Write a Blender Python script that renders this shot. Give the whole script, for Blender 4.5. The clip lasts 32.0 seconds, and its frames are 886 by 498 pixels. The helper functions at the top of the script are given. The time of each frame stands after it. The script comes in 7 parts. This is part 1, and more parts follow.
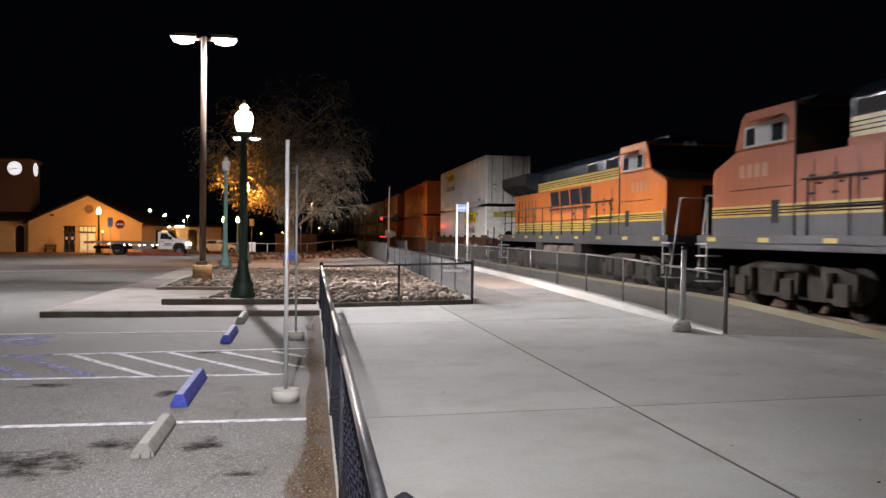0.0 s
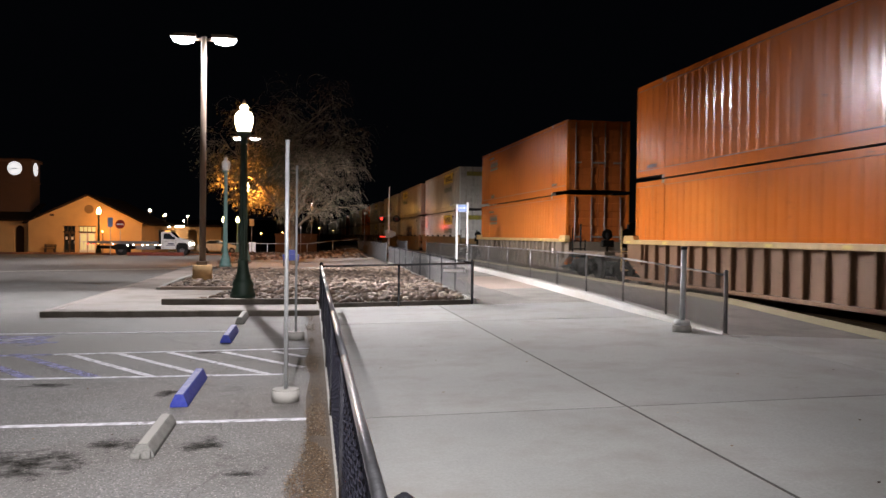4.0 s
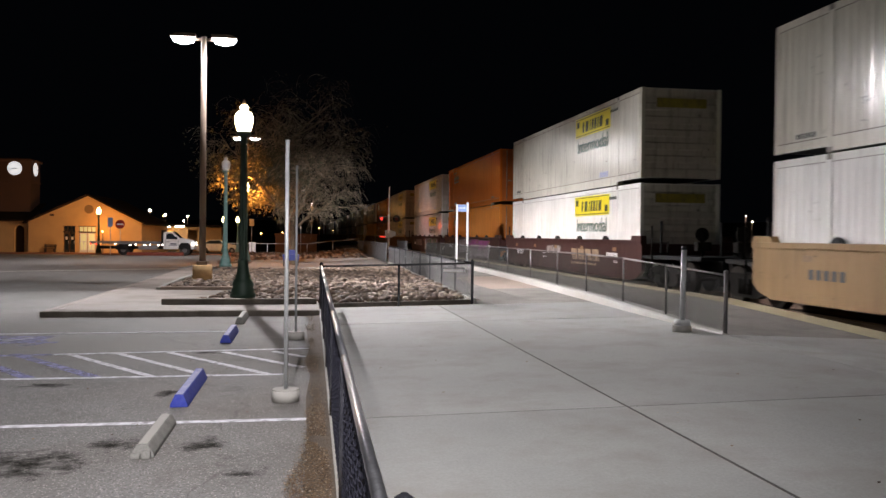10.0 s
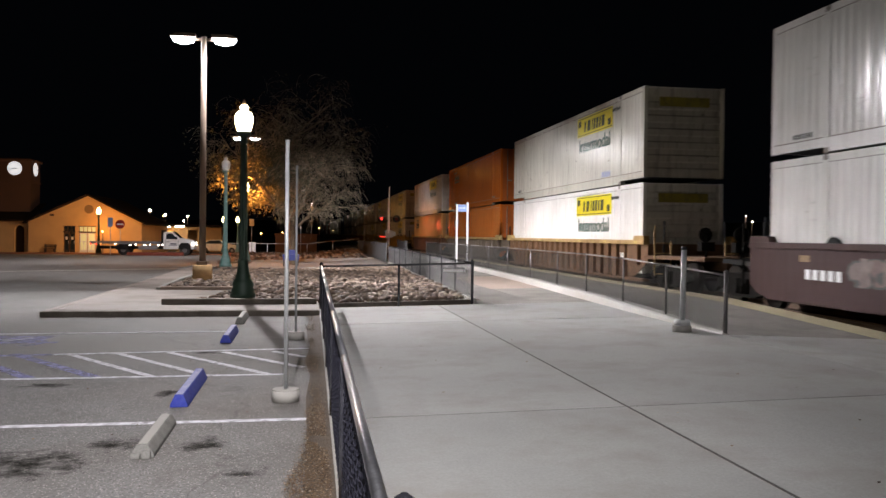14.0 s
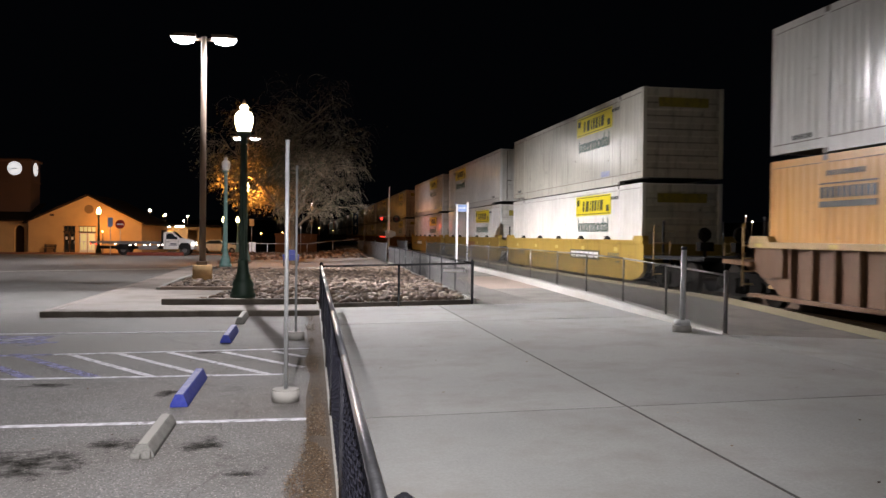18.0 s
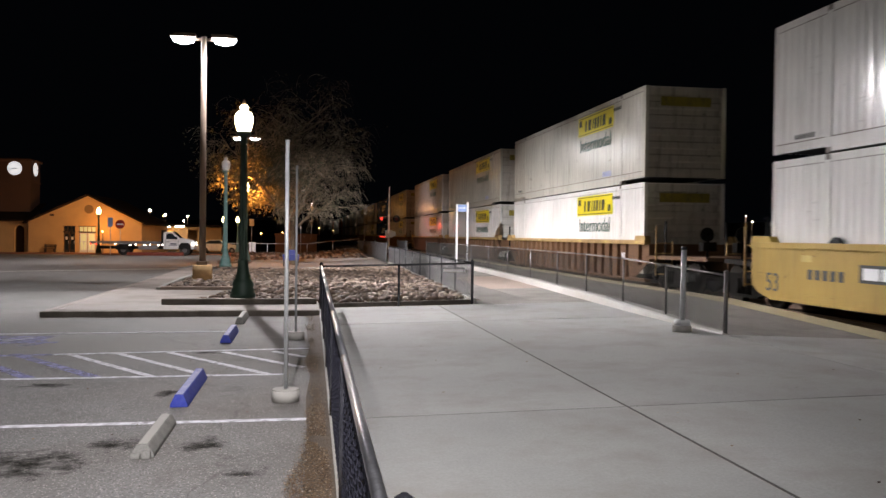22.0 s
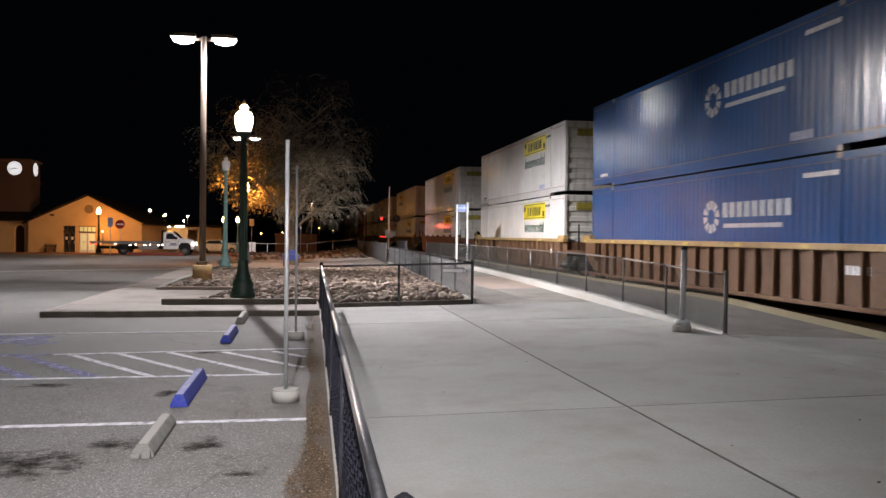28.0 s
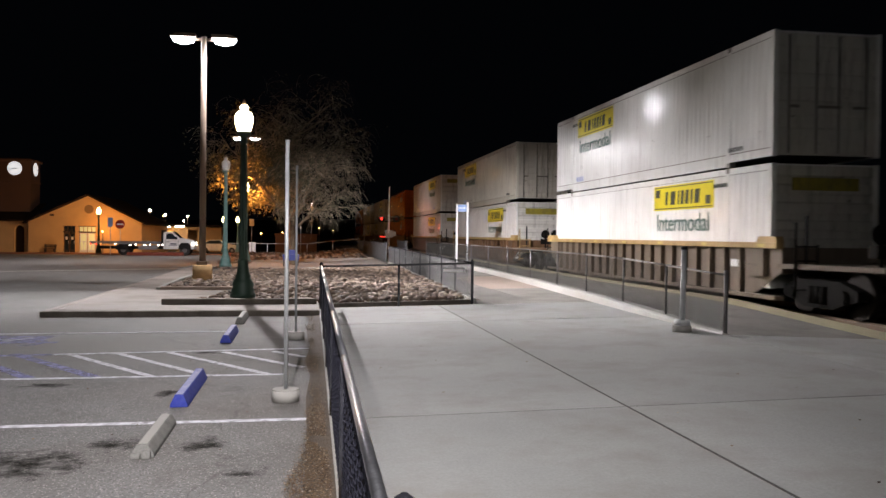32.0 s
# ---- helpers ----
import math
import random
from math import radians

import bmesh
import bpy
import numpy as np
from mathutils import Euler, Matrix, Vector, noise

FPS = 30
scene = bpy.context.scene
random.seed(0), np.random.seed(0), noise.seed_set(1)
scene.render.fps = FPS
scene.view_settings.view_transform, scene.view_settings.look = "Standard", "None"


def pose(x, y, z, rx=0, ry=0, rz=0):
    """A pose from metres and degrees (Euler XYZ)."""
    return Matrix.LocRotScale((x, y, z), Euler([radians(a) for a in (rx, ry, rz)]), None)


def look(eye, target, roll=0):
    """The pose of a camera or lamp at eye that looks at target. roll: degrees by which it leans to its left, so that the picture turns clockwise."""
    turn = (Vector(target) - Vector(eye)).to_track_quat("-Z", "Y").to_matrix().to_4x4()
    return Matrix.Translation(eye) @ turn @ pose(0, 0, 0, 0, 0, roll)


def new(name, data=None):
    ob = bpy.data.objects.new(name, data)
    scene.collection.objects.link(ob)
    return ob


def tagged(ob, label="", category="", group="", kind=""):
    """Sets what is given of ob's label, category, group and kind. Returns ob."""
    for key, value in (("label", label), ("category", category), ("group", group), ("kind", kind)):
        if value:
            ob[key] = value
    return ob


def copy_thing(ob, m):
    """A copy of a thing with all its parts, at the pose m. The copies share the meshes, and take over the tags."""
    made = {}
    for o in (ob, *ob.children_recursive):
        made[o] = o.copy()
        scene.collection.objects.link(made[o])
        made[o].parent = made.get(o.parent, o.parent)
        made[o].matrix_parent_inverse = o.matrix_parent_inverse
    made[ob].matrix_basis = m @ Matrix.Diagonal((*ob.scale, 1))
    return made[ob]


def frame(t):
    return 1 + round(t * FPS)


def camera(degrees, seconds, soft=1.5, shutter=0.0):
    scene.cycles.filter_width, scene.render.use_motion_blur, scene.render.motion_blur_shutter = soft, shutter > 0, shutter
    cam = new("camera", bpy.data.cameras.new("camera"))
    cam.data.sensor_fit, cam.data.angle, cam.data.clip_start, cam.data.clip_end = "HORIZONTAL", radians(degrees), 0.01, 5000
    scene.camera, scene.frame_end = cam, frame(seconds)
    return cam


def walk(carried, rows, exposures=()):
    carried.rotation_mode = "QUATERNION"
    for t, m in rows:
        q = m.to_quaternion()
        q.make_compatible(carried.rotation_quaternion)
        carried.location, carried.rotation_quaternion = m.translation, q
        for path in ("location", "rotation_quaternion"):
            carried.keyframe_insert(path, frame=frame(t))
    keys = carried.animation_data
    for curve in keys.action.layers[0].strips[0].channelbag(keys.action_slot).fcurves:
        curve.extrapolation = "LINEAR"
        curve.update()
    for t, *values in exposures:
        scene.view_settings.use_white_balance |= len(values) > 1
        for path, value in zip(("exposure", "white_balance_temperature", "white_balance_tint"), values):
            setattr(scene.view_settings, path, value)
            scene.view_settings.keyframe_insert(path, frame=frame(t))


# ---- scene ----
# The place: a railway station forecourt at night. x runs across the track, y along it away from the viewer, z up.
CAM = (0.0, 0.0, 1.6)
YAW, PITCH, ROLL = radians(9.2256), radians(-0.9068), 0.6313
AIM = (math.sin(YAW) * math.cos(PITCH), math.cos(YAW) * math.cos(PITCH), 1.6 + math.sin(PITCH))
cam = camera(55.007, 32.0, soft=1.5, shutter=0.25)
walk(cam, [(0.0, look(CAM, AIM, ROLL)), (32.0, look(CAM, AIM, ROLL))], exposures=[(0.0, 0.08), (6.1, 0.08), (7.0, -0.12), (32.0, -0.12)])

# ---------------------------------------------------------------- world and lamps
world = bpy.data.worlds.new("night")
scene.world = world
world.use_nodes = True
world.node_tree.nodes["Background"].inputs[0].default_value = (0.35, 0.42, 0.6, 1)
world.node_tree.nodes["Background"].inputs[1].default_value = 0.0022

COOL, WARM, SODIUM = (1.0, 0.96, 0.985), (1.0, 0.78, 0.5), (1.0, 0.38, 0.06)


def globe_lamp(name, x, y, z, watts, colour, radius=0.15):
    d = bpy.data.lights.new(name, "POINT")
    d.energy, d.color, d.shadow_soft_size = watts, colour, radius
    ob = new(name, d)
    ob.location = (x, y, z)
    return tagged(ob, kind="structure")


LAMP_A = (-3.24, 28.2)      # twin-head pole in the rock bed
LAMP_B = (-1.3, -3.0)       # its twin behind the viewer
LAMP_C = (-4.42, 66.0)       # twin-head pole beyond the tree
def pole_light(x, y, z, beams):
    """A twin-head luminaire that throws its light wide; beams: bearing from +x, watts, tilt from straight down, spread."""
    for bearing, watts, tilt, spread in beams:
        a, tilt = radians(bearing), radians(tilt)
        d = bpy.data.lights.new("pole_light", "AREA")
        d.shape, d.size, d.energy, d.color, d.spread = "DISK", 0.28, watts, COOL, radians(spread)
        ob = new("pole_light", d)
        out = Vector((math.cos(a) * math.sin(tilt), math.sin(a) * math.sin(tilt), -math.cos(tilt)))
        eye = Vector((x + 0.6 * math.copysign(1, math.cos(a)), y + 0.1 * math.sin(a), z))
        ob.matrix_world = look(eye, eye + out)
        tagged(ob, kind="structure")


pole_light(*LAMP_A, 7.55, ((-105, 330, 54, 56), (-75, 163, 60, 40), (-58, 200, 66, 37), (-45, 183, 42, 74), (-45, 140, 66, 44), (-30, 286, 52, 52), (-15, 115, 66, 44), (0, 120, 42, 74),
                           (8, 150, 64, 42), (30, 121, 60, 40), (30, 150, 66, 44), (45, 160, 63, 44), (60, 290, 66, 44), (72, 207, 66, 44), (72, 90, 70, 34),
                           (115, 300, 50, 98), (130, 260, 68, 56), (165, 240, 68, 64), (205, 180, 60, 80), (0, 430, 0, 150)))
pole_light(*LAMP_C, 8.5, ((20, 35, 68, 44), (120, 500, 45, 104), (190, 420, 50, 110), (238, 330, 68, 50), (215, 260, 66, 60), (-80, 180, 60, 60)))
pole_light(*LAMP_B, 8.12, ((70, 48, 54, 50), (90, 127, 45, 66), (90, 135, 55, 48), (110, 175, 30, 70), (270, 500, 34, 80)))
globe_lamp("globe_light", -1.36, 19.5, 4.12, 70, WARM, 0.17)
for lx, ly, lz, watts in ((-3.32, 49.8, 4.4, 2300), (-19.05, 84.6, 2.0, 130), (-8.25, 90.0, 3.0, 200), (-6.85, 90.0, 3.0, 200), (2.0, 84.0, 8.0, 40), (1.1, 140.0, 6.0, 130)):
    globe_lamp("sodium_light", lx, ly, lz, watts, SODIUM, 0.2)
globe_lamp("amber_light", -18.2, 80.0, 3.5, 900, (1.0, 0.5, 0.15), 0.2)
# added red lamp near the train, off the mast, for the flashers' spill
globe_lamp("flasher_light", 8.6, 71.2, 2.4, 40, (1.0, 0.06, 0.03), 0.15)


# ---------------------------------------------------------------- the lie of the ground
def clamp(v, a=0.0, b=1.0):
    return max(a, min(b, v))


KERB = [(6.40, 12.2), (6.40, 14.0), (6.46, 16.2), (6.58, 19.0), (6.70, 21.8), (6.98, 27.0), (7.15, 34.0), (7.3, 45.0), (7.6, 118.0)]


def kerb_x(y):
    for (xa, ya), (xb, yb) in zip(KERB, KERB[1:]):
        if y <= yb:
            return xa + (xb - xa) * clamp((y - ya) / (yb - ya))
    return KERB[-1][0]


def gz(x, y):
    """Height of the ground: it rises a little towards the track and falls away to the far end of the car park; beyond the kerb lies the platform with its ramp."""
    c = clamp((y - 12.2) / 6.0)
    kx = kerb_x(y)
    if x > kx:
        a = 0.125 + 0.15 * c
        b = 0.22 * c - 0.03 * clamp(12.2 - y, 0, 6)
        return a + (b - a) * (x - kx) / (9.75 - kx)
    return 0.021 * clamp(x - 0.35, 0, 6.2) - 0.0085 * clamp(y - 28, 0, 90) * clamp(1 - x / 4.0)


# ---------------------------------------------------------------- mesh helpers
def box(bm, x0, x1, y0, y1, z0, z1):
    v = [bm.verts.new((x, y, z)) for x in (x0, x1) for y in (y0, y1) for z in (z0, z1)]
    for a, b, c, d in ((0, 1, 3, 2), (4, 6, 7, 5), (0, 4, 5, 1), (2, 3, 7, 6), (0, 2, 6, 4), (1, 5, 7, 3)):
        bm.faces.new((v[a], v[b], v[c], v[d]))
    return v


def rod(bm, p, q, r, r2=None, n=8, caps=True):
    """A round bar from p to q."""
    p, q = Vector(p), Vector(q)
    r2 = r if r2 is None else r2
    w = (q - p).normalized()
    u = w.orthogonal().normalized()
    t = w.cross(u)
    rings = []
    for c, rr in ((p, r), (q, r2)):
        rings.append([bm.verts.new(c + (u * math.cos(2 * math.pi * i / n) + t * math.sin(2 * math.pi * i / n)) * rr) for i in range(n)])
    for i in range(n):
        f = bm.faces.new((rings[0][i], rings[0][(i + 1) % n], rings[1][(i + 1) % n], rings[1][i]))
        f.smooth = n > 5
    if caps:
        bm.faces.new(rings[0][::-1])
        bm.faces.new(rings[1])


def lathe(bm, profile, n=24, x=0.0, y=0.0, flutes=0, depth=0.0):
    """A turned body round the vertical through x, y. profile: radius, height."""
    rings = []
    for r, z in profile:
        ring = []
        for i in range(n):
            a = 2 * math.pi * i / n
            rr = max(r, 0.001) * (1 - (depth * (i % 2) if flutes else 0))
            ring.append(bm.verts.new((x + rr * math.cos(a), y + rr * math.sin(a), z)))
        rings.append(ring)
    for a, b in zip(rings, rings[1:]):
        for i in range(n):
            f = bm.faces.new((a[i], a[(i + 1) % n], b[(i + 1) % n], b[i]))
            f.smooth = not flutes
    bm.faces.new(rings[0][::-1])
    bm.faces.new(rings[-1])


def prism(bm, outline, axis, a, b):
    """A flat outline (two coordinates) drawn out along an axis from a to b."""
    def at(p, t):
        return {"x": (t, p[0], p[1]), "y": (p[0], t, p[1]), "z": (p[0], p[1], t)}[axis]
    lo = [bm.verts.new(at(p, a)) for p in outline]
    hi = [bm.verts.new(at(p, b)) for p in outline]
    n = len(outline)
    for i in range(n):
        bm.faces.new((lo[i], lo[(i + 1) % n], hi[(i + 1) % n], hi[i]))
    bm.faces.new(lo[::-1])
    bm.faces.new(hi)


def ribbon(bm, pts, width, z0, z1):
    """A low strip with a rectangular section along a line of x, y; z0 and z1 are heights over the ground."""
    rows = []
    for i, (x, y) in enumerate(pts):
        a, b = Vector(pts[max(i - 1, 0)]), Vector(pts[min(i + 1, len(pts) - 1)])
        d = (b - a).normalized()
        nrm = Vector((-d.y, d.x)) * width / 2
        g = gz(x, y)
        rows.append([bm.verts.new((x + s * nrm.x, y + s * nrm.y, g + z)) for s, z in ((1, z0), (1, z1), (-1, z1), (-1, z0))])
    for r, s in zip(rows, rows[1:]):
        for k in range(4):
            bm.faces.new((r[k], r[(k + 1) % 4], s[(k + 1) % 4], s[k]))
    bm.faces.new(rows[0][::-1])
    bm.faces.new(rows[-1])


def sheet(bm, x0, x1, y0, y1, lift, step=1.0):
    """A piece of ground that follows the lie of the land."""
    nx, ny = max(1, math.ceil((x1 - x0) / step)), max(1, math.ceil((y1 - y0) / step))
    g = [[bm.verts.new((x0 + (x1 - x0) * i / nx, y0 + (y1 - y0) * j / ny,
                        gz(x0 + (x1 - x0) * i / nx, y0 + (y1 - y0) * j / ny) + lift)) for j in range(ny + 1)] for i in range(nx + 1)]
    for i in range(nx):
        for j in range(ny):
            bm.faces.new((g[i][j], g[i + 1][j], g[i + 1][j + 1], g[i][j + 1]))


def mesh_of(bm, name, mat, bevel=0.0):
    if bevel:
        bmesh.ops.bevel(bm, geom=bm.edges[:], offset=bevel, segments=2, affect="EDGES", profile=0.6)
    bmesh.ops.recalc_face_normals(bm, faces=bm.faces[:])
    me = bpy.data.meshes.new(name)
    bm.to_mesh(me)
    bm.free()
    for m in (mat if isinstance(mat, (list, tuple)) else [mat]):
        me.materials.append(m)
    return me


def part(name, bm, mat, parent, label="", at=None, bevel=0.0):
    """One mesh under a thing or under a part."""
    ob = new(name, mesh_of(bm, name, mat, bevel))
    ob.parent = parent
    if at is not None:
        ob.matrix_basis = at
    if label:
        tagged(ob, label)
    return ob


def again(ob, at, parent=None):
    """Another object on the same mesh."""
    o = new(ob.name.split(".")[0], ob.data)
    o.parent = parent or ob.parent
    o.matrix_basis = at
    if "label" in ob:
        o["label"] = ob["label"]
    return o


def thing(name, m, label, category, group="", kind=""):
    ob = new(name)
    ob.empty_display_size = 0.3
    ob.matrix_basis = m
    return tagged(ob, label, category, group, kind)


def solid(name, bm, mat, label="", category="", group="", kind="", m=None, bevel=0.0):
    ob = new(name, mesh_of(bm, name, mat, bevel))
    if m is not None:
        ob.matrix_basis = m
    return tagged(ob, label, category, group, kind)


# ---------------------------------------------------------------- materials
def tree_of(name):
    m = bpy.data.materials.new(name)
    m.use_nodes = True
    t = m.node_tree
    return m, t, t.nodes["Principled BSDF"]


def node(t, kind, **values):
    n = t.nodes.new(kind)
    for key, v in values.items():
        if key in n.inputs:
            n.inputs[key].default_value = v
    return n


def ramp(t, src, stops):
    r = t.nodes.new("ShaderNodeValToRGB")
    while len(r.color_ramp.elements) < len(stops):
        r.color_ramp.elements.new(0.5)
    for e, (p, c) in zip(r.color_ramp.elements, stops):
        e.position, e.color = p, (*c, 1) if len(c) == 3 else c
    t.links.new(src, r.inputs[0])
    return r.outputs[0]


def mix(t, fac, a, b, how="MIX"):
    n = t.nodes.new("ShaderNodeMix")
    n.data_type, n.blend_type = "RGBA", how
    for sock, v in ((n.inputs[0], fac), (n.inputs[6], a), (n.inputs[7], b)):
        if isinstance(v, bpy.types.NodeSocket):
            t.links.new(v, sock)
        elif isinstance(v, (int, float)):
            sock.default_value = v
        else:
            sock.default_value = (*v, 1)
    return n.outputs[2]


def surface(name, base, rough=0.7, metal=0.0, var=0.25, scale=3.0, fine=60.0, bump=0.15, dirt=None, dirt_amount=0.4, dirt_scale=1.2,
            streak=False, per_piece=0.0, spec=0.5, bump_dist=0.004, grain=0.35, grain_var=None):
    """A worn surface: two scales of tone, optional dirt (streaked downwards if asked), fine relief."""
    m, t, b = tree_of(name)
    co = t.nodes.new("ShaderNodeTexCoord").outputs["Object"]
    big = node(t, "ShaderNodeTexNoise", Scale=scale, Detail=5.0, Roughness=0.6)
    small = node(t, "ShaderNodeTexNoise", Scale=fine, Detail=3.0, Roughness=0.7)
    for n in (big, small):
        t.links.new(co, n.inputs["Vector"])
    dark = tuple(c * (1 - var) for c in base)
    light = tuple(min(1, c * (1 + var * 0.6)) for c in base)
    col = ramp(t, big.outputs[0], [(0.3, dark), (0.7, light)])
    gv = grain_var or var
    col = mix(t, grain, col, ramp(t, small.outputs[0], [(0.36, tuple(c * (1 - gv) for c in base)), (0.64, tuple(min(1, c * (1 + gv)) for c in base))]))
    if dirt:
        dn = node(t, "ShaderNodeTexNoise", Scale=dirt_scale, Detail=6.0, Roughness=0.65)
        mp = t.nodes.new("ShaderNodeMapping")
        mp.inputs["Scale"].default_value = (1, 1, 0.12) if streak else (1, 1, 1)
        t.links.new(co, mp.inputs[0])
        t.links.new(mp.outputs[0], dn.inputs["Vector"])
        fac = ramp(t, dn.outputs[0], [(0.45, (0, 0, 0)), (0.75, (dirt_amount,) * 3)])
        col = mix(t, fac, col, dirt)
    if per_piece:
        rnd = t.nodes.new("ShaderNodeObjectInfo").outputs["Random"]
        col = mix(t, 1.0, col, ramp(t, rnd, [(0.0, (1 - per_piece,) * 3), (1.0, (1 + per_piece * 0.3,) * 3)]), "MULTIPLY")
    t.links.new(col, b.inputs["Base Color"])
    rg = t.nodes.new("ShaderNodeMapRange")
    rg.inputs["To Min"].default_value, rg.inputs["To Max"].default_value = max(0.02, rough - 0.12), min(1, rough + 0.12)
    t.links.new(big.outputs[0], rg.inputs[0])
    t.links.new(rg.outputs[0], b.inputs["Roughness"])
    b.inputs["Metallic"].default_value = metal
    b.inputs["Specular IOR Level"].default_value = spec
    if bump:
        bp = t.nodes.new("ShaderNodeBump")
        bp.inputs["Strength"].default_value, bp.inputs["Distance"].default_value = bump, bump_dist
        t.links.new(small.outputs[0], bp.inputs["Height"])
        t.links.new(bp.outputs[0], b.inputs["Normal"])
    return m


def glow(name, colour, strength, body=None):
    m, t, b = tree_of(name)
    b.inputs["Base Color"].default_value = (*(body or colour), 1)
    b.inputs["Emission Color"].default_value = (*colour, 1)
    b.inputs["Emission Strength"].default_value = strength
    b.inputs["Roughness"].default_value = 0.3
    return m


def glass(name, tint=(0.02, 0.025, 0.03)):
    m, t, b = tree_of(name)
    b.inputs["Base Color"].default_value = (*tint, 1)
    b.inputs["Roughness"].default_value = 0.06
    b.inputs["Specular IOR Level"].default_value = 0.8
    return m


def asphalt():
    """Worn car-park asphalt: broad blotches, oil, bare patches and pale and brown stone chips."""
    m = surface("asphalt", (0.15, 0.148, 0.145), 0.88, spec=0.3, var=0.45, scale=0.7, fine=38, grain=0.5, grain_var=0.5, bump=0.5, dirt=(0.06, 0.054, 0.047), dirt_amount=0.55, dirt_scale=0.6)
    t = m.node_tree
    b = t.nodes["Principled BSDF"]
    col = b.inputs["Base Color"].links[0].from_socket
    co = t.nodes.new("ShaderNodeTexCoord").outputs["Object"]
    chips = node(t, "ShaderNodeTexVoronoi", Scale=120.0)
    t.links.new(co, chips.inputs["Vector"])
    sep = t.nodes.new("ShaderNodeSeparateColor")
    t.links.new(chips.outputs["Color"], sep.inputs[0])
    col = mix(t, ramp(t, sep.outputs[0], [(0.8, (0, 0, 0)), (0.86, (0.5,) * 3)]), col, (0.145, 0.13, 0.115))
    col = mix(t, ramp(t, sep.outputs[1], [(0.88, (0, 0, 0)), (0.92, (0.7,) * 3)]), col, (0.045, 0.038, 0.032))
    col = mix(t, ramp(t, sep.outputs[2], [(0.93, (0, 0, 0)), (0.95, (0.7,) * 3)]), col, (0.4, 0.38, 0.36))
    patch = node(t, "ShaderNodeTexNoise", Scale=1.7, Detail=7.0, Roughness=0.72, Distortion=0.6)
    t.links.new(co, patch.inputs["Vector"])
    col = mix(t, ramp(t, patch.outputs[0], [(0.56, (0, 0, 0)), (0.7, (0.5,) * 3)]), col, (0.064, 0.058, 0.05))
    cast = node(t, "ShaderNodeTexNoise", Scale=0.22, Detail=3.0, Roughness=0.6)
    t.links.new(co, cast.inputs["Vector"])
    col = mix(t, ramp(t, cast.outputs[0], [(0.42, (0, 0, 0)), (0.64, (0.4,) * 3)]), col, (0.15, 0.123, 0.106))
    wob = node(t, "ShaderNodeTexNoise", Scale=1.3, Detail=5.0)
    t.links.new(co, wob.inputs["Vector"])
    bend = t.nodes.new("ShaderNodeVectorMath")
    bend.operation = "MULTIPLY_ADD"
    bend.inputs[1].default_value = (0.9, 0.9, 0.0)
    t.links.new(wob.outputs["Color"], bend.inputs[0])
    t.links.new(co, bend.inputs[2])
    crack = node(t, "ShaderNodeTexVoronoi", Scale=0.33)
    crack.feature = "DISTANCE_TO_EDGE"
    t.links.new(bend.outputs[0], crack.inputs["Vector"])
    line = ramp(t, crack.outputs["Distance"], [(0.002, (0.4,) * 3), (0.005, (0, 0, 0))])
    gaps = ramp(t, patch.outputs[0], [(0.44, (0, 0, 0)), (0.54, (1, 1, 1))])
    col = mix(t, mix(t, 1.0, line, gaps, "MULTIPLY"), col, (0.025, 0.02, 0.016))
    t.links.new(col, b.inputs["Base Color"])
    return m


ASPHALT = asphalt()
CONCRETE = surface("concrete", (0.322, 0.32, 0.311), 0.85, spec=0.3, per_piece=0.16, var=0.3, scale=0.55, fine=45, grain=0.45, grain_var=0.16, bump=0.3, dirt=(0.19, 0.17, 0.15), dirt_amount=0.7, dirt_scale=1.1)
KERB_WHITE = surface("whitened_kerb_concrete", (0.37, 0.35, 0.325), 0.85, spec=0.3, var=0.15, scale=1.5, fine=80, bump=0.3, dirt=(0.25, 0.22, 0.2), dirt_amount=0.5, dirt_scale=1.5)
PLATFORM_GREY = surface("weathered_platform_concrete", (0.225, 0.212, 0.195), 0.88, spec=0.25, per_piece=0.12, var=0.3, scale=0.7, fine=45, grain=0.5, grain_var=0.2, bump=0.35, dirt=(0.1, 0.09, 0.08), dirt_amount=0.6, dirt_scale=1.3)
CONCRETE_PALE = surface("pale_concrete", (0.3, 0.288, 0.265), 0.85, var=0.15, scale=1.5, fine=80, bump=0.3, dirt=(0.22, 0.2, 0.18), dirt_amount=0.5, dirt_scale=1.5)
CONCRETE_PINK = surface("pinkish_concrete", (0.27, 0.235, 0.215), 0.85, var=0.25, scale=0.6, spec=0.25, fine=90, bump=0.3, dirt=(0.13, 0.1, 0.08), dirt_amount=0.8, dirt_scale=0.8)
# reddish concrete of kerb and plinths; on one slab it paints in warm light
CONCRETE_RED = surface("red_stained_concrete", (0.29, 0.225, 0.19), 0.85, var=0.15, scale=1.0, fine=80, bump=0.25)
JOINT = surface("joint_filler", (0.07, 0.065, 0.06), 0.95, bump=0.2)
# dark brown, blotched concrete for the island and bed kerbs
CONCRETE_DARK = surface("soil_stained_kerb_concrete", (0.135, 0.115, 0.095), 0.9, spec=0.2, var=0.35, scale=3, fine=60, bump=0.4, dirt=(0.05, 0.04, 0.03), dirt_amount=0.8, dirt_scale=2.5)
SOIL = surface("dry_soil", (0.095, 0.07, 0.049), 0.95, var=0.55, scale=6, fine=70, bump=0.9, bump_dist=0.02)
STONE = surface("river_stone", (0.19, 0.132, 0.1), 0.85, spec=0.25, var=0.35, scale=5, fine=50, bump=0.5, per_piece=0.7)
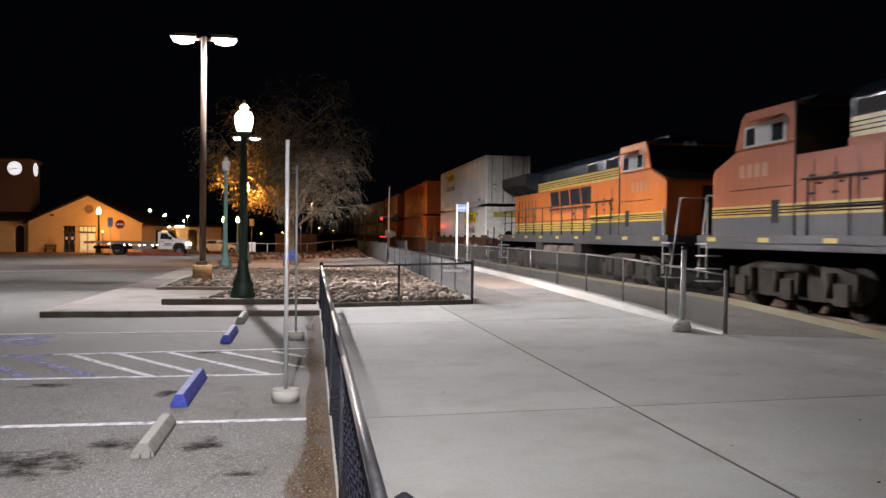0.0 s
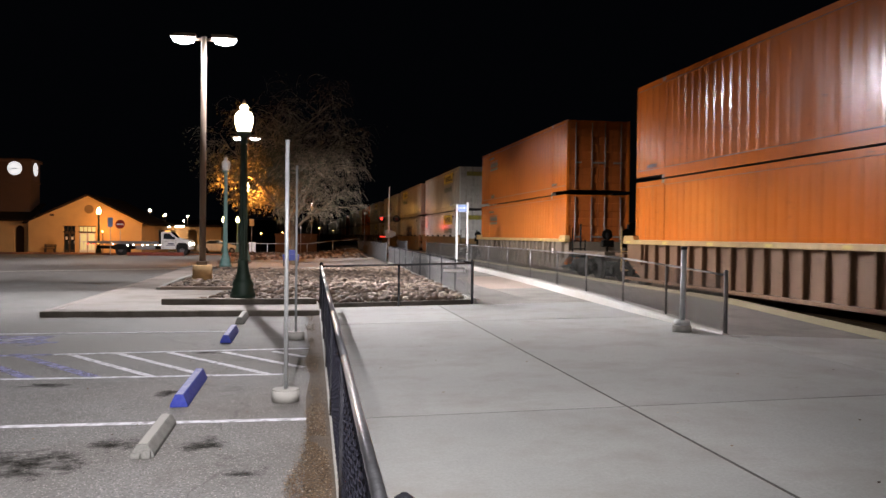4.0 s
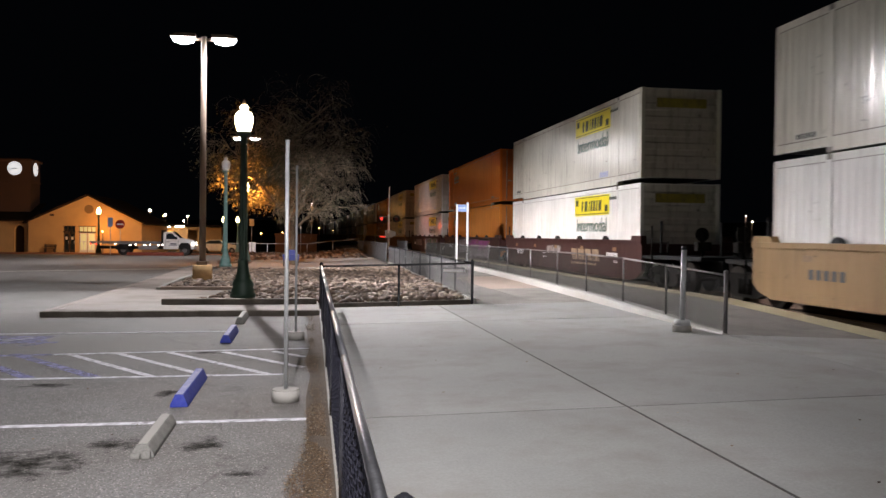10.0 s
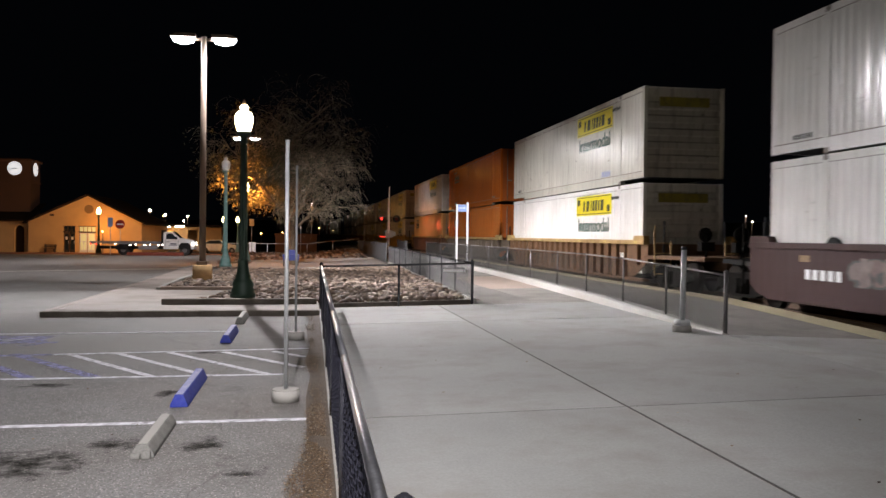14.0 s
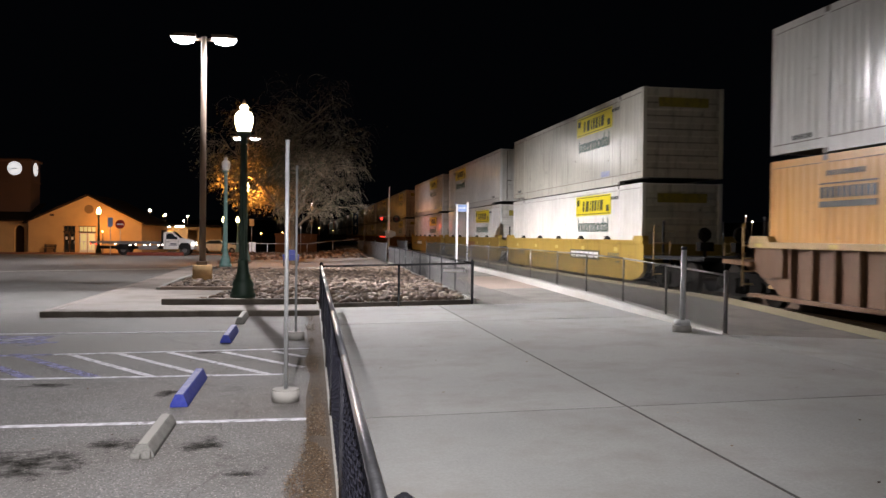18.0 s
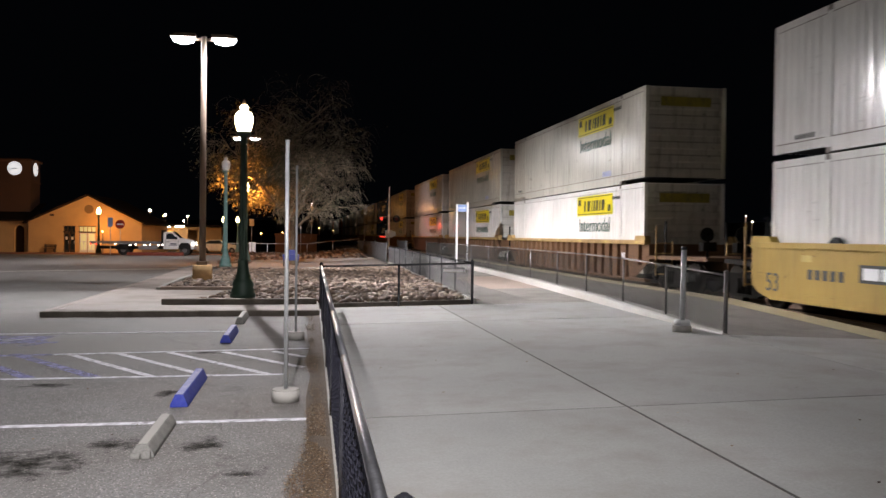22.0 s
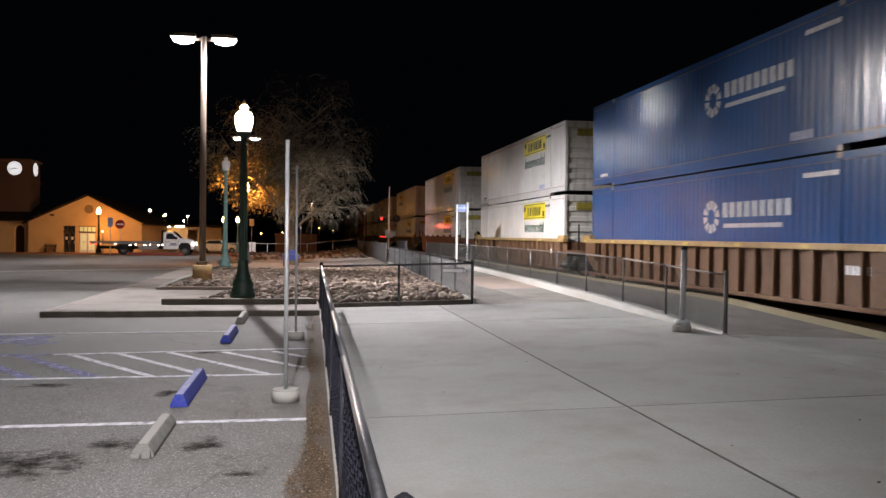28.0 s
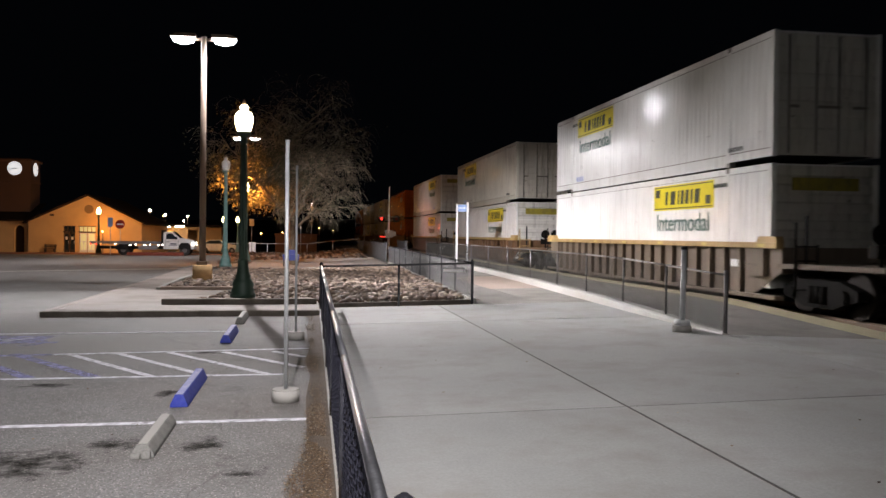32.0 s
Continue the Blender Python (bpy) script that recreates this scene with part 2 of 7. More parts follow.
LINE_WHITE = surface("white_line_paint", (0.6, 0.6, 0.64), 0.85, spec=0.2, var=0.25, scale=4, fine=40, bump=0.3, dirt=(0.12, 0.112, 0.105), dirt_amount=1.0, dirt_scale=11)
def worn_blue():
    """Road paint that has mostly rubbed off the asphalt."""
    m = surface("blue_line_paint", (0.3, 0.3, 0.52), 0.85, spec=0.2, var=0.3, scale=4, fine=40, bump=0.3)
    t = m.node_tree
    nz = node(t, "ShaderNodeTexNoise", Scale=3.0, Detail=8.0, Roughness=0.8)
    t.links.new(t.nodes.new("ShaderNodeTexCoord").outputs["Object"], nz.inputs["Vector"])
    t.links.new(ramp(t, nz.outputs[0], [(0.36, (0.05,) * 3), (0.66, (0.8,) * 3)]), t.nodes["Principled BSDF"].inputs["Alpha"])
    return m


LINE_BLUE = worn_blue()
LINE_YELLOW = surface("yellow_edge_paint", (0.42, 0.36, 0.22), 0.75, var=0.25, scale=2, fine=40, bump=0.3, dirt=(0.2, 0.17, 0.12), dirt_amount=0.6, dirt_scale=2)
STOP_BLUE = surface("blue_stop_paint", (0.028, 0.042, 0.27), 0.7, spec=0.3, var=0.25, scale=6, fine=50, bump=0.3, dirt=(0.2, 0.2, 0.34), dirt_amount=0.25, dirt_scale=9)
STOP_WORN = surface("rubbed_blue_paint", (0.3, 0.31, 0.48), 0.8, spec=0.2, var=0.3, scale=9, fine=50, bump=0.3, dirt=(0.06, 0.07, 0.35), dirt_amount=0.8, dirt_scale=14)
STOP_GREY = surface("grey_stop_concrete", (0.21, 0.205, 0.19), 0.88, spec=0.2, var=0.3, scale=5, fine=60, bump=0.5, dirt=(0.1, 0.095, 0.085), dirt_amount=0.6, dirt_scale=6)
GALV = surface("galvanised_steel", (0.42, 0.425, 0.43), 0.45, metal=0.3, var=0.2, scale=8, fine=90, bump=0.08)
FENCE_BLACK = surface("dark_coated_steel", (0.035, 0.035, 0.042), 0.12, spec=1.0, metal=0.0, var=0.3, scale=10, fine=80, bump=0.02)
FENCE_WIRE = surface("dark_fence_wire", (0.03, 0.03, 0.042), 0.45, spec=0.25, metal=0.0, var=0.3, scale=10, fine=80, bump=0.0)
FENCE_DULL = surface("dull_fence_wire", (0.06, 0.057, 0.052), 0.8, spec=0.15, var=0.3, scale=10, fine=80, bump=0.0)
FENCE_GREY = surface("weathered_fence_wire", (0.085, 0.083, 0.085), 0.65, metal=0.1, var=0.2, scale=8, fine=80, bump=0.1)
LAMP_BRONZE = surface("bronze_pole_paint", (0.19, 0.14, 0.11), 0.45, var=0.2, scale=3, fine=60, bump=0.1)
LAMP_GREEN = surface("dark_green_cast_iron", (0.022, 0.05, 0.032), 0.5, var=0.3, scale=5, fine=60, bump=0.2)
LAMP_TEAL = surface("teal_cast_iron", (0.15, 0.26, 0.24), 0.5, var=0.2, scale=5, fine=60, bump=0.2)
WHITE_PAINT = surface("white_paint", (0.78, 0.78, 0.77), 0.4, var=0.1, scale=3, fine=60, bump=0.1)
STUCCO = surface("ochre_stucco", (0.6, 0.38, 0.17), 0.9, var=0.14, scale=1.0, fine=50, bump=0.4)
# darker stucco copy: weak light on tower and garden wall painted in
STUCCO_DIM = surface("brown_tower_stucco", (0.12, 0.062, 0.04), 0.9, var=0.14, scale=1.0, fine=50, bump=0.4)
ROOF_DARK = surface("dark_clay_tiles", (0.022, 0.014, 0.011), 0.9, spec=0.1, var=0.3, scale=2, fine=20, bump=0.6)
BARK = surface("bark", (0.2, 0.15, 0.1), 0.9, var=0.4, scale=6, fine=40, bump=0.8, bump_dist=0.02)
TWIG = surface("dry_twigs", (0.34, 0.28, 0.21), 0.9, var=0.3, scale=1.5, fine=20, bump=0.2)
LEAF = surface("olive_leaves", (0.16, 0.15, 0.085), 0.7, var=0.4, scale=2, fine=20, bump=0.0, per_piece=0.3)
BALLAST = surface("ballast", (0.13, 0.12, 0.11), 0.95, var=0.5, scale=18, fine=60, bump=1.0, bump_dist=0.03)
RUST_STEEL = surface("rail_steel", (0.16, 0.11, 0.08), 0.5, metal=0.6, var=0.3, scale=6, fine=60, bump=0.2)
TIE = surface("creosoted_wood", (0.06, 0.045, 0.035), 0.9, var=0.4, scale=4, fine=40, bump=0.6)
DARK = surface("black_iron", (0.014, 0.014, 0.015), 0.65, spec=0.15, var=0.3, scale=4, fine=60, bump=0.2)
GLASS = glass("dark_glass")

# ---------------------------------------------------------------- ground
TRACK_X = 11.386
RAIL_TOP = 0.03
def between(bm, xa, xb, y0, y1, lift, nx, thick=0.0):
    """A piece of ground between two lines x(y), with a thickness if asked."""
    ny = max(1, math.ceil((y1 - y0) / 1.3))
    g = []
    for i in range(nx + 1):
        g.append([])
        for j in range(ny + 1):
            y = y0 + (y1 - y0) * j / ny
            x = xa(y) + (xb(y) - xa(y)) * i / nx
            g[-1].append(bm.verts.new((x, y, gz(x, y) + lift)))
    for i in range(nx):
        for j in range(ny):
            bm.faces.new((g[i][j], g[i + 1][j], g[i + 1][j + 1], g[i][j + 1]))
    if thick:
        rim = [g[i][0] for i in range(nx + 1)] + [g[nx][j] for j in range(1, ny + 1)] + [g[i][ny] for i in range(nx - 1, -1, -1)] + [g[0][j] for j in range(ny - 1, 0, -1)]
        low = [bm.verts.new(v.co - Vector((0, 0, thick))) for v in rim]
        for i in range(len(rim)):
            bm.faces.new((rim[i], low[i], low[(i + 1) % len(rim)], rim[(i + 1) % len(rim)]))


def build_ground():
    bm = bmesh.new()
    sheet(bm, -60, 0.30, -14, 118, 0.0, 3.0)
    solid("ground_car_park", bm, ASPHALT, "worn grey asphalt of a car park at night", "ground", kind="structure")
    # a dark bed shows in the joints between the slabs
    bm = bmesh.new()
    between(bm, lambda y: 0.30, lambda y: kerb_x(y) - 0.05, -14, 18.7, -0.0035, 6)
    between(bm, lambda y: 3.8, lambda y: kerb_x(y) - 0.05, 18.7, 118, -0.02, 6)
    solid("pavement_bed", bm, JOINT, "dark joint filler under the paving slabs", "pavement", kind="structure")
    pav = thing("pavement", pose(0, 0, 0), "pale smooth concrete slabs beside the railway", "pavement", kind="structure")
    rows = [-14, -8.0, -0.35, 7.40, 15.12, 18.62]
    for ya, yb in zip(rows, rows[1:]):
        for xa, xb in ((lambda y: 0.36, lambda y: 2.908), (lambda y: 2.946, lambda y: kerb_x(y) - 0.07)):
            bm = bmesh.new()
            between(bm, xa, xb, ya + 0.016, yb - 0.016, 0.0, 4, 0.012)
            part("slab", bm, CONCRETE, pav)
    # pavement slabs from y 18.62 on take the darker platform grey
    rows = [18.62, 23.6, 30.5, 38.2, 45.9, 53.6, 61.3, 69.0, 76.7, 84.4, 92.1, 99.8, 116]
    for ya, yb in zip(rows, rows[1:]):
        edge = lambda v: 3.86 + 0.025 * (v - 18.6) if v < 45 else 4.5
        # the right slab at 23.6 is reddened: an orange glow put into its colour
        for xa, xb, mat in ((edge, lambda v: 5.19, PLATFORM_GREY), (lambda v: 5.21, lambda v: kerb_x(v) - 0.07, CONCRETE_RED if ya == 23.6 else PLATFORM_GREY)):
            bm = bmesh.new()
            between(bm, xa, xb, ya + 0.012, yb - 0.012, 0.0, 3, 0.012)
            part("slab", bm, mat, pav)
    rng = random.Random(31)
    bm = bmesh.new()
    last = None
    for k in range(220):
        y = 3.0 + k * 0.07
        w = max(0.0, 0.012 + 0.014 * noise.noise(Vector((0.3, y * 1.9, 0))) + rng.uniform(-0.006, 0.006))
        row = [bm.verts.new((x, y, gz(x, y) + 0.002)) for x in (2.907 - w * 0.55, 2.907)]
        if last:
            bm.faces.new((last[0], last[1], row[1], row[0]))
        last = row
    solid("trim_joint_edge", bm, KERB_WHITE, "pale crumbled edge of a paving joint", "joint", kind="structure")
    plat = thing("platform", pose(0, 0, 0), "low concrete railway platform with a ramp", "platform", kind="structure")
    y = -14.0
    while y < 116:
        bm = bmesh.new()
        between(bm, lambda v: kerb_x(v) + 0.06 if v > 12.2 else kerb_x(v) - 0.058, lambda v: 9.04, y + 0.005, y + 4.36, 0.0, 3, 0.02)
        part("slab", bm, PLATFORM_GREY if y > 11 else CONCRETE, plat)
        y += 4.366
    bm = bmesh.new()
    between(bm, lambda y: kerb_x(y) - 0.06, lambda y: 9.75, -14, 118, -0.03, 4)
    part("slab_bed", bm, JOINT, plat)
    bm = bmesh.new()
    n = 66
    top = [(9.75, -14 + 2 * i) for i in range(n + 1)]
    lo = [bm.verts.new((9.75, y, -0.9)) for _, y in top]
    hi = [bm.verts.new((9.75, y, gz(9.75, y) - 0.03)) for _, y in top]
    for i in range(n):
        bm.faces.new((lo[i], lo[i + 1], hi[i + 1], hi[i]))
    part("edge_face", bm, CONCRETE_PALE, plat)
    bm = bmesh.new()
    between(bm, lambda y: 9.05, lambda y: 9.75, -14, 118, 0.004, 2, 0.03)
    solid("trim_platform_edge", bm, LINE_YELLOW, "worn yellow warning strip along the platform edge", "edge strip", kind="structure")
    bm = bmesh.new()
    rows = []
    y = 12.2
    while y < 60:
        kx, c = kerb_x(y), gz(kerb_x(y) - 0.2, y)
        p = gz(kx + 0.1, y)
        rows.append([bm.verts.new(v) for v in ((kx - 0.1, y, c - 0.05), (kx - 0.075, y, p + 0.0), (kx - 0.055, y, p + 0.02), (kx + 0.06, y, p + 0.02), (kx + 0.06, y, c - 0.05))])
        y += 1.0
    for r, q in zip(rows, rows[1:]):
        for k in range(4):
            bm.faces.new((r[k], r[k + 1], q[k + 1], q[k]))
    bm.faces.new(rows[0])
    solid("kerb_ramp", bm, KERB_WHITE, "pale concrete kerb along the platform ramp", "kerb", kind="structure")
    bm = bmesh.new()
    box(bm, 9.75, 40, -60, 420, -0.9, -0.22)
    solid("ground_trackbed", bm, BALLAST, "dark crushed-stone ballast of the track bed", "ground", kind="structure")
    bm = bmesh.new()
    v = [bm.verts.new(p) for p in ((-2500, -2500, -1.6), (2500, -2500, -1.6), (2500, 3000, -1.6), (-2500, 3000, -1.6))]
    bm.faces.new(v)
    solid("ground_far", bm, SOIL, "dark open desert ground reaching the horizon", "ground", kind="structure")
    for side in (-0.7175, 0.7175):
        bm = bmesh.new()
        x = TRACK_X + side
        prism(bm, [(x - 0.07, -0.14), (x + 0.07, -0.14), (x + 0.015, -0.11), (x + 0.015, -0.015), (x + 0.036, -0.005), (x + 0.036, RAIL_TOP),
                   (x - 0.036, RAIL_TOP), (x - 0.036, -0.005), (x - 0.015, -0.015), (x - 0.015, -0.11)], "y", -55, 400)
        solid("rail", bm, RUST_STEEL, "worn steel rail with a bright running top", "rail", "rails of the track", "structure")
    bm = bmesh.new()
    y = -10.0
    while y < 120:
        box(bm, TRACK_X - 1.3, TRACK_X + 1.3, y, y + 0.23, -0.23, -0.142)
        y += 0.52
    solid("track_sleepers", bm, TIE, "row of dark wooden sleepers under the rails", "sleepers", kind="stuff")


build_ground()

# ---------------------------------------------------------------- the train
CL, CW, CH = 16.154, 2.591, 2.896
HL, HW = CL / 2, CW / 2
POST40 = 6.096


def text_mesh(name, words, size, mat, shear=0.0):
    c = bpy.data.curves.new(name, "FONT")
    c.body, c.size, c.align_x, c.align_y, c.extrude, c.shear = words, size, "CENTER", "CENTER", 0.004, shear
    ob = bpy.data.objects.new(name, c)
    scene.collection.objects.link(ob)
    me = bpy.data.meshes.new_from_object(ob.evaluated_get(bpy.context.evaluated_depsgraph_get()))
    bpy.data.objects.remove(ob)
    me.materials.clear()
    me.materials.append(mat)
    return me


def corrugated(bm, y0, y1, z0, z1, x, pitch, depth):
    """A wall of upright trapezoid ribs that faces -x."""
    ys = []
    n = max(1, round((y1 - y0) / pitch))
    p = (y1 - y0) / n
    for i in range(n):
        for f, d in ((0.0, 0), (0.55, 0), (0.65, 1), (0.9, 1)):
            ys.append((y0 + (i + f) * p, d))
    ys.append((y1, 0))
    lo = [bm.verts.new((x + depth * d, y, z0)) for y, d in ys]
    hi = [bm.verts.new((x + depth * d, y, z1)) for y, d in ys]
    for i in range(len(ys) - 1):
        bm.faces.new((lo[i], lo[i + 1], hi[i + 1], hi[i]))


def paint(name, base, rough, dirt, amount, spec=0.5):
    """Container and locomotive paint: sun-faded, with rain streaks and grime."""
    m, t, b = tree_of(name)
    co = t.nodes.new("ShaderNodeTexCoord").outputs["Object"]
    big = node(t, "ShaderNodeTexNoise", Scale=0.5, Detail=4.0, Roughness=0.55)
    t.links.new(co, big.inputs["Vector"])
    mp = t.nodes.new("ShaderNodeMapping")
    mp.inputs["Scale"].default_value = (3.0, 3.0, 0.25)
    t.links.new(co, mp.inputs[0])
    st = node(t, "ShaderNodeTexNoise", Scale=1.6, Detail=6.0, Roughness=0.7)
    t.links.new(mp.outputs[0], st.inputs["Vector"])
    fine = node(t, "ShaderNodeTexNoise", Scale=25.0, Detail=4.0, Roughness=0.7)
    t.links.new(co, fine.inputs["Vector"])
    col = ramp(t, big.outputs[0], [(0.3, tuple(c * 0.86 for c in base)), (0.7, tuple(min(1, c * 1.05) for c in base))])
    col = mix(t, ramp(t, st.outputs[0], [(0.5, (0, 0, 0)), (0.8, (amount,) * 3)]), col, dirt)
    col = mix(t, ramp(t, fine.outputs[0], [(0.62, (0, 0, 0)), (0.74, (amount * 0.8,) * 3)]), col, dirt)
    flat = t.nodes.new("ShaderNodeMapping")
    flat.inputs["Scale"].default_value = (1.0, 0.35, 1.6)
    t.links.new(co, flat.inputs[0])
    scuff = node(t, "ShaderNodeTexNoise", Scale=3.2, Detail=7.0, Roughness=0.75, Distortion=0.4)
    t.links.new(flat.outputs[0], scuff.inputs["Vector"])
    col = mix(t, ramp(t, scuff.outputs[0], [(0.62, (0, 0, 0)), (0.7, (min(1, amount * 1.5),) * 3)]), col, tuple(c * 0.55 for c in dirt))
    rnd = t.nodes.new("ShaderNodeObjectInfo").outputs["Random"]
    col = mix(t, 1.0, col, ramp(t, rnd, [(0.0, (0.9, 0.9, 0.88)), (1.0, (1, 1, 1))]), "MULTIPLY")
    t.links.new(col, b.inputs["Base Color"])
    rg = t.nodes.new("ShaderNodeMapRange")
    rg.inputs["To Min"].default_value, rg.inputs["To Max"].default_value = max(0.05, rough - 0.1), rough + 0.15
    t.links.new(st.outputs[0], rg.inputs[0])
    t.links.new(rg.outputs[0], b.inputs["Roughness"])
    b.inputs["Specular IOR Level"].default_value = spec
    slack = t.nodes.new("ShaderNodeMapping")
    slack.inputs["Scale"].default_value = (1.0, 4.2, 0.9)
    t.links.new(co, slack.inputs[0])
    wave = node(t, "ShaderNodeTexNoise", Scale=1.0, Detail=1.5, Roughness=0.45)
    t.links.new(slack.outputs[0], wave.inputs["Vector"])
    bp = t.nodes.new("ShaderNodeBump")
    bp.inputs["Strength"].default_value, bp.inputs["Distance"].default_value = 0.6, 0.016
    t.links.new(wave.outputs[0], bp.inputs["Height"])
    t.links.new(bp.outputs[0], b.inputs["Normal"])
    return m


GRIME = (0.22, 0.19, 0.15)
PAINTS = {
    "white": paint("white_container_paint", (0.84, 0.835, 0.82), 0.15, GRIME, 0.36),
    "cream": paint("yellowed_white_container_paint", (0.7, 0.68, 0.6), 0.17, GRIME, 0.6),
    "orange": paint("orange_container_paint", (0.52, 0.125, 0.014), 0.18, (0.2, 0.065, 0.02), 0.5),
    "amber": paint("faded_orange_container_paint", (0.57, 0.19, 0.03), 0.2, (0.3, 0.11, 0.04), 0.5),
    "tan": paint("apricot_container_paint", (0.74, 0.4, 0.13), 0.28, (0.35, 0.2, 0.1), 0.35),
    "blue": paint("blue_container_paint", (0.024, 0.083, 0.25), 0.2, (0.07, 0.08, 0.1), 0.5),
}
# darker, grimier copies of the side paint; the ends' shade is in the colour
ENDS = {}
for shade_, (tone_, soil_) in {"white": ((0.62, 0.6, 0.56), (0.1, 0.085, 0.07)), "cream": ((0.52, 0.48, 0.42), (0.09, 0.075, 0.06)), "orange": ((0.34, 0.085, 0.015), (0.05, 0.025, 0.015)),
                               "amber": ((0.4, 0.13, 0.025), (0.06, 0.03, 0.02)), "tan": ((0.5, 0.27, 0.1), (0.1, 0.06, 0.04)), "blue": ((0.02, 0.06, 0.18), (0.03, 0.03, 0.035))}.items():
    ENDS[PAINTS[shade_].name] = paint("soiled_end_paint_" + shade_, tone_, 0.4, soil_, 0.85, 0.3)
SIGN_YELLOW = surface("yellow_sign_film", (0.74, 0.62, 0.02), 0.35, var=0.08, scale=2, fine=40, bump=0.03)
# blotchier, duller sign yellow; the dimness of the container end is painted in
SIGN_DULL = surface("soiled_yellow_film", (0.3, 0.25, 0.03), 0.6, var=0.3, scale=3, fine=40, bump=0.03, dirt=(0.08, 0.07, 0.05), dirt_amount=0.8, dirt_scale=4)
INK = surface("black_sign_film", (0.03, 0.035, 0.03), 0.4, var=0.2, bump=0.03)
INK_GREEN = surface("grey_green_sign_film", (0.08, 0.15, 0.125), 0.4, var=0.3, scale=3, bump=0.03)
INK_NAVY = surface("navy_sign_film", (0.02, 0.02, 0.075), 0.4, var=0.2, bump=0.03)
INK_OCHRE = surface("ochre_sign_film", (0.5, 0.26, 0.05), 0.4, var=0.2, bump=0.03)
INK_RED = surface("brick_red_stencil", (0.2, 0.045, 0.018), 0.5, var=0.4, scale=5, bump=0.03)
INK_FADED = surface("faded_blue_sign_film", (0.33, 0.36, 0.55), 0.5, var=0.3, scale=4, bump=0.03)
INK_WHITE = surface("white_sign_film", (0.75, 0.76, 0.78), 0.4, var=0.1, bump=0.03)
INK_PALE = surface("weathered_white_film", (0.42, 0.45, 0.5), 0.5, var=0.3, scale=5, bump=0.03, dirt=(0.08, 0.12, 0.22), dirt_amount=0.7, dirt_scale=6)
# dark brown-grey: painted shadow lines beside container rails, and a plate back
SEAM = surface("grimy_seam", (0.16, 0.14, 0.12), 0.8, var=0.5, scale=6, bump=0.1)
CASTING = surface("worn_steel_casting", (0.22, 0.2, 0.18), 0.6, metal=0.5, var=0.4, scale=8, bump=0.3)
SLOGAN = None


def bars(bm, xs, z0, z1, lean=0.0, y=0.0):
    """Plain blocks in a row, in a plane of x and z that faces -y, 6 mm thick."""
    for a, b in xs:
        prism(bm, [(a, z0), (b, z0), (b + lean, z1), (a + lean, z1)], "y", y - 0.003, y + 0.003)


def sign_at(body, name, bm, mat, side, y, z, label=""):
    """A sign on a container's long side; side -1 faces -x. Drawn in x, z; its left-to-right runs as a reader outside sees it."""
    at = Matrix.Translation((side * (HW + 0.012), y, z)) @ Matrix.Rotation(radians(-90 if side < 0 else 90), 4, "Z")
    return part(name, bm, mat, body, label, at)


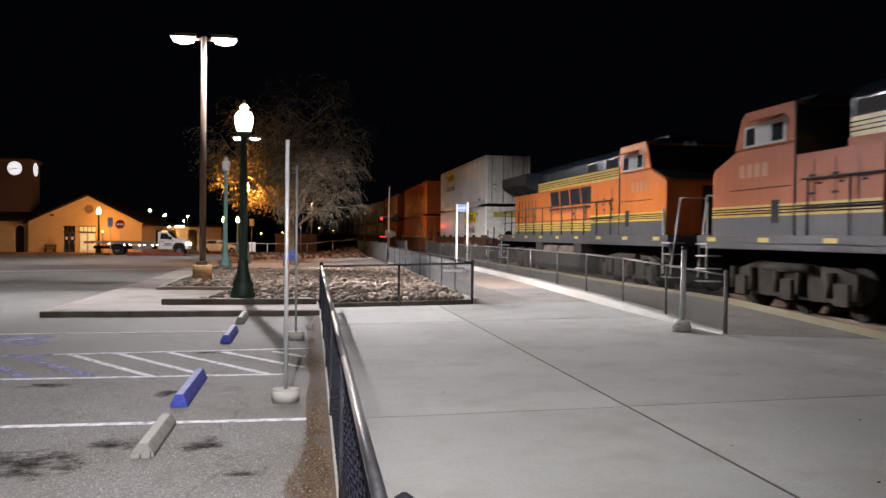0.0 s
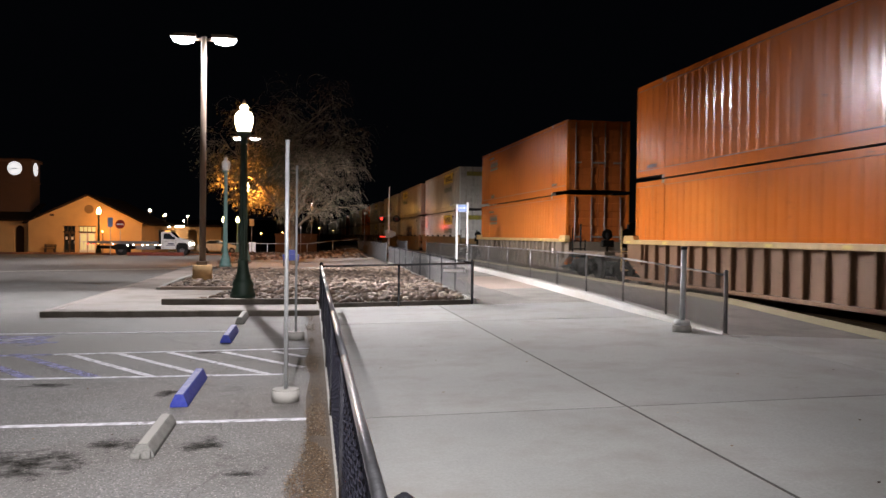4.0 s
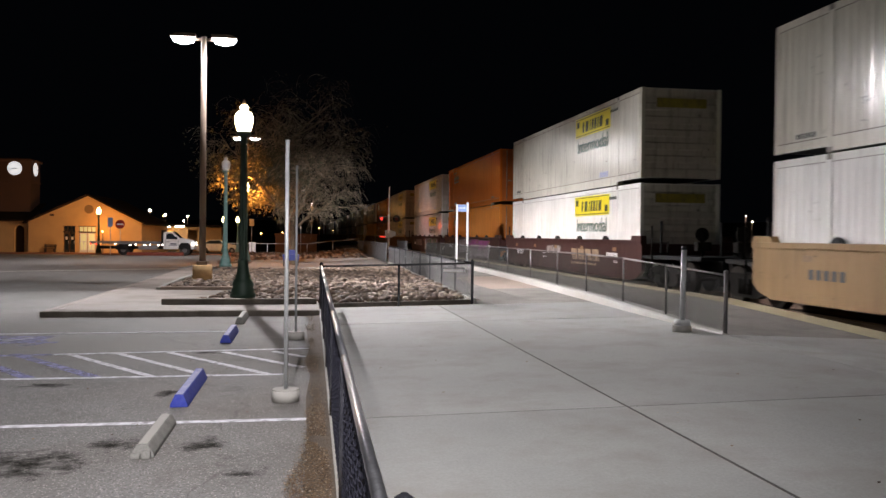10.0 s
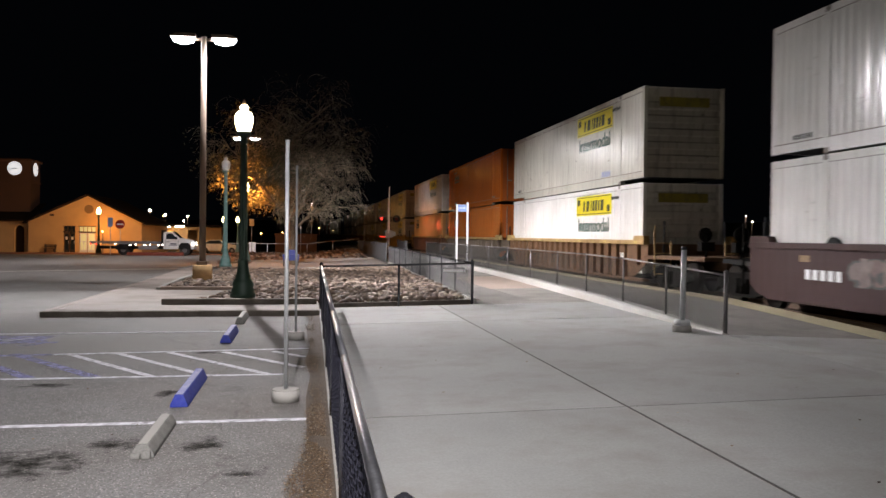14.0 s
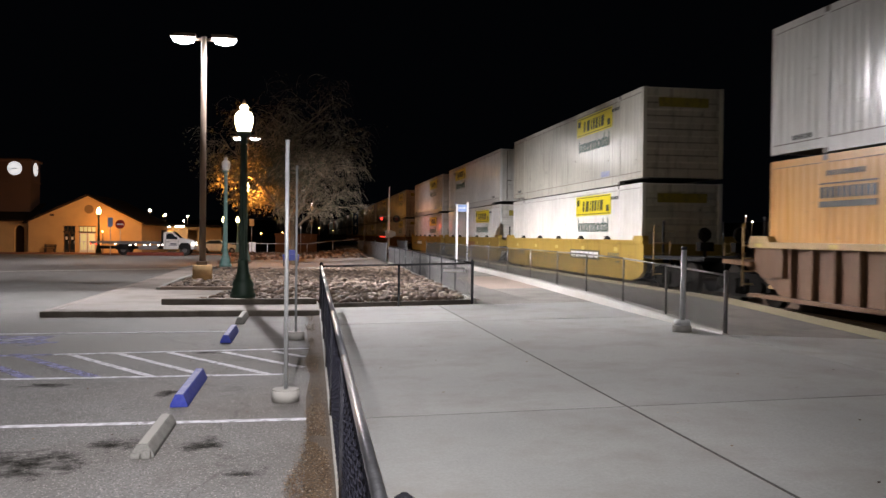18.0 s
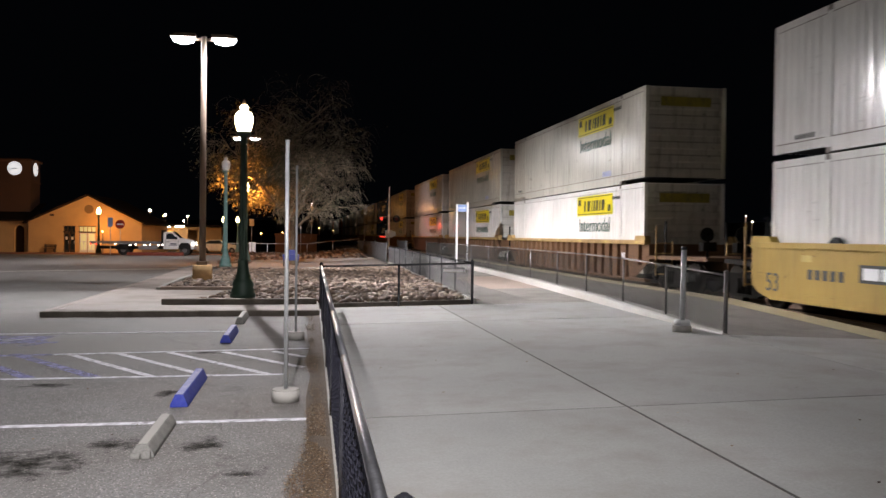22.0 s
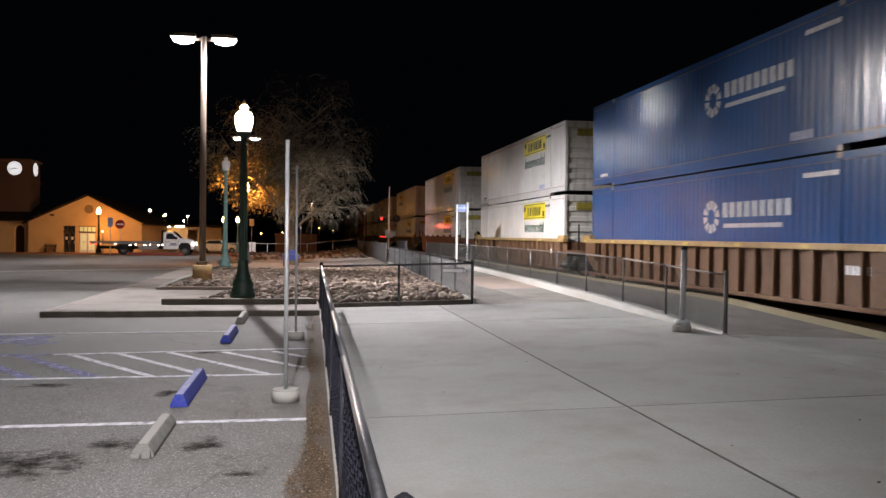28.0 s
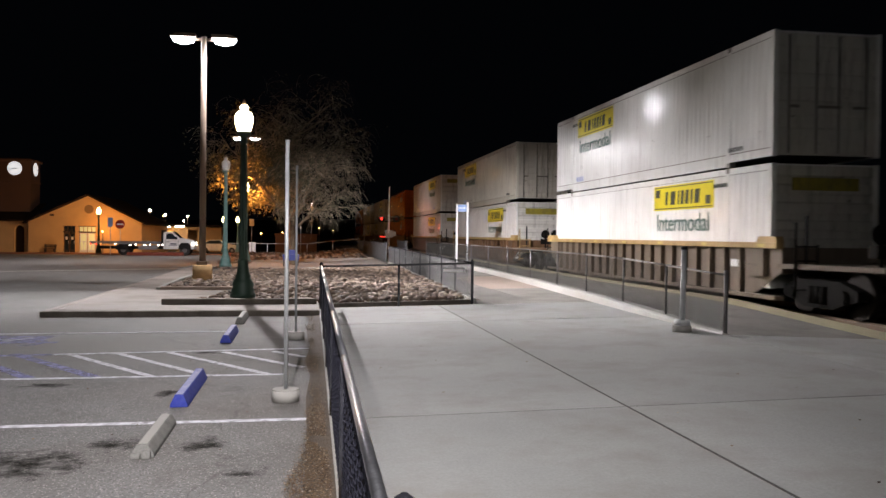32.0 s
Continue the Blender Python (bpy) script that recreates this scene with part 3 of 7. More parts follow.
def livery_signs(root, livery):
    global SLOGAN
    for side in (-1, 1):
        if livery in ("white", "cream"):
            y = -HL + 4.5
            bm = bmesh.new()
            box(bm, -1.83, 1.83, -0.004, 0.004, -0.35, 0.35)
            plate = sign_at(root, "yellow_sign", bm, SIGN_YELLOW, side, y, 2.34, "yellow oblong sign with a dark border")
            bm = bmesh.new()
            for z in (-0.3, 0.3):
                bars(bm, [(-1.78, 1.78)], z - 0.012, z + 0.012, y=-0.008)
            bars(bm, [(-1.05, -0.9), (-0.7, -0.42), (-0.24, -0.16), (-0.05, 0.12), (0.22, 0.42), (0.54, 0.66), (0.78, 1.05)], -0.2, 0.17, 0.04, -0.008)
            bars(bm, [(-1.7, -1.42)], 0.02, 0.24, 0, -0.008)
            bars(bm, [(1.42, 1.68)], -0.24, -0.02, 0, -0.008)
            part("emblem", bm, INK, plate, "row of plain dark blocks")
            if SLOGAN is None:
                SLOGAN = text_mesh("slogan", "Intermodal", 0.78, INK_GREEN)
            ob = new("lettering", SLOGAN)
            ob.parent = root
            tagged(ob, "grey-green word Intermodal")
            ob.matrix_basis = (Matrix.Translation((side * (HW + 0.014), y, 1.62)) @ Matrix.Rotation(radians(-90 if side < 0 else 90), 4, "Z")
                               @ Matrix.Rotation(radians(90), 4, "X") @ Matrix.Diagonal((3.2 / max(v.co.x for v in SLOGAN.vertices) / 2, 0.9, 1, 1)))
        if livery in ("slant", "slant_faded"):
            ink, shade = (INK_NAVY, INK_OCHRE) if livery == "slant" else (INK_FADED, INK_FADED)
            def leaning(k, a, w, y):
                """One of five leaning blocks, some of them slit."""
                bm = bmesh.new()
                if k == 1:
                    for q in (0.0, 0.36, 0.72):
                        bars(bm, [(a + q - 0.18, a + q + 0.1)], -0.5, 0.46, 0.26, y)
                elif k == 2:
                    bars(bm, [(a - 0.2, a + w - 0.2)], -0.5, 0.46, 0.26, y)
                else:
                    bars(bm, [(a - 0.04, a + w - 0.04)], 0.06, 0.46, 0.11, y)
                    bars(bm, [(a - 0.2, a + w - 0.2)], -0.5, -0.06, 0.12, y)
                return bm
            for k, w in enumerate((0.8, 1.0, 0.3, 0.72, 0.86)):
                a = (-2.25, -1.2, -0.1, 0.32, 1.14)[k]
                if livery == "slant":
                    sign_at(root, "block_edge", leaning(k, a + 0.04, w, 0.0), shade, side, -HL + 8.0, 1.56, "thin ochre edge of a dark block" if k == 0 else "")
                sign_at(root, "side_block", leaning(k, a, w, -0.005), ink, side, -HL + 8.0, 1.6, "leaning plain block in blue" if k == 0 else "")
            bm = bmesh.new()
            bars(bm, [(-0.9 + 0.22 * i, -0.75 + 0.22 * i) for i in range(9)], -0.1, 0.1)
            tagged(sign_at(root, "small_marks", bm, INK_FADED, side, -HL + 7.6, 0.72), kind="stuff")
        if livery in ("orange", "amber", "tan"):
            y = -HL + (2.7 if livery == "tan" else 3.2)
            bm = bmesh.new()
            bars(bm, [(-0.85 + 0.175 * i, -0.72 + 0.175 * i) for i in range(10)], -0.02, 0.2)
            bars(bm, [(-0.88, 0.88)], -0.2, -0.08)
            bars(bm, [(-0.88, 0.88)], 0.25, 0.28)
            sign_at(root, "side_sign", bm, INK, side, y, 2.05, "small block of plain dark bars")
        if livery == "blue":
            bm = bmesh.new()
            y = -HL + 5.4
            for i in range(10):
                a = 2 * math.pi * i / 10
                prism(bm, [(-1.75 + 0.42 * math.cos(a), 0.42 * math.sin(a)), (-1.75 + 0.42 * math.cos(a + 0.45), 0.42 * math.sin(a + 0.45)),
                           (-1.75 + 0.2 * math.cos(a + 0.45), 0.2 * math.sin(a + 0.45)), (-1.75 + 0.2 * math.cos(a), 0.2 * math.sin(a))], "y", -0.003, 0.003)
            bars(bm, [(-1.15 + 0.34 * i, -0.9 + 0.34 * i) for i in range(9)], -0.02, 0.34)
            bars(bm, [(-1.1, 1.5)], -0.27, -0.17)
            sign_at(root, "side_sign", bm, INK_PALE, side, y, 1.75, "white wheel-like ring beside plain white bars")
        # the identification marks become bars
        bm = bmesh.new()
        mk = [(-0.55 + 0.12 * i, -0.47 + 0.12 * i) for i in range(10)]
        bars(bm, mk, -0.05, 0.05)
        ink = INK_WHITE if livery == "blue" else INK
        tagged(sign_at(root, "identification_mark", bm, ink, side, -HL + 2.6, 2.52), kind="stuff")
        bm = bmesh.new()
        bars(bm, mk[:6], -0.05, 0.05)
        tagged(sign_at(root, "identification_mark", bm, ink, side, HL - 1.4, 0.42), kind="stuff")
        bm = bmesh.new()
        bars(bm, mk[:7], -0.09, 0.09)
        tagged(sign_at(root, "identification_mark", bm, INK_FADED if livery not in ("orange", "amber", "tan") else INK, side, -HL + 3.1, 0.45), kind="stuff")


LABELS = {"white": "white steel freight container with a yellow sign", "cream": "yellowed white freight container with a yellow sign",
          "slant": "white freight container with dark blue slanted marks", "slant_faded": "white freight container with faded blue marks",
          "orange": "glossy orange steel freight container with dark bars", "amber": "faded yellowish-orange freight container with dark bars", "tan": "apricot-coloured steel freight container with dark bars",
          "blue": "blue steel freight container with a white ring sign"}


def make_container(livery):
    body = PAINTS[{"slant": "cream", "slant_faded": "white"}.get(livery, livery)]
    root = thing("shipping_container", pose(TRACK_X, 0, 0), LABELS[livery], "container", "double-stacked containers of the train")
    pitch = 0.42 if livery in ("orange", "amber") else 0.245
    bm = bmesh.new()
    corrugated(bm, -HL + 0.1, -POST40 - 0.08, 0.3, CH - 0.13, -HW + 0.006, pitch, 0.011)
    corrugated(bm, -POST40 + 0.08, POST40 - 0.08, 0.3, CH - 0.13, -HW + 0.006, pitch, 0.011)
    corrugated(bm, POST40 + 0.08, HL - 0.1, 0.3, CH - 0.13, -HW + 0.006, pitch, 0.011)
    wall = part("side_wall", bm, body, root)
    again(wall, Matrix.Rotation(math.pi, 4, "Z"))
    bm = bmesh.new()
    box(bm, -HW, -HW + 0.08, -HL, HL, CH - 0.14, CH)
    rail = part("top_rail", bm, body, root)
    again(rail, Matrix.Rotation(math.pi, 4, "Z"))
    bm = bmesh.new()
    prism(bm, [(-HL, 0.13), (-POST40 - 0.1, 0.13), (-POST40 + 0.1, 0.03), (POST40 - 0.1, 0.03), (POST40 + 0.1, 0.13), (HL, 0.13), (HL, 0.31), (-HL, 0.31)],
          "x", -HW, -HW + 0.08)
    for k in range(40):
        y = -HL + 0.4 + k * 0.393
        box(bm, -HW - 0.003, -HW, y, y + 0.12, 0.24, 0.262)
    rail = part("bottom_rail", bm, body, root)
    again(rail, Matrix.Rotation(math.pi, 4, "Z"))
    # thin dark strips stand in for the shadow lines at both rails
    bm = bmesh.new()
    box(bm, -HW - 0.002, -HW + 0.03, -HL + 0.1, HL - 0.1, 0.312, 0.33)
    box(bm, -HW - 0.002, -HW + 0.03, -HL + 0.1, HL - 0.1, CH - 0.16, CH - 0.15)
    seam = part("seam", bm, SEAM, root, "dark strip painted in as the rail's shadow line")
    again(seam, Matrix.Rotation(math.pi, 4, "Z"))
    bm = bmesh.new()
    box(bm, -0.06, 0.06, -0.08, 0.08, 0.13, CH - 0.002)
    post = part("corner_post", bm, body, root, at=pose(-HW + 0.058, -HL + 0.078, 0), bevel=0.01)
    for sx in (-1, 1):
        for sy in (-1, 1):
            if (sx, sy) != (-1, -1):
                again(post, pose(sx * (HW - 0.058), sy * (HL - 0.078), 0))
            if sx == -1 and sy == -1:
                bm = bmesh.new()
                box(bm, -0.02, 0.02, -0.09, 0.09, 0.3, CH - 0.12)
                lift = part("lifting_post", bm, body, root, at=pose(-HW + 0.016, -POST40, 0))
            else:
                again(lift, pose(sx * (HW - 0.016), sy * POST40, 0))
    bm = bmesh.new()
    box(bm, -0.085, 0.085, -0.09, 0.09, 0.0, 0.12)
    cast = part("corner_casting", bm, CASTING, root, at=pose(-HW + 0.08, -POST40, 0), bevel=0.015)
    for sx in (-1, 1):
        for sy in (-1, 1):
            for z in (0.0, CH - 0.115):
                if (sx, sy, z) != (-1, -1, 0.0):
                    again(cast, pose(sx * (HW - 0.08), sy * POST40, z))
    bm = bmesh.new()
    box(bm, -HW + 0.08, HW - 0.08, -HL + 0.02, HL - 0.02, CH - 0.05, CH - 0.02)
    part("roof", bm, body, root)
    bm = bmesh.new()
    box(bm, -HW + 0.09, HW - 0.09, -HL + 0.05, HL - 0.05, 0.16, 0.24)
    part("floor_frame", bm, DARK, root)
    bm = bmesh.new()       # nose end: level ribs
    zs = [(0.14, 0.03)]
    z = 0.4
    while z < 2.6:
        zs += [(z, 0.03), (z + 0.05, 0.07), (z + 0.19, 0.07), (z + 0.24, 0.03)]
        z += 0.4
    zs.append((CH - 0.01, 0.03))
    rows = [(bm.verts.new((-HW + 0.11, -HL + d, z)), bm.verts.new((HW - 0.11, -HL + d, z))) for z, d in zs]
    for a, b in zip(rows, rows[1:]):
        bm.faces.new((a[0], a[1], b[1], b[0]))
    part("front_wall", bm, ENDS[body.name], root, "grimy ribbed nose end with shade in its paint")
    if livery in ("white", "cream"):
        bm = bmesh.new()
        box(bm, -0.8, 0.8, -HL - 0.01, -HL + 0.03, 2.3, 2.58)
        part("end_sign", bm, SIGN_DULL, root, "yellow oblong end sign dulled by painted-in shade")
    for k, x in enumerate((-0.6, 0.6)):
        bm = bmesh.new()
        outline = [(HL - 0.06, 0.16), (HL - 0.02, 0.16)]
        for zz in (0.6, 1.2, 1.8, 2.4):
            outline += [(HL - 0.02, zz - 0.17), (HL - 0.004, zz - 0.13), (HL - 0.004, zz + 0.13), (HL - 0.02, zz + 0.17)]
        prism(bm, outline + [(HL - 0.02, CH - 0.06), (HL - 0.06, CH - 0.06)], "x", x - 0.59, x + 0.59)
        door = part("door", bm, ENDS[body.name], root)
        for xx in (x - 0.33, x + 0.33):
            bm = bmesh.new()
            rod(bm, (xx, HL + 0.012, 0.2), (xx, HL + 0.012, CH - 0.1), 0.022)
            box(bm, xx - 0.04, xx + 0.28 * (1 if x < 0 else -1) + 0.04, HL + 0.01, HL + 0.04, 1.2, 1.26)
            part("lock_rod", bm, CASTING, door)
    livery_signs(root, livery)
    return root


CAR_PAINT = {
    "brown": paint("brown_car_paint", (0.085, 0.035, 0.022), 0.6, (0.13, 0.08, 0.055), 0.5, 0.3),
    "maroon": paint("maroon_car_paint", (0.04, 0.012, 0.0105), 0.6, (0.06, 0.032, 0.026), 0.5, 0.25),
    "tan": paint("tan_car_paint", (0.25, 0.15, 0.06), 0.6, (0.11, 0.07, 0.035), 0.55, 0.3),
    "yellow": paint("yellow_car_paint", (0.38, 0.25, 0.05), 0.55, (0.16, 0.11, 0.05), 0.55, 0.3),
    "rib": paint("weathered_tan_car_paint", (0.15, 0.08, 0.042), 0.6, (0.06, 0.04, 0.03), 0.6, 0.3),
    "rust": paint("rust_orange_car_paint", (0.16, 0.065, 0.028), 0.6, (0.13, 0.07, 0.04), 0.5, 0.3),
    "ribgrey": paint("weathered_grey_brown_car_paint", (0.15, 0.115, 0.085), 0.6, (0.06, 0.05, 0.04), 0.55, 0.3),
}
CHORD = paint("ochre_chord_paint", (0.4, 0.26, 0.1), 0.55, (0.15, 0.1, 0.05), 0.6)
DIRTY_TAN = surface("dirty_tan_stencil", (0.3, 0.22, 0.14), 0.6, var=0.5, scale=5, bump=0.05, dirt=(0.1, 0.06, 0.04), dirt_amount=0.9, dirt_scale=4)
FIGURES = text_mesh("figures", "53", 0.56, INK)
REFLECT_DULL = surface("dusty_reflector", (0.2, 0.115, 0.045), 0.6, var=0.4, scale=12, bump=0)
REFLECT = surface("yellow_reflector", (0.45, 0.33, 0.07), 0.4, bump=0)
TRUCK_IRON = surface("greasy_truck_iron", (0.009, 0.008, 0.007), 0.8, spec=0.06, metal=0.0, var=0.5, scale=5, fine=40, bump=0.4)
WHEEL_STEEL = surface("wheel_steel", (0.02, 0.016, 0.013), 0.7, spec=0.1, metal=0.1, var=0.4, scale=6, fine=40, bump=0.2)


def make_bogie(parent, y, wheel_r=0.46):
    """Two axles in cast side frames."""
    bm = bmesh.new()
    for s in (-1, 1):
        x = s * 1.02
        prism(bm, [(-1.25, 0.42), (-0.95, 0.36), (-0.5, 0.22), (0.5, 0.22), (0.95, 0.36), (1.25, 0.42), (1.25, 0.62), (0.7, 0.78), (-0.7, 0.78), (-1.25, 0.62)],
              "x", x - 0.09, x + 0.09)
        for k in (-0.22, 0, 0.22):
            rod(bm, (x + s * 0.1, k, 0.3), (x + s * 0.1, k, 0.66), 0.075, n=8)
        for k in (-0.89, 0.89):
            rod(bm, (x + s * 0.09, k, 0.49), (x + s * 0.17, k, 0.49), 0.12, n=10)
    box(bm, -1.05, 1.05, -0.25, 0.25, 0.42, 0.8)
    frame_ = part("bogie", bm, TRUCK_IRON, parent, at=pose(0, y, 0))
    for k in (-0.89, 0.89):
        bm = bmesh.new()
        rod(bm, (-0.95, 0, 0), (0.95, 0, 0), 0.08, n=8)
        for s in (-1, 1):
            rod(bm, (s * 0.69, 0, 0), (s * 0.83, 0, 0), wheel_r, n=20)
            rod(bm, (s * 0.66, 0, 0), (s * 0.69, 0, 0), wheel_r + 0.03, n=20)
        part("wheelset", bm, WHEEL_STEEL, frame_, at=pose(0, k, RAIL_TOP + wheel_r))


def car_marks(side, s, colour, near_end, far_end):
    """Plates and large marks on a smooth car side, as plain blocks."""
    def slab(name, y0, y1, z0, z1, mat, parent, label="", x=1.46, lean=0.0, deep=0.005):
        bm = bmesh.new()
        prism(bm, [(y0, z0), (y1, z0), (y1 - lean, z1), (y0 - lean, z1)], "x", *sorted((s * x, s * (x + deep))))
        return part(name, bm, mat, parent, label)

    def plate(y0, y1, z0, z1, back, blocks, n):
        p = slab("side_plate", y0, y1, z0, z1, back, side, "framed oblong plate with plain blocks")
        w = (y1 - y0 - 0.16) / n
        for k in range(n):
            slab("pale_block", y0 + 0.08 + k * w + 0.03, y0 + 0.08 + (k + 1) * w - 0.03, z0 + 0.06, z1 - 0.06, blocks, p, "", 1.465, 0, 0.003)
    if colour == "brown":
        plate(1.2, 4.5, 0.93, 1.18, DIRTY_TAN, INK, 7)
        for k in range(3):
            slab("pale_block", -4.7 + k * 0.78, -4.1 + k * 0.78, 0.86, 1.33, DIRTY_TAN, side, "worn pale block on the car side", lean=0.05)
    if colour == "tan":
        for k in range(3):
            slab("red_block", -2.26 + k * 0.64, -1.78 + k * 0.64, 0.72, 1.14, INK_RED, side, "faded red block on the car side")
    if colour == "rust":
        plate(1.55, 4.72, 0.7, 1.04, SEAM, CASTING, 6)
    if colour == "maroon" and near_end == "coupler":
        for k in range(4):
            slab("pale_block", -4.95 + k * 0.78, -4.3 + k * 0.78, 0.78, 1.18, DIRTY_TAN, side, "worn pale leaning block", lean=-0.14 * -s)
        slab("pale_bar", -4.6, -1.8, 0.62, 0.7, DIRTY_TAN, side)
    if colour == "yellow":
        if "coupler" in (near_end, far_end):
            plate(*((-4.79, -1.59) if near_end == "coupler" else (1.65, 4.85)), 0.82, 1.15, INK, INK_WHITE, 6)
        else:
            for k in range(3):
                slab("red_block", -2.26 + k * 0.68, -1.72 + k * 0.68, 0.8, 1.27, INK_RED, side, "brick-red block on the car side")
        at = Matrix.Translation((s * 1.462, 7.75, 0.66)) @ Matrix.Rotation(radians(-90 if s < 0 else 90), 4, "Z") @ Matrix.Rotation(radians(90), 4, "X")
        ob = new("lettering", FIGURES)
        ob.parent, ob.matrix_basis = side, at
        tagged(ob, "dark figures 53 on yellow paint")


def make_car(kind, colour, near_end, far_end):
    """One well of a double-stack car. near_end, far_end: 'coupler' or 'shared' (an articulated joint; the far one carries the bogie)."""
    body = CAR_PAINT[colour]
    names = {"brown": "rust-brown smooth-sided", "maroon": "maroon smooth-sided graffitied", "tan": "dusty tan smooth-sided", "yellow": "yellow smooth-sided",
             "rib": "weathered tan rib-sided", "rust": "rusty orange smooth-sided", "ribgrey": "weathered grey-brown rib-sided"}
    root = thing("well_car", pose(TRACK_X, 0, 0), names[colour] + " railway well car carrying two containers", "railway wagon", "well cars of the train")
    E = 8.62
    for s in (-1, 1):
        bm = bmesh.new()
        if kind == "smooth":
            prism(bm, [(-E, 0.6), (-E + 0.3, 0.42), (-E + 0.8, 0.3), (E - 0.8, 0.3), (E - 0.3, 0.42), (E, 0.6), (E, 1.44), (-E, 1.44)], "x", s * 1.34, s * 1.46)
        else:
            prism(bm, [(-E, 0.9), (-E + 1.2, 0.34), (E - 1.2, 0.34), (E, 0.9), (E, 1.4), (-E, 1.4)], "x", s * 1.31, s * 1.345)
        side = part("side_sheet", bm, body, root)
        if kind == "ribbed":
            bm = bmesh.new()
            box(bm, 0, s * 0.11, -0.035, 0.035, 0.38, 1.4)
            rib = part("rib", bm, body, side, at=pose(s * 1.345, -7.0, 0))
            for k in range(1, 20):
                again(rib, pose(s * 1.345, -7.0 + k * 14.0 / 19, 0))
            for k in (-1, 1):
                bm = bmesh.new()
                box(bm, s * 1.3, s * 1.46, k * (E - 0.95) - 0.4, k * (E - 0.95) + 0.4, 0.78, 1.4)
                part("end_gusset", bm, body, side)
        bm = bmesh.new()
        box(bm, s * 1.3, s * 1.5, -E, E, 1.4, 1.53)
        chord = part("top_chord", bm, body if kind == "smooth" else CHORD, root, bevel=0.012)
        if kind == "ribbed":
            bm = bmesh.new()
            box(bm, s * 1.5, s * 1.506, -0.14, 0.14, 1.425, 1.5)
            refl = part("reflector", bm, REFLECT, chord, "yellow reflective patch", pose(0, -E + 0.6, 0))
            for k in range(1, 7):
                again(refl, pose(0, -E + 0.6 + k * 2.7, 0))
        else:
            bm = bmesh.new()
            prism(bm, [(-0.19, 1.53), (0.19, 1.53), (0.1, 1.6), (0.03, 1.65), (-0.12, 1.6)], "x", s * 1.36, s * 1.47)
            latch = part("container_latch", bm, DARK, chord, "small dark hinged latch", pose(0, -5.4, 0))
            for k in range(1, 5):
                again(latch, pose(0, -5.4 + k * 2.75, 0))
        bm = bmesh.new()
        box(bm, s * 1.29, s * 1.5, -E, E, 0.3, 0.38) if kind == "ribbed" else box(bm, s * 1.2, s * 1.34, -E + 1.5, E - 1.5, 0.3, 0.36)
        part("bottom_sill", bm, body, root)
        for k in (-1, 1):
            bm = bmesh.new()
            prism(bm, [(k * E - 0.85 * k, 1.53), (k * E + 0.0, 1.53), (k * E - 0.05 * k, 1.66), (k * E - 0.75 * k, 1.66)], "x", s * 1.3, s * 1.48)
            part("container_guide", bm, body if kind == "smooth" else CHORD, root)
        if kind == "smooth":
            for y0 in (-6.35, -3.05, 0.2, 3.3, 6.5):
                bm2 = bmesh.new()
                box(bm2, s * 1.46, s * 1.466, y0 - 0.17, y0 + 0.17, 1.15, 1.28)
                part("reflector", bm2, REFLECT if colour == "yellow" else REFLECT_DULL, side, "dull reflective patch")
            car_marks(side, s, colour, near_end, far_end)
        bm = bmesh.new()
        if kind == "smooth":        # rows of stencilled data, as bars
            for y0, z0, n, h in ((-E + 2.0, 1.1, 6, 0.14), (-E + 2.0, 0.85, 4, 0.07), (1.5, 0.95, 9, 0.05), (1.5, 0.8, 8, 0.05), (5.3, 1.0, 5, 0.2)):
                for i in range(n):
                    y = y0 + i * h * 1.25
                    box(bm, s * 1.46, s * 1.464, y, y + h * 0.8, z0 - h, z0)
        else:
            for i in range(6):
                y = -E + 1.35 + 0.16 * i
                box(bm, s * 1.346, s * 1.35, y - 0.05, y + 0.05, 0.95, 1.12)
        tagged(part("stencil", bm, INK_WHITE if colour in ("brown", "maroon", "rib", "ribgrey") else INK, side), kind="stuff")
    bm = bmesh.new()
    box(bm, -1.3, 1.3, -E + 1.5, E - 1.5, 0.3, 0.37)
    for k in (-5, 0, 5):
        box(bm, -1.3, 1.3, k - 0.4, k + 0.4, 0.26, 0.3)
    part("well_floor", bm, DARK, root)
    for k, end in ((-1, near_end), (1, far_end)):
        half = 11.65 if end == "coupler" else 9.6
        bm = bmesh.new()
        box(bm, -1.33, 1.33, *sorted((k * (E - 0.35), k * (E - 0.05))), 0.85, 1.42)
        part("bulkhead", bm, body, root)
        bm = bmesh.new()
        prism(bm, [(-1.45, k * E), (1.45, k * E), (0.8, k * (half - 0.5)), (-0.8, k * (half - 0.5))], "z", 0.98, 1.08)
        box(bm, -0.3, 0.3, *sorted((k * (E - 0.3), k * (half - 0.25))), 0.72, 0.98)
        deck = part("end_platform", bm, DARK if kind == "smooth" else body, root)
        if end == "coupler":
            make_bogie(root, k * (half - 2.1))
            bm = bmesh.new()
            rod(bm, (0, k * (half - 0.6), 0.86), (0, k * (half - 0.12), 0.86), 0.09, n=8)
            box(bm, -0.14, 0.14, *sorted((k * (half - 0.3), k * half)), 0.7, 1.0)
            part("coupler", bm, TRUCK_IRON, root)
            for s in (-1, 1):
                bm = bmesh.new()
                for xx in (0.85, 1.35):
                    rod(bm, (s * xx, k * (E + 0.5), 0.5), (s * xx, k * (E + 0.5), 1.95 if xx > 1 else 1.5), 0.025, n=6)
                for z in (0.55, 0.85, 1.15, 1.45):
                    rod(bm, (s * 0.85, k * (E + 0.5), z), (s * 1.35, k * (E + 0.5), z), 0.018, n=6)
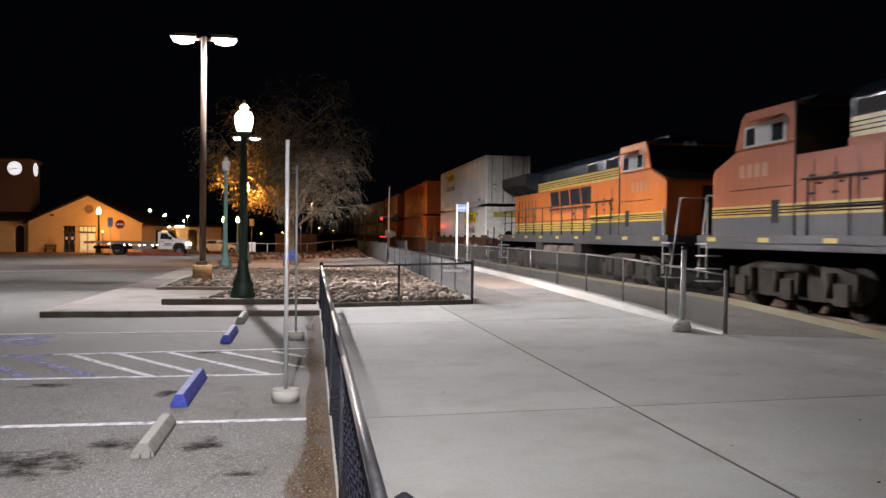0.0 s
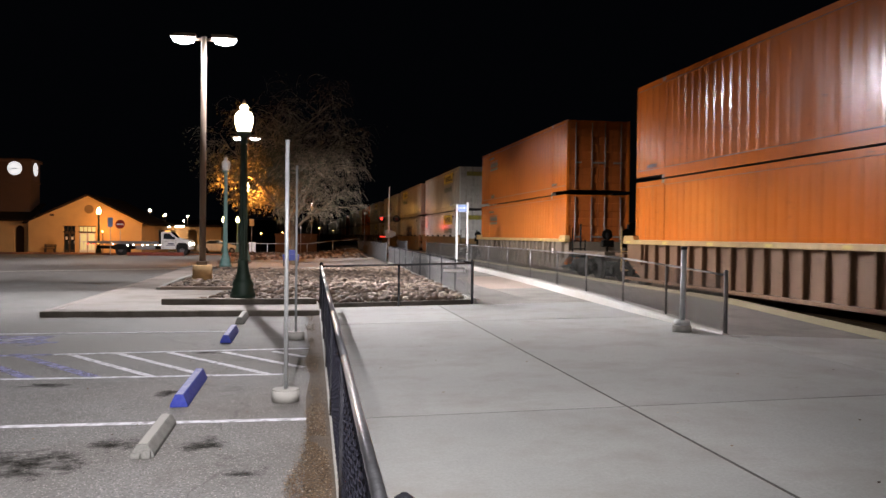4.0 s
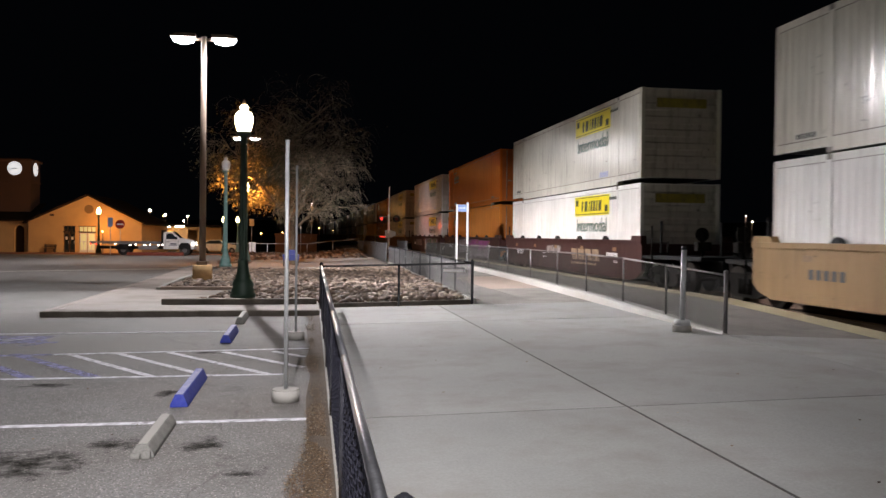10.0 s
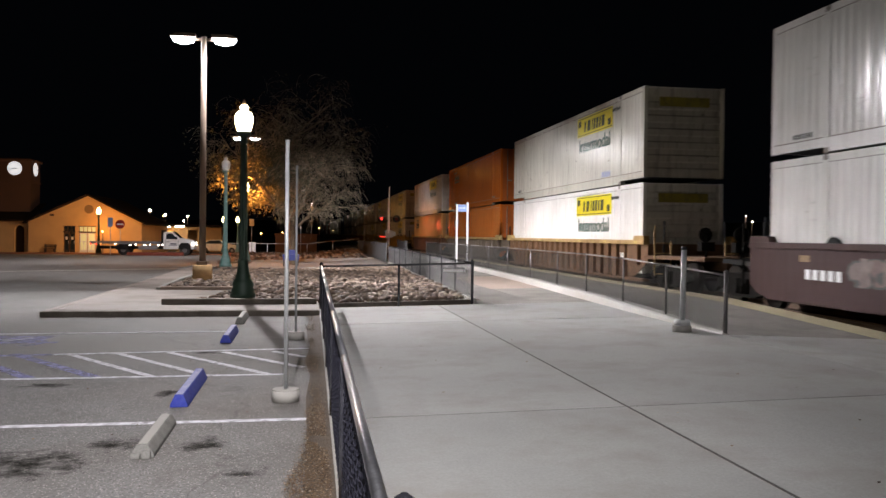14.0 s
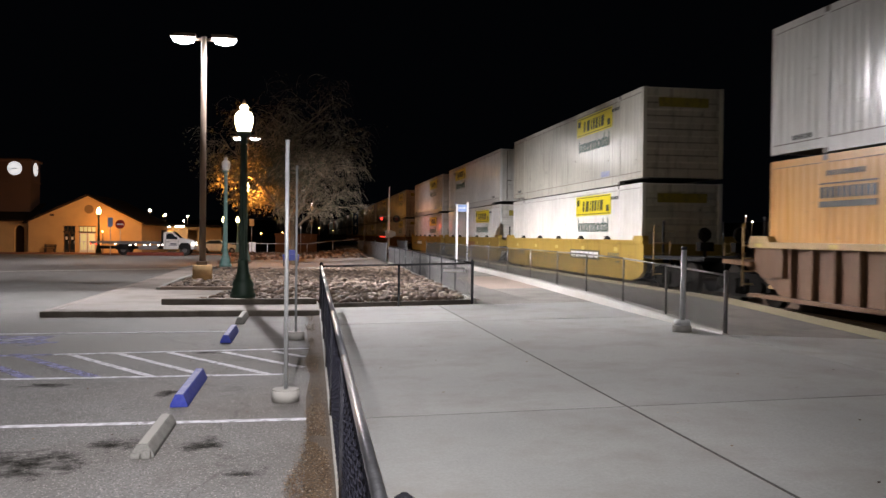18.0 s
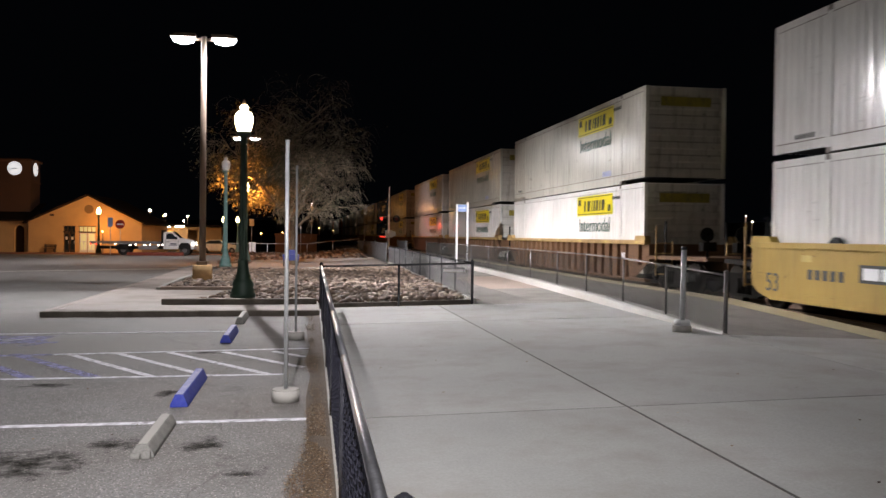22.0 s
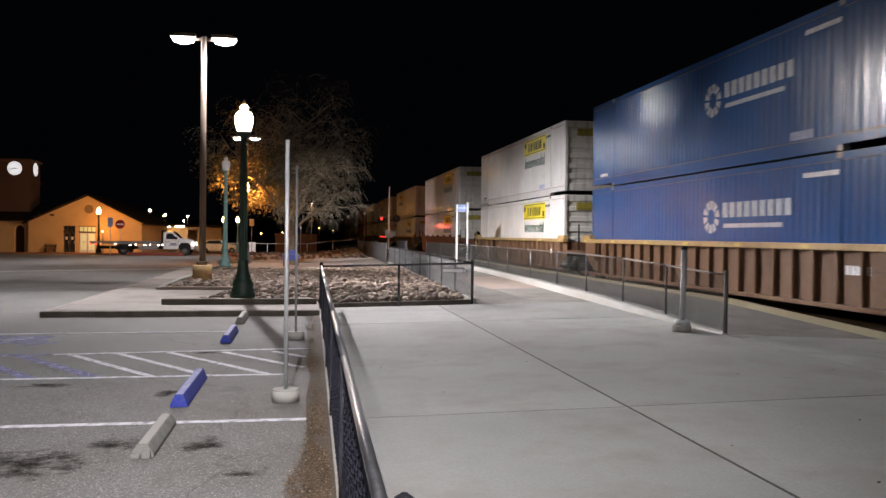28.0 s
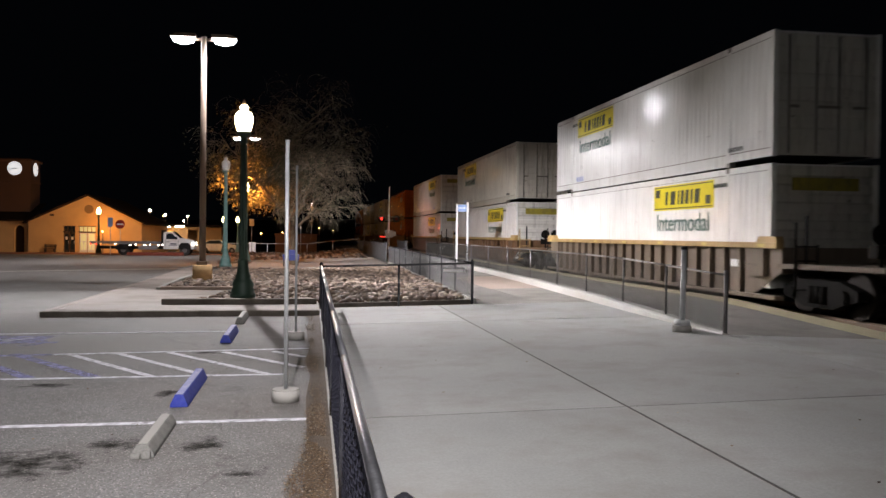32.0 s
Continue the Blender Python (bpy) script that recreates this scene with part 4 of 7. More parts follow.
                part("grab_ladder", bm, CHORD if colour in ("yellow", "rib") else TRUCK_IRON, root)
            bm = bmesh.new()
            rod(bm, (-0.55, k * (half - 0.95), 1.06), (-0.55, k * (half - 0.95), 1.75), 0.04, n=8)
            rod(bm, (-0.55, k * (half - 0.95), 1.7), (-0.55, k * (half - 0.99), 1.7), 0.2, n=16)
            box(bm, -0.75, -0.35, *sorted((k * (half - 1.05), k * (half - 0.8))), 1.25, 1.5)
            part("hand_brake", bm, TRUCK_IRON, root)
        elif k == 1:
            make_bogie(root, half)
        for s in (-1, 1):
            bm = bmesh.new()
            rod(bm, (s * 0.95, k * (E + 0.25), 1.06), (s * 0.95, k * (E + 0.25), 2.1), 0.035, n=6)
            part("stanchion", bm, DARK, root)
    return root


def graffiti(root, seed, tones, letters, z0, z1, x=-1.462):
    """Sprayed puffy shapes with dark rims and pale strokes on the side that faces the forecourt. letters: from y, to y, how many."""
    rng = random.Random(seed)
    paints = [surface("spray_paint", c, 0.55, var=0.3, scale=4, fine=30, bump=0.02, dirt=(0.06, 0.035, 0.03), dirt_amount=0.75, dirt_scale=2.5) for c in tones]
    y0, y1, n = letters
    w = (y1 - y0) / n

    def puff(cy, cz, ry, rz, ph, deep, mat, label=""):
        bm = bmesh.new()
        pts = []
        for i in range(20):
            a = 2 * math.pi * i / 20
            r = 1 + 0.2 * math.sin(3 * a + ph) + 0.12 * math.sin(5 * a + ph * 2.3)
            ca, sa = math.cos(a), math.sin(a)
            pts.append((cy + ry * r * math.copysign(abs(ca) ** 0.6, ca), clamp(cz + rz * r * math.copysign(abs(sa) ** 0.6, sa), z0 - 0.02, z1 + 0.02)))
        prism(bm, pts, "x", x - deep, x - deep + 0.0006)
        part("graffiti", bm, mat, root, label)
    for k in range(n):
        cy, cz, ph = y0 + (k + 0.5) * w, (z0 + z1) / 2 + rng.uniform(-0.05, 0.05), rng.uniform(0, 6.28)
        ry, rz = w * rng.uniform(0.5, 0.62), (z1 - z0) * rng.uniform(0.42, 0.52)
        puff(cy, cz, ry * 1.1, rz * 1.1, ph, 0.001 + 0.0004 * (k % 2), INK)
        puff(cy, cz, ry * 0.94, rz * 0.92, ph, 0.002 + 0.0004 * (k % 2), paints[k % len(paints)], "sprayed puffy shape with a dark rim" if k == 0 else "")
        for q in range(2):
            puff(cy + rng.uniform(-0.3, 0.3) * w, cz + rng.uniform(-0.2, 0.25), ry * rng.uniform(0.15, 0.3), rz * rng.uniform(0.25, 0.6), rng.uniform(0, 6), 0.003 + 0.0003 * q, paints[(k + 1 + q) % len(paints)] if q else INK)


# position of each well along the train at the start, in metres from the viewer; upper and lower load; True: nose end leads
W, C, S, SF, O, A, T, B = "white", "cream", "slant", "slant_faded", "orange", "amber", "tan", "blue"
UNITS = [
    (47.31, W, False, W, True, "smooth", "brown", "c", "c"),
    (71.0, O, True, O, True, "ribbed", "rib", "c", "c"),
    (94.3, O, False, O, False, "ribbed", "ribgrey", "c", "c"),
    (117.76, C, True, W, True, "smooth", "tan", "c", "s"),
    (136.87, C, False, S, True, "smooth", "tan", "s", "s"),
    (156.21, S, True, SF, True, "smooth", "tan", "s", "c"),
    (179.84, C, True, W, True, "smooth", "maroon", "c", "s"),
    (198.87, O, False, A, False, "smooth", "maroon", "s", "s"),
    (218.17, W, True, W, True, "smooth", "maroon", "s", "c"),
    (241.48, C, True, W, True, "ribbed", "rib", "c", "s"),
    (260.57, O, False, O, False, "ribbed", "ribgrey", "s", "s"),
    (279.94, W, True, T, False, "ribbed", "rib", "s", "c"),
    (303.29, C, True, W, True, "smooth", "yellow", "c", "s"),
    (322.38, W, False, W, True, "smooth", "yellow", "s", "s"),
    (341.5, W, True, W, True, "smooth", "yellow", "s", "c"),
    (364.79, C, True, W, True, "ribbed", "rib", "c", "s"),
    (384.03, C, True, W, True, "ribbed", "rib", "s", "s"),
    (403.24, W, True, W, True, "ribbed", "rib", "s", "c"),
    (426.2, C, True, W, True, "ribbed", "rib", "c", "s"),
    (445.55, B, True, B, True, "ribbed", "rib", "s", "s"),
    (465.01, W, True, W, True, "ribbed", "rib", "s", "c"),
    (488.34, W, True, W, True, "smooth", "rust", "c", "c"),
    (511.27, W, False, W, True, "ribbed", "ribgrey", "c", "c"),
    (534.2, C, False, W, True, "ribbed", "rib", "c", "c"),
    (557.5, W, True, W, True, "ribbed", "ribgrey", "c", "c"),
    (580.8, O, True, O, True, "smooth", "tan", "c", "c"),
    (604.1, W, True, W, False, "smooth", "brown", "c", "c"),
    (627.4, C, True, W, True, "ribbed", "rib", "c", "c"),
    (650.7, O, False, O, True, "smooth", "yellow", "c", "c"),
]
SPEED = ((0.0, 0.0), (8.0, 124.2), (16.0, 247.9), (24.0, 371.2), (32.0, 494.0))
MOVERS = []


def build_train():
    first, used = {}, {}
    for i, (y, up, upn, low, lown, kind, colour, e0, e1) in enumerate(UNITS):
        mid = y + HL
        ends = tuple({"c": "coupler", "s": "shared"}[e] for e in (e0, e1))
        key = (kind, colour, ends)
        if key not in first:
            first[key] = make_car(kind, colour, *ends)
            car = first[key]
            car.matrix_basis = pose(TRACK_X, mid, 0)
        else:
            car = copy_thing(first[key], pose(TRACK_X, mid, 0))
        if i == 7:
            graffiti(car, 1, [(0.3, 0.27, 0.3), (0.2, 0.13, 0.13), (0.36, 0.33, 0.4)], (-0.6, 2.9, 6), 0.5, 1.42)
            graffiti(car, 4, [(0.2, 0.035, 0.17), (0.24, 0.045, 0.2)], (-6.3, -0.7, 3), 0.72, 1.46, -1.4625)
            graffiti(car, 5, [(0.4, 0.32, 0.38), (0.34, 0.24, 0.32), (0.42, 0.38, 0.42)], (-6.2, -0.7, 9), 0.36, 0.84, -1.466)
        if i == 8:
            graffiti(car, 2, [(0.33, 0.36, 0.46), (0.035, 0.19, 0.1), (0.28, 0.22, 0.42), (0.4, 0.42, 0.46), (0.03, 0.22, 0.13)], (-7.2, -0.4, 9), 0.38, 1.42)
            graffiti(car, 3, [(0.16, 0.1, 0.09), (0.2, 0.15, 0.14)], (1.5, 5.0, 6), 0.75, 1.25)
        if i == 6:
            graffiti(car, 6, [(0.3, 0.28, 0.28), (0.22, 0.18, 0.17)], (-0.4, 1.4, 5), 0.95, 1.25)
        MOVERS.append((car, TRACK_X, mid, 0.0, 0))
        for livery, nose, z in ((low, lown, 0.385), (up, upn, 3.30)):
            if livery not in used:
                used[livery] = ob = make_container(livery)
            else:
                ob = copy_thing(used[livery], pose(TRACK_X, mid, z))
            turn = 0 if nose else 180
            ob.matrix_basis = pose(TRACK_X, mid, z, 0, 0, turn)
            MOVERS.append((ob, TRACK_X, mid, z, turn))


build_train()

# ---------------------------------------------------------------- locomotives
ORANGE = paint("orange_locomotive_paint", (0.56, 0.15, 0.035), 0.2, (0.16, 0.06, 0.03), 0.6)
ORANGE_FADED = paint("faded_orange_locomotive_paint", (0.36, 0.095, 0.033), 0.5, (0.17, 0.07, 0.04), 0.45, 0.2)
LOCO_TRUCK = surface("dusty_truck_iron", (0.05, 0.042, 0.035), 0.85, spec=0.15, var=0.5, scale=4, fine=40, bump=0.4, dirt=(0.02, 0.017, 0.014), dirt_amount=0.8, dirt_scale=3)
STRIPE = paint("yellow_stripe_paint", (0.46, 0.31, 0.05), 0.4, (0.16, 0.1, 0.04), 0.7)
HOOD = paint("dark_grey_hood_paint", (0.014, 0.018, 0.026), 0.16, (0.05, 0.048, 0.045), 0.3)
SILL = paint("grey_sill_paint", (0.04, 0.043, 0.05), 0.6, (0.09, 0.075, 0.06), 0.5)
TANK = paint("dusty_tank_paint", (0.1, 0.075, 0.058), 0.6, (0.12, 0.1, 0.08), 0.5)
TANK_DARK = paint("oily_tank_paint", (0.018, 0.015, 0.013), 0.7, (0.045, 0.035, 0.028), 0.5)
PALE = surface("pale_window_trim", (0.33, 0.32, 0.3), 0.4, bump=0.05)
CAB_GLOW = glow("dim_cab_window", (0.8, 0.85, 0.9), 0.12, (0.1, 0.1, 0.1))
HEADLIGHT = surface("headlight_glass", (0.7, 0.7, 0.65), 0.2, bump=0)


def make_loco(orange, label):
    root = thing("locomotive", pose(TRACK_X, 0, 0), label, "locomotive", "locomotives of the train")
    bm = bmesh.new()
    box(bm, -1.52, 1.52, -10.4, 10.4, 1.5, 1.68)
    box(bm, -1.48, 1.48, -10.3, 10.3, 1.36, 1.5)
    part("walkway", bm, SILL, root, bevel=0.02)
    bm = bmesh.new()
    for s in (-1, 1):
        for k in range(9):
            y = -9.6 + k * 2.4
            bm = bmesh.new()
            box(bm, s * 1.52, s * 1.526, y - 0.22, y + 0.22, 1.53, 1.63)
            part("reflector", bm, REFLECT, root, "yellow reflective patch")
    # nose and cab
    bm = bmesh.new()
    prism(bm, [(-9.9, 1.68), (-9.9, 3.2), (-9.75, 3.3), (-8.75, 3.64), (-6.3, 3.64), (-6.3, 1.68)], "x", -1.36, 1.36)
    nose = part("nose", bm, orange, root, bevel=0.05)
    bm = bmesh.new()
    prism(bm, [(-8.8, 3.64), (-8.5, 4.36), (-8.35, 4.5), (-6.3, 4.5), (-6.3, 3.64)], "x", -1.37, 1.37)
    cab = part("cab", bm, orange, root, bevel=0.04)
    bm = bmesh.new()
    prism(bm, [(-1.2, 4.44), (1.2, 4.44), (0.9, 4.6), (-0.9, 4.6)], "y", -8.5, -6.2)
    box(bm, -0.45, 0.45, -8.0, -6.9, 4.6, 4.76)
    part("cab_roof", bm, HOOD, root, bevel=0.02)
    for s in (-1, 1):
        bm = bmesh.new()
        prism(bm, [(-8.36, 3.68), (-8.3, 4.15), (-6.6, 4.22), (-6.6, 3.68)], "x", s * 1.372, s * 1.392)
        frm = part("cab_window", bm, PALE, root)
        for a, b, c in ((-8.22, -7.85, GLASS), (-7.75, -7.2, CAB_GLOW), (-7.12, -6.7, GLASS)):
            bm = bmesh.new()
            box(bm, s * 1.392, s * 1.4, a, b, 3.73, 4.1)
            part("pane", bm, c, frm)
        bm = bmesh.new()
        prism(bm, [(s * 1.38, 4.25), (s * 1.72, 4.12), (s * 1.72, 4.15), (s * 1.38, 4.29)], "y", -7.9, -6.7)
        part("sun_visor", bm, orange, frm)
        bm = bmesh.new()
        box(bm, s * 1.36, s * 1.372, -9.88, -6.32, 2.1, 2.36)
        part("yellow_stripe", bm, STRIPE, root)
        bm = bmesh.new()
        for z in (2.17, 2.23, 2.29):
            box(bm, s * 1.3725, s * 1.3755, -9.88, -6.32, z - 0.014, z + 0.014)
        box(bm, s * 1.37, s * 1.376, -9.0, -6.4, 2.72, 2.735)
        part("pinstripe", bm, HOOD, root)
        bm = bmesh.new()
        for i in range(4):
            box(bm, s * 1.362, s * 1.366, -8.55 + 0.33 * i, -8.33 + 0.33 * i, 3.0, 3.3)
        part("number_bars", bm, surface("faded_number_paint", (0.36, 0.14, 0.06), 0.5, bump=0), root, "faded plain bars in place of figures")
        bm = bmesh.new()
        box(bm, s * 1.362, s * 1.378, -7.15, -6.85, 1.95, 2.45)
        part("step_well", bm, DARK, root)
    bm = bmesh.new()
    box(bm, -1.37, 1.37, -6.3, -6.24, 1.68, 4.4)
    part("cab_back", bm, HOOD, root)
    bm = bmesh.new()
    box(bm, -1.36, 1.36, -6.24, -3.5, 2.1, 3.36)
    cabinet_ = part("electrical_cabinet", bm, orange, root, bevel=0.02)
    bm = bmesh.new()
    box(bm, -1.362, 1.362, -6.23, -3.52, 1.68, 2.1)
    part("cabinet_foot", bm, SILL, cabinet_)
    bm = bmesh.new()
    for s in (-1, 1):
        for y in (-5.6, -4.9, -4.2):
            box(bm, s * 1.36, s * 1.364, y - 0.012, y + 0.012, 2.15, 3.2)
            box(bm, s * 1.36, s * 1.372, y + 0.1, y + 0.26, 2.7, 2.74)
    part("door_seams", bm, HOOD, cabinet_)
    for s in (-1, 1):
        bm = bmesh.new()
        box(bm, s * 1.36, s * 1.372, -6.24, -3.52, 2.1, 2.36)
        part("yellow_stripe", bm, STRIPE, cabinet_)
        bm = bmesh.new()
        for z in (2.17, 2.23, 2.29):
            box(bm, s * 1.3725, s * 1.3755, -6.24, -3.52, z - 0.014, z + 0.014)
        part("pinstripe", bm, HOOD, cabinet_)
        bm = bmesh.new()
        for y in (-5.75, -5.0):
            for z in (2.5, 2.86):
                box(bm, s * 1.36, s * 1.38, y, y + 0.2, z, z + 0.05)
        part("latch", bm, DARK, cabinet_)
    # dark antiglare nose top; the panel round the windshield paints in the unlit front
    bm = bmesh.new()
    prism(bm, [(-8.81, 3.66), (-8.52, 4.36), (-8.535, 4.37), (-8.83, 3.66)], "x", -1.33, 1.33)
    prism(bm, [(-9.74, 3.32), (-8.84, 3.625), (-8.84, 3.645), (-9.75, 3.335)], "x", -1.3, 1.3)
    part("antiglare_panel", bm, HOOD, cab, "matt dark panel before the windshield, shade painted in")
    bm = bmesh.new()
    for x0, x1 in ((-1.15, -0.1), (0.1, 1.15)):
        prism(bm, [(-8.82, 3.76), (-8.59, 4.26), (-8.6, 4.27), (-8.84, 3.77)], "x", x0, x1)
    part("windshield", bm, GLASS, cab)
    bm = bmesh.new()
    for x in (-0.12, 0.12):
        rod(bm, (x, -8.38, 4.42), (x, -8.5, 4.42), 0.1, n=12)
    part("headlight", bm, HEADLIGHT, cab)
    # long hood
    bm = bmesh.new()
    box(bm, -0.92, 0.92, -5.2, 9.3, 1.68, 3.6)
    hood = part("hood", bm, orange, root, bevel=0.02)
    bm = bmesh.new()
    prism(bm, [(-0.93, 3.98), (-0.93, 4.34), (-0.74, 4.6), (0.74, 4.6), (0.93, 4.34), (0.93, 3.98)], "y", -5.1, 5.0)
    part("hood_top", bm, HOOD, root)
    bm = bmesh.new()
    box(bm, -0.93, 0.93, -5.1, 5.0, 3.6, 3.98)
    part("hood_stripe", bm, STRIPE, root)
    for s in (-1, 1):
        bm = bmesh.new()
        for z in (3.7, 3.79, 3.88):
            box(bm, s * 0.93, s * 0.934, -5.1, 5.0, z - 0.014, z + 0.014)
        part("pinstripe", bm, HOOD, root)
        bm = bmesh.new()
        box(bm, s * 0.92, s * 0.932, -3.5, 9.28, 1.84, 2.22)
        part("yellow_stripe", bm, STRIPE, root)
        bm = bmesh.new()
        for z in (1.93, 2.03, 2.13):
            box(bm, s * 0.9325, s * 0.9355, -3.5, 9.28, z - 0.012, z + 0.012)
        part("pinstripe", bm, HOOD, root)
        bm = bmesh.new()
        box(bm, s * 0.92, s * 0.929, -3.5, 9.28, 1.69, 1.838)
        part("grey_band", bm, SILL, root)
        bm = bmesh.new()
        box(bm, s * 1.36, s * 1.369, -9.88, -6.32, 1.69, 2.098)
        part("grey_band", bm, SILL, root)
        bm = bmesh.new()      # the emblem becomes slanting blocks with an underline
        for k in range(4):
            y = -2.1 + k * 1.36
            for a, b, z0, z1 in ((0.0, 1.22, 2.9, 3.5),):
                a, b = (a, b) if s < 0 else (1.0 - b, 1.0 - a)
                lean = 0.34 * -s
                prism(bm, [(y + 1 - a + lean * (z0 - 3.2), z0), (y + 1 - b + lean * (z0 - 3.2), z0), (y + 1 - b + lean * (z1 - 3.2), z1), (y + 1 - a + lean * (z1 - 3.2), z1)] if s < 0 else
                      [(y + a + lean * (z0 - 3.2), z0), (y + b + lean * (z0 - 3.2), z0), (y + b + lean * (z1 - 3.2), z1), (y + a + lean * (z1 - 3.2), z1)], "x", *sorted((s * 0.922, s * 0.928)))
        box(bm, s * 0.922, s * 0.928, -2.3, 3.2, 2.7, 2.79)
        part("emblem", bm, HOOD, root, "four plain dark leaning blocks with an underline")
        bm = bmesh.new()
        for y in (-3.0, -1.7, -0.4, 5.4, 6.0, 6.6, 7.2, 7.8, 8.4):
            box(bm, s * 0.921, s * 0.931, y - 0.03, y + 0.03, 1.75, 3.3)
            box(bm, s * 0.921, s * 0.936, y + 0.1, y + 0.3, 2.5, 2.55)
        part("door_seams", bm, HOOD, hood)
        for y in (-4.4, -2.4):
            bm = bmesh.new()
            box(bm, s * 0.9, s * 0.96, y - 0.45, y + 0.45, 4.0, 4.28)
            part("air_intake", bm, DARK, root)
        bm = bmesh.new()
        prism(bm, [(s * 0.92, 3.6), (s * 1.5, 4.0), (s * 1.5, 4.45), (s * 0.9, 4.5), (s * 0.6, 4.5), (s * 0.6, 3.6)], "y", 5.0, 9.75)
        wing = part("radiator_wing", bm, HOOD, root, bevel=0.02)
        bm = bmesh.new()
        for y in (5.15, 6.35, 7.55, 8.7):
            prism(bm, [(s * 0.94, 3.6), (s * 1.5, 3.98), (s * 1.52, 3.96), (s * 0.96, 3.58)], "y", y, y + 0.85)
        part("radiator_grille", bm, DARK, wing)
        # handrails
        bm = bmesh.new()
        for k in range(12):
            y = -5.7 + k * 1.36
            rod(bm, (s * 1.44, y, 1.68), (s * 1.44, y, 2.82), 0.022, n=6)
        rod(bm, (s * 1.44, -5.9, 2.82), (s * 1.44, 9.6, 2.82), 0.022, n=6)
        rod(bm, (s * 1.44, -5.9, 2.25), (s * 1.44, 9.6, 2.25), 0.016, n=6)
        part("handrail", bm, DARK, root)
        for y0 in (-9.95, 9.95):
            bm = bmesh.new()
            k = -1 if y0 < 0 else 1
            rod(bm, (s * 1.46, y0, 0.6), (s * 1.46, y0, 2.5), 0.025, n=6)
            rod(bm, (s * 1.46, y0 + k * 0.5, 0.6), (s * 1.2, y0 + k * 0.55, 2.7), 0.025, n=6)
            rod(bm, (s * 1.2, y0 + k * 0.55, 2.7), (s * 0.4, y0 + k * 0.55, 2.7), 0.022, n=6)
            for z in (0.5, 0.82, 1.14, 1.45):
                box(bm, *sorted((s * 1.05, s * 1.5)), *sorted((y0, y0 + k * 0.55)), z, z + 0.03)
            part("end_steps", bm, GALV, root)
        bm = bmesh.new()
        for y in (-1.6, 0.5):
            rod(bm, (s * 1.2, y, 1.08), (s * 1.2, y + 1.9, 1.08), 0.2, n=14)
        part("air_reservoir", bm, TANK, root)
    bm = bmesh.new()
    prism(bm, [(-1.45, 0.95), (-1.45, 0.5), (-1.1, 0.26), (1.1, 0.26), (1.45, 0.5), (1.45, 0.95)], "y", -2.6, 3.6)
    box(bm, -1.4, 1.4, 2.6, 3.6, 0.5, 1.36)
    box(bm, -1.4, 1.4, -2.6, -1.7, 0.5, 1.36)
    part("fuel_tank", bm, TANK_DARK, root, bevel=0.03)
    for k in (-1, 1):
        bm = bmesh.new()
        for s in (-1, 1):
            x = s * 1.05
            prism(bm, [(-2.5, 0.55), (-2.2, 0.35), (2.2, 0.35), (2.5, 0.55), (2.5, 0.85), (1.6, 1.05), (-1.6, 1.05), (-2.5, 0.85)], "x", x - 0.1, x + 0.1)
            for y in (-1.9, 0, 1.9):
                box(bm, *sorted((x + s * 0.1, x + s * 0.24)), y - 0.22, y + 0.22, 0.32, 0.75)
                for yy in (y - 0.42, y + 0.42):
                    rod(bm, (x + s * 0.16, yy, 0.45), (x + s * 0.16, yy, 0.95), 0.1, n=8)
            rod(bm, (x + s * 0.2, -0.9, 1.0), (x + s * 0.2, 0.9, 1.0), 0.1, n=8)
        bogie = part("bogie", bm, LOCO_TRUCK, root, at=pose(0, k * 6.7, 0))
        for y in (-1.9, 0, 1.9):
            bm = bmesh.new()
            rod(bm, (-0.95, 0, 0), (0.95, 0, 0), 0.1, n=8)
            for s in (-1, 1):
                rod(bm, (s * 0.69, 0, 0), (s * 0.83, 0, 0), 0.53, n=22)
                rod(bm, (s * 0.66, 0, 0), (s * 0.69, 0, 0), 0.56, n=22)
            part("wheelset", bm, WHEEL_STEEL, bogie, at=pose(0, y, RAIL_TOP + 0.53))
        bm = bmesh.new()
        prism(bm, [(-1.4, 0.35), (1.4, 0.35), (1.45, 1.4), (-1.45, 1.4)], "y", *sorted((k * 10.35, k * 10.45)))
        rod(bm, (0, k * 10.4, 0.86), (0, k * 11.0, 0.86), 0.1, n=8)
        box(bm, -0.16, 0.16, *sorted((k * 10.85, k * 11.15)), 0.68, 1.04)
        part("pilot_plate", bm, DARK, root)
        bm = bmesh.new()
        for x in (-0.5, -0.35, 0.35, 0.5):
            rod(bm, (x, k * 10.45, 1.1), (x + 0.08, k * 10.8, 0.6), 0.025, n=6)
        part("air_hose", bm, STRIPE, root)
    bm = bmesh.new()
    box(bm, -0.5, 0.5, -10.4, -9.92, 1.68, 1.72)
    box(bm, -0.28, 0.28, -9.93, -9.9, 1.75, 3.1)
    part("nose_door", bm, HOOD, nose)
    return root


lead = make_loco(ORANGE_FADED, "faded orange diesel locomotive running long hood first")
trail = make_loco(ORANGE, "orange and dark grey diesel locomotive with yellow stripes")
MOVERS.append((trail, TRACK_X, 32.55, 0.0, 0))
MOVERS.append((lead, TRACK_X, 10.0, 0.0, 180))

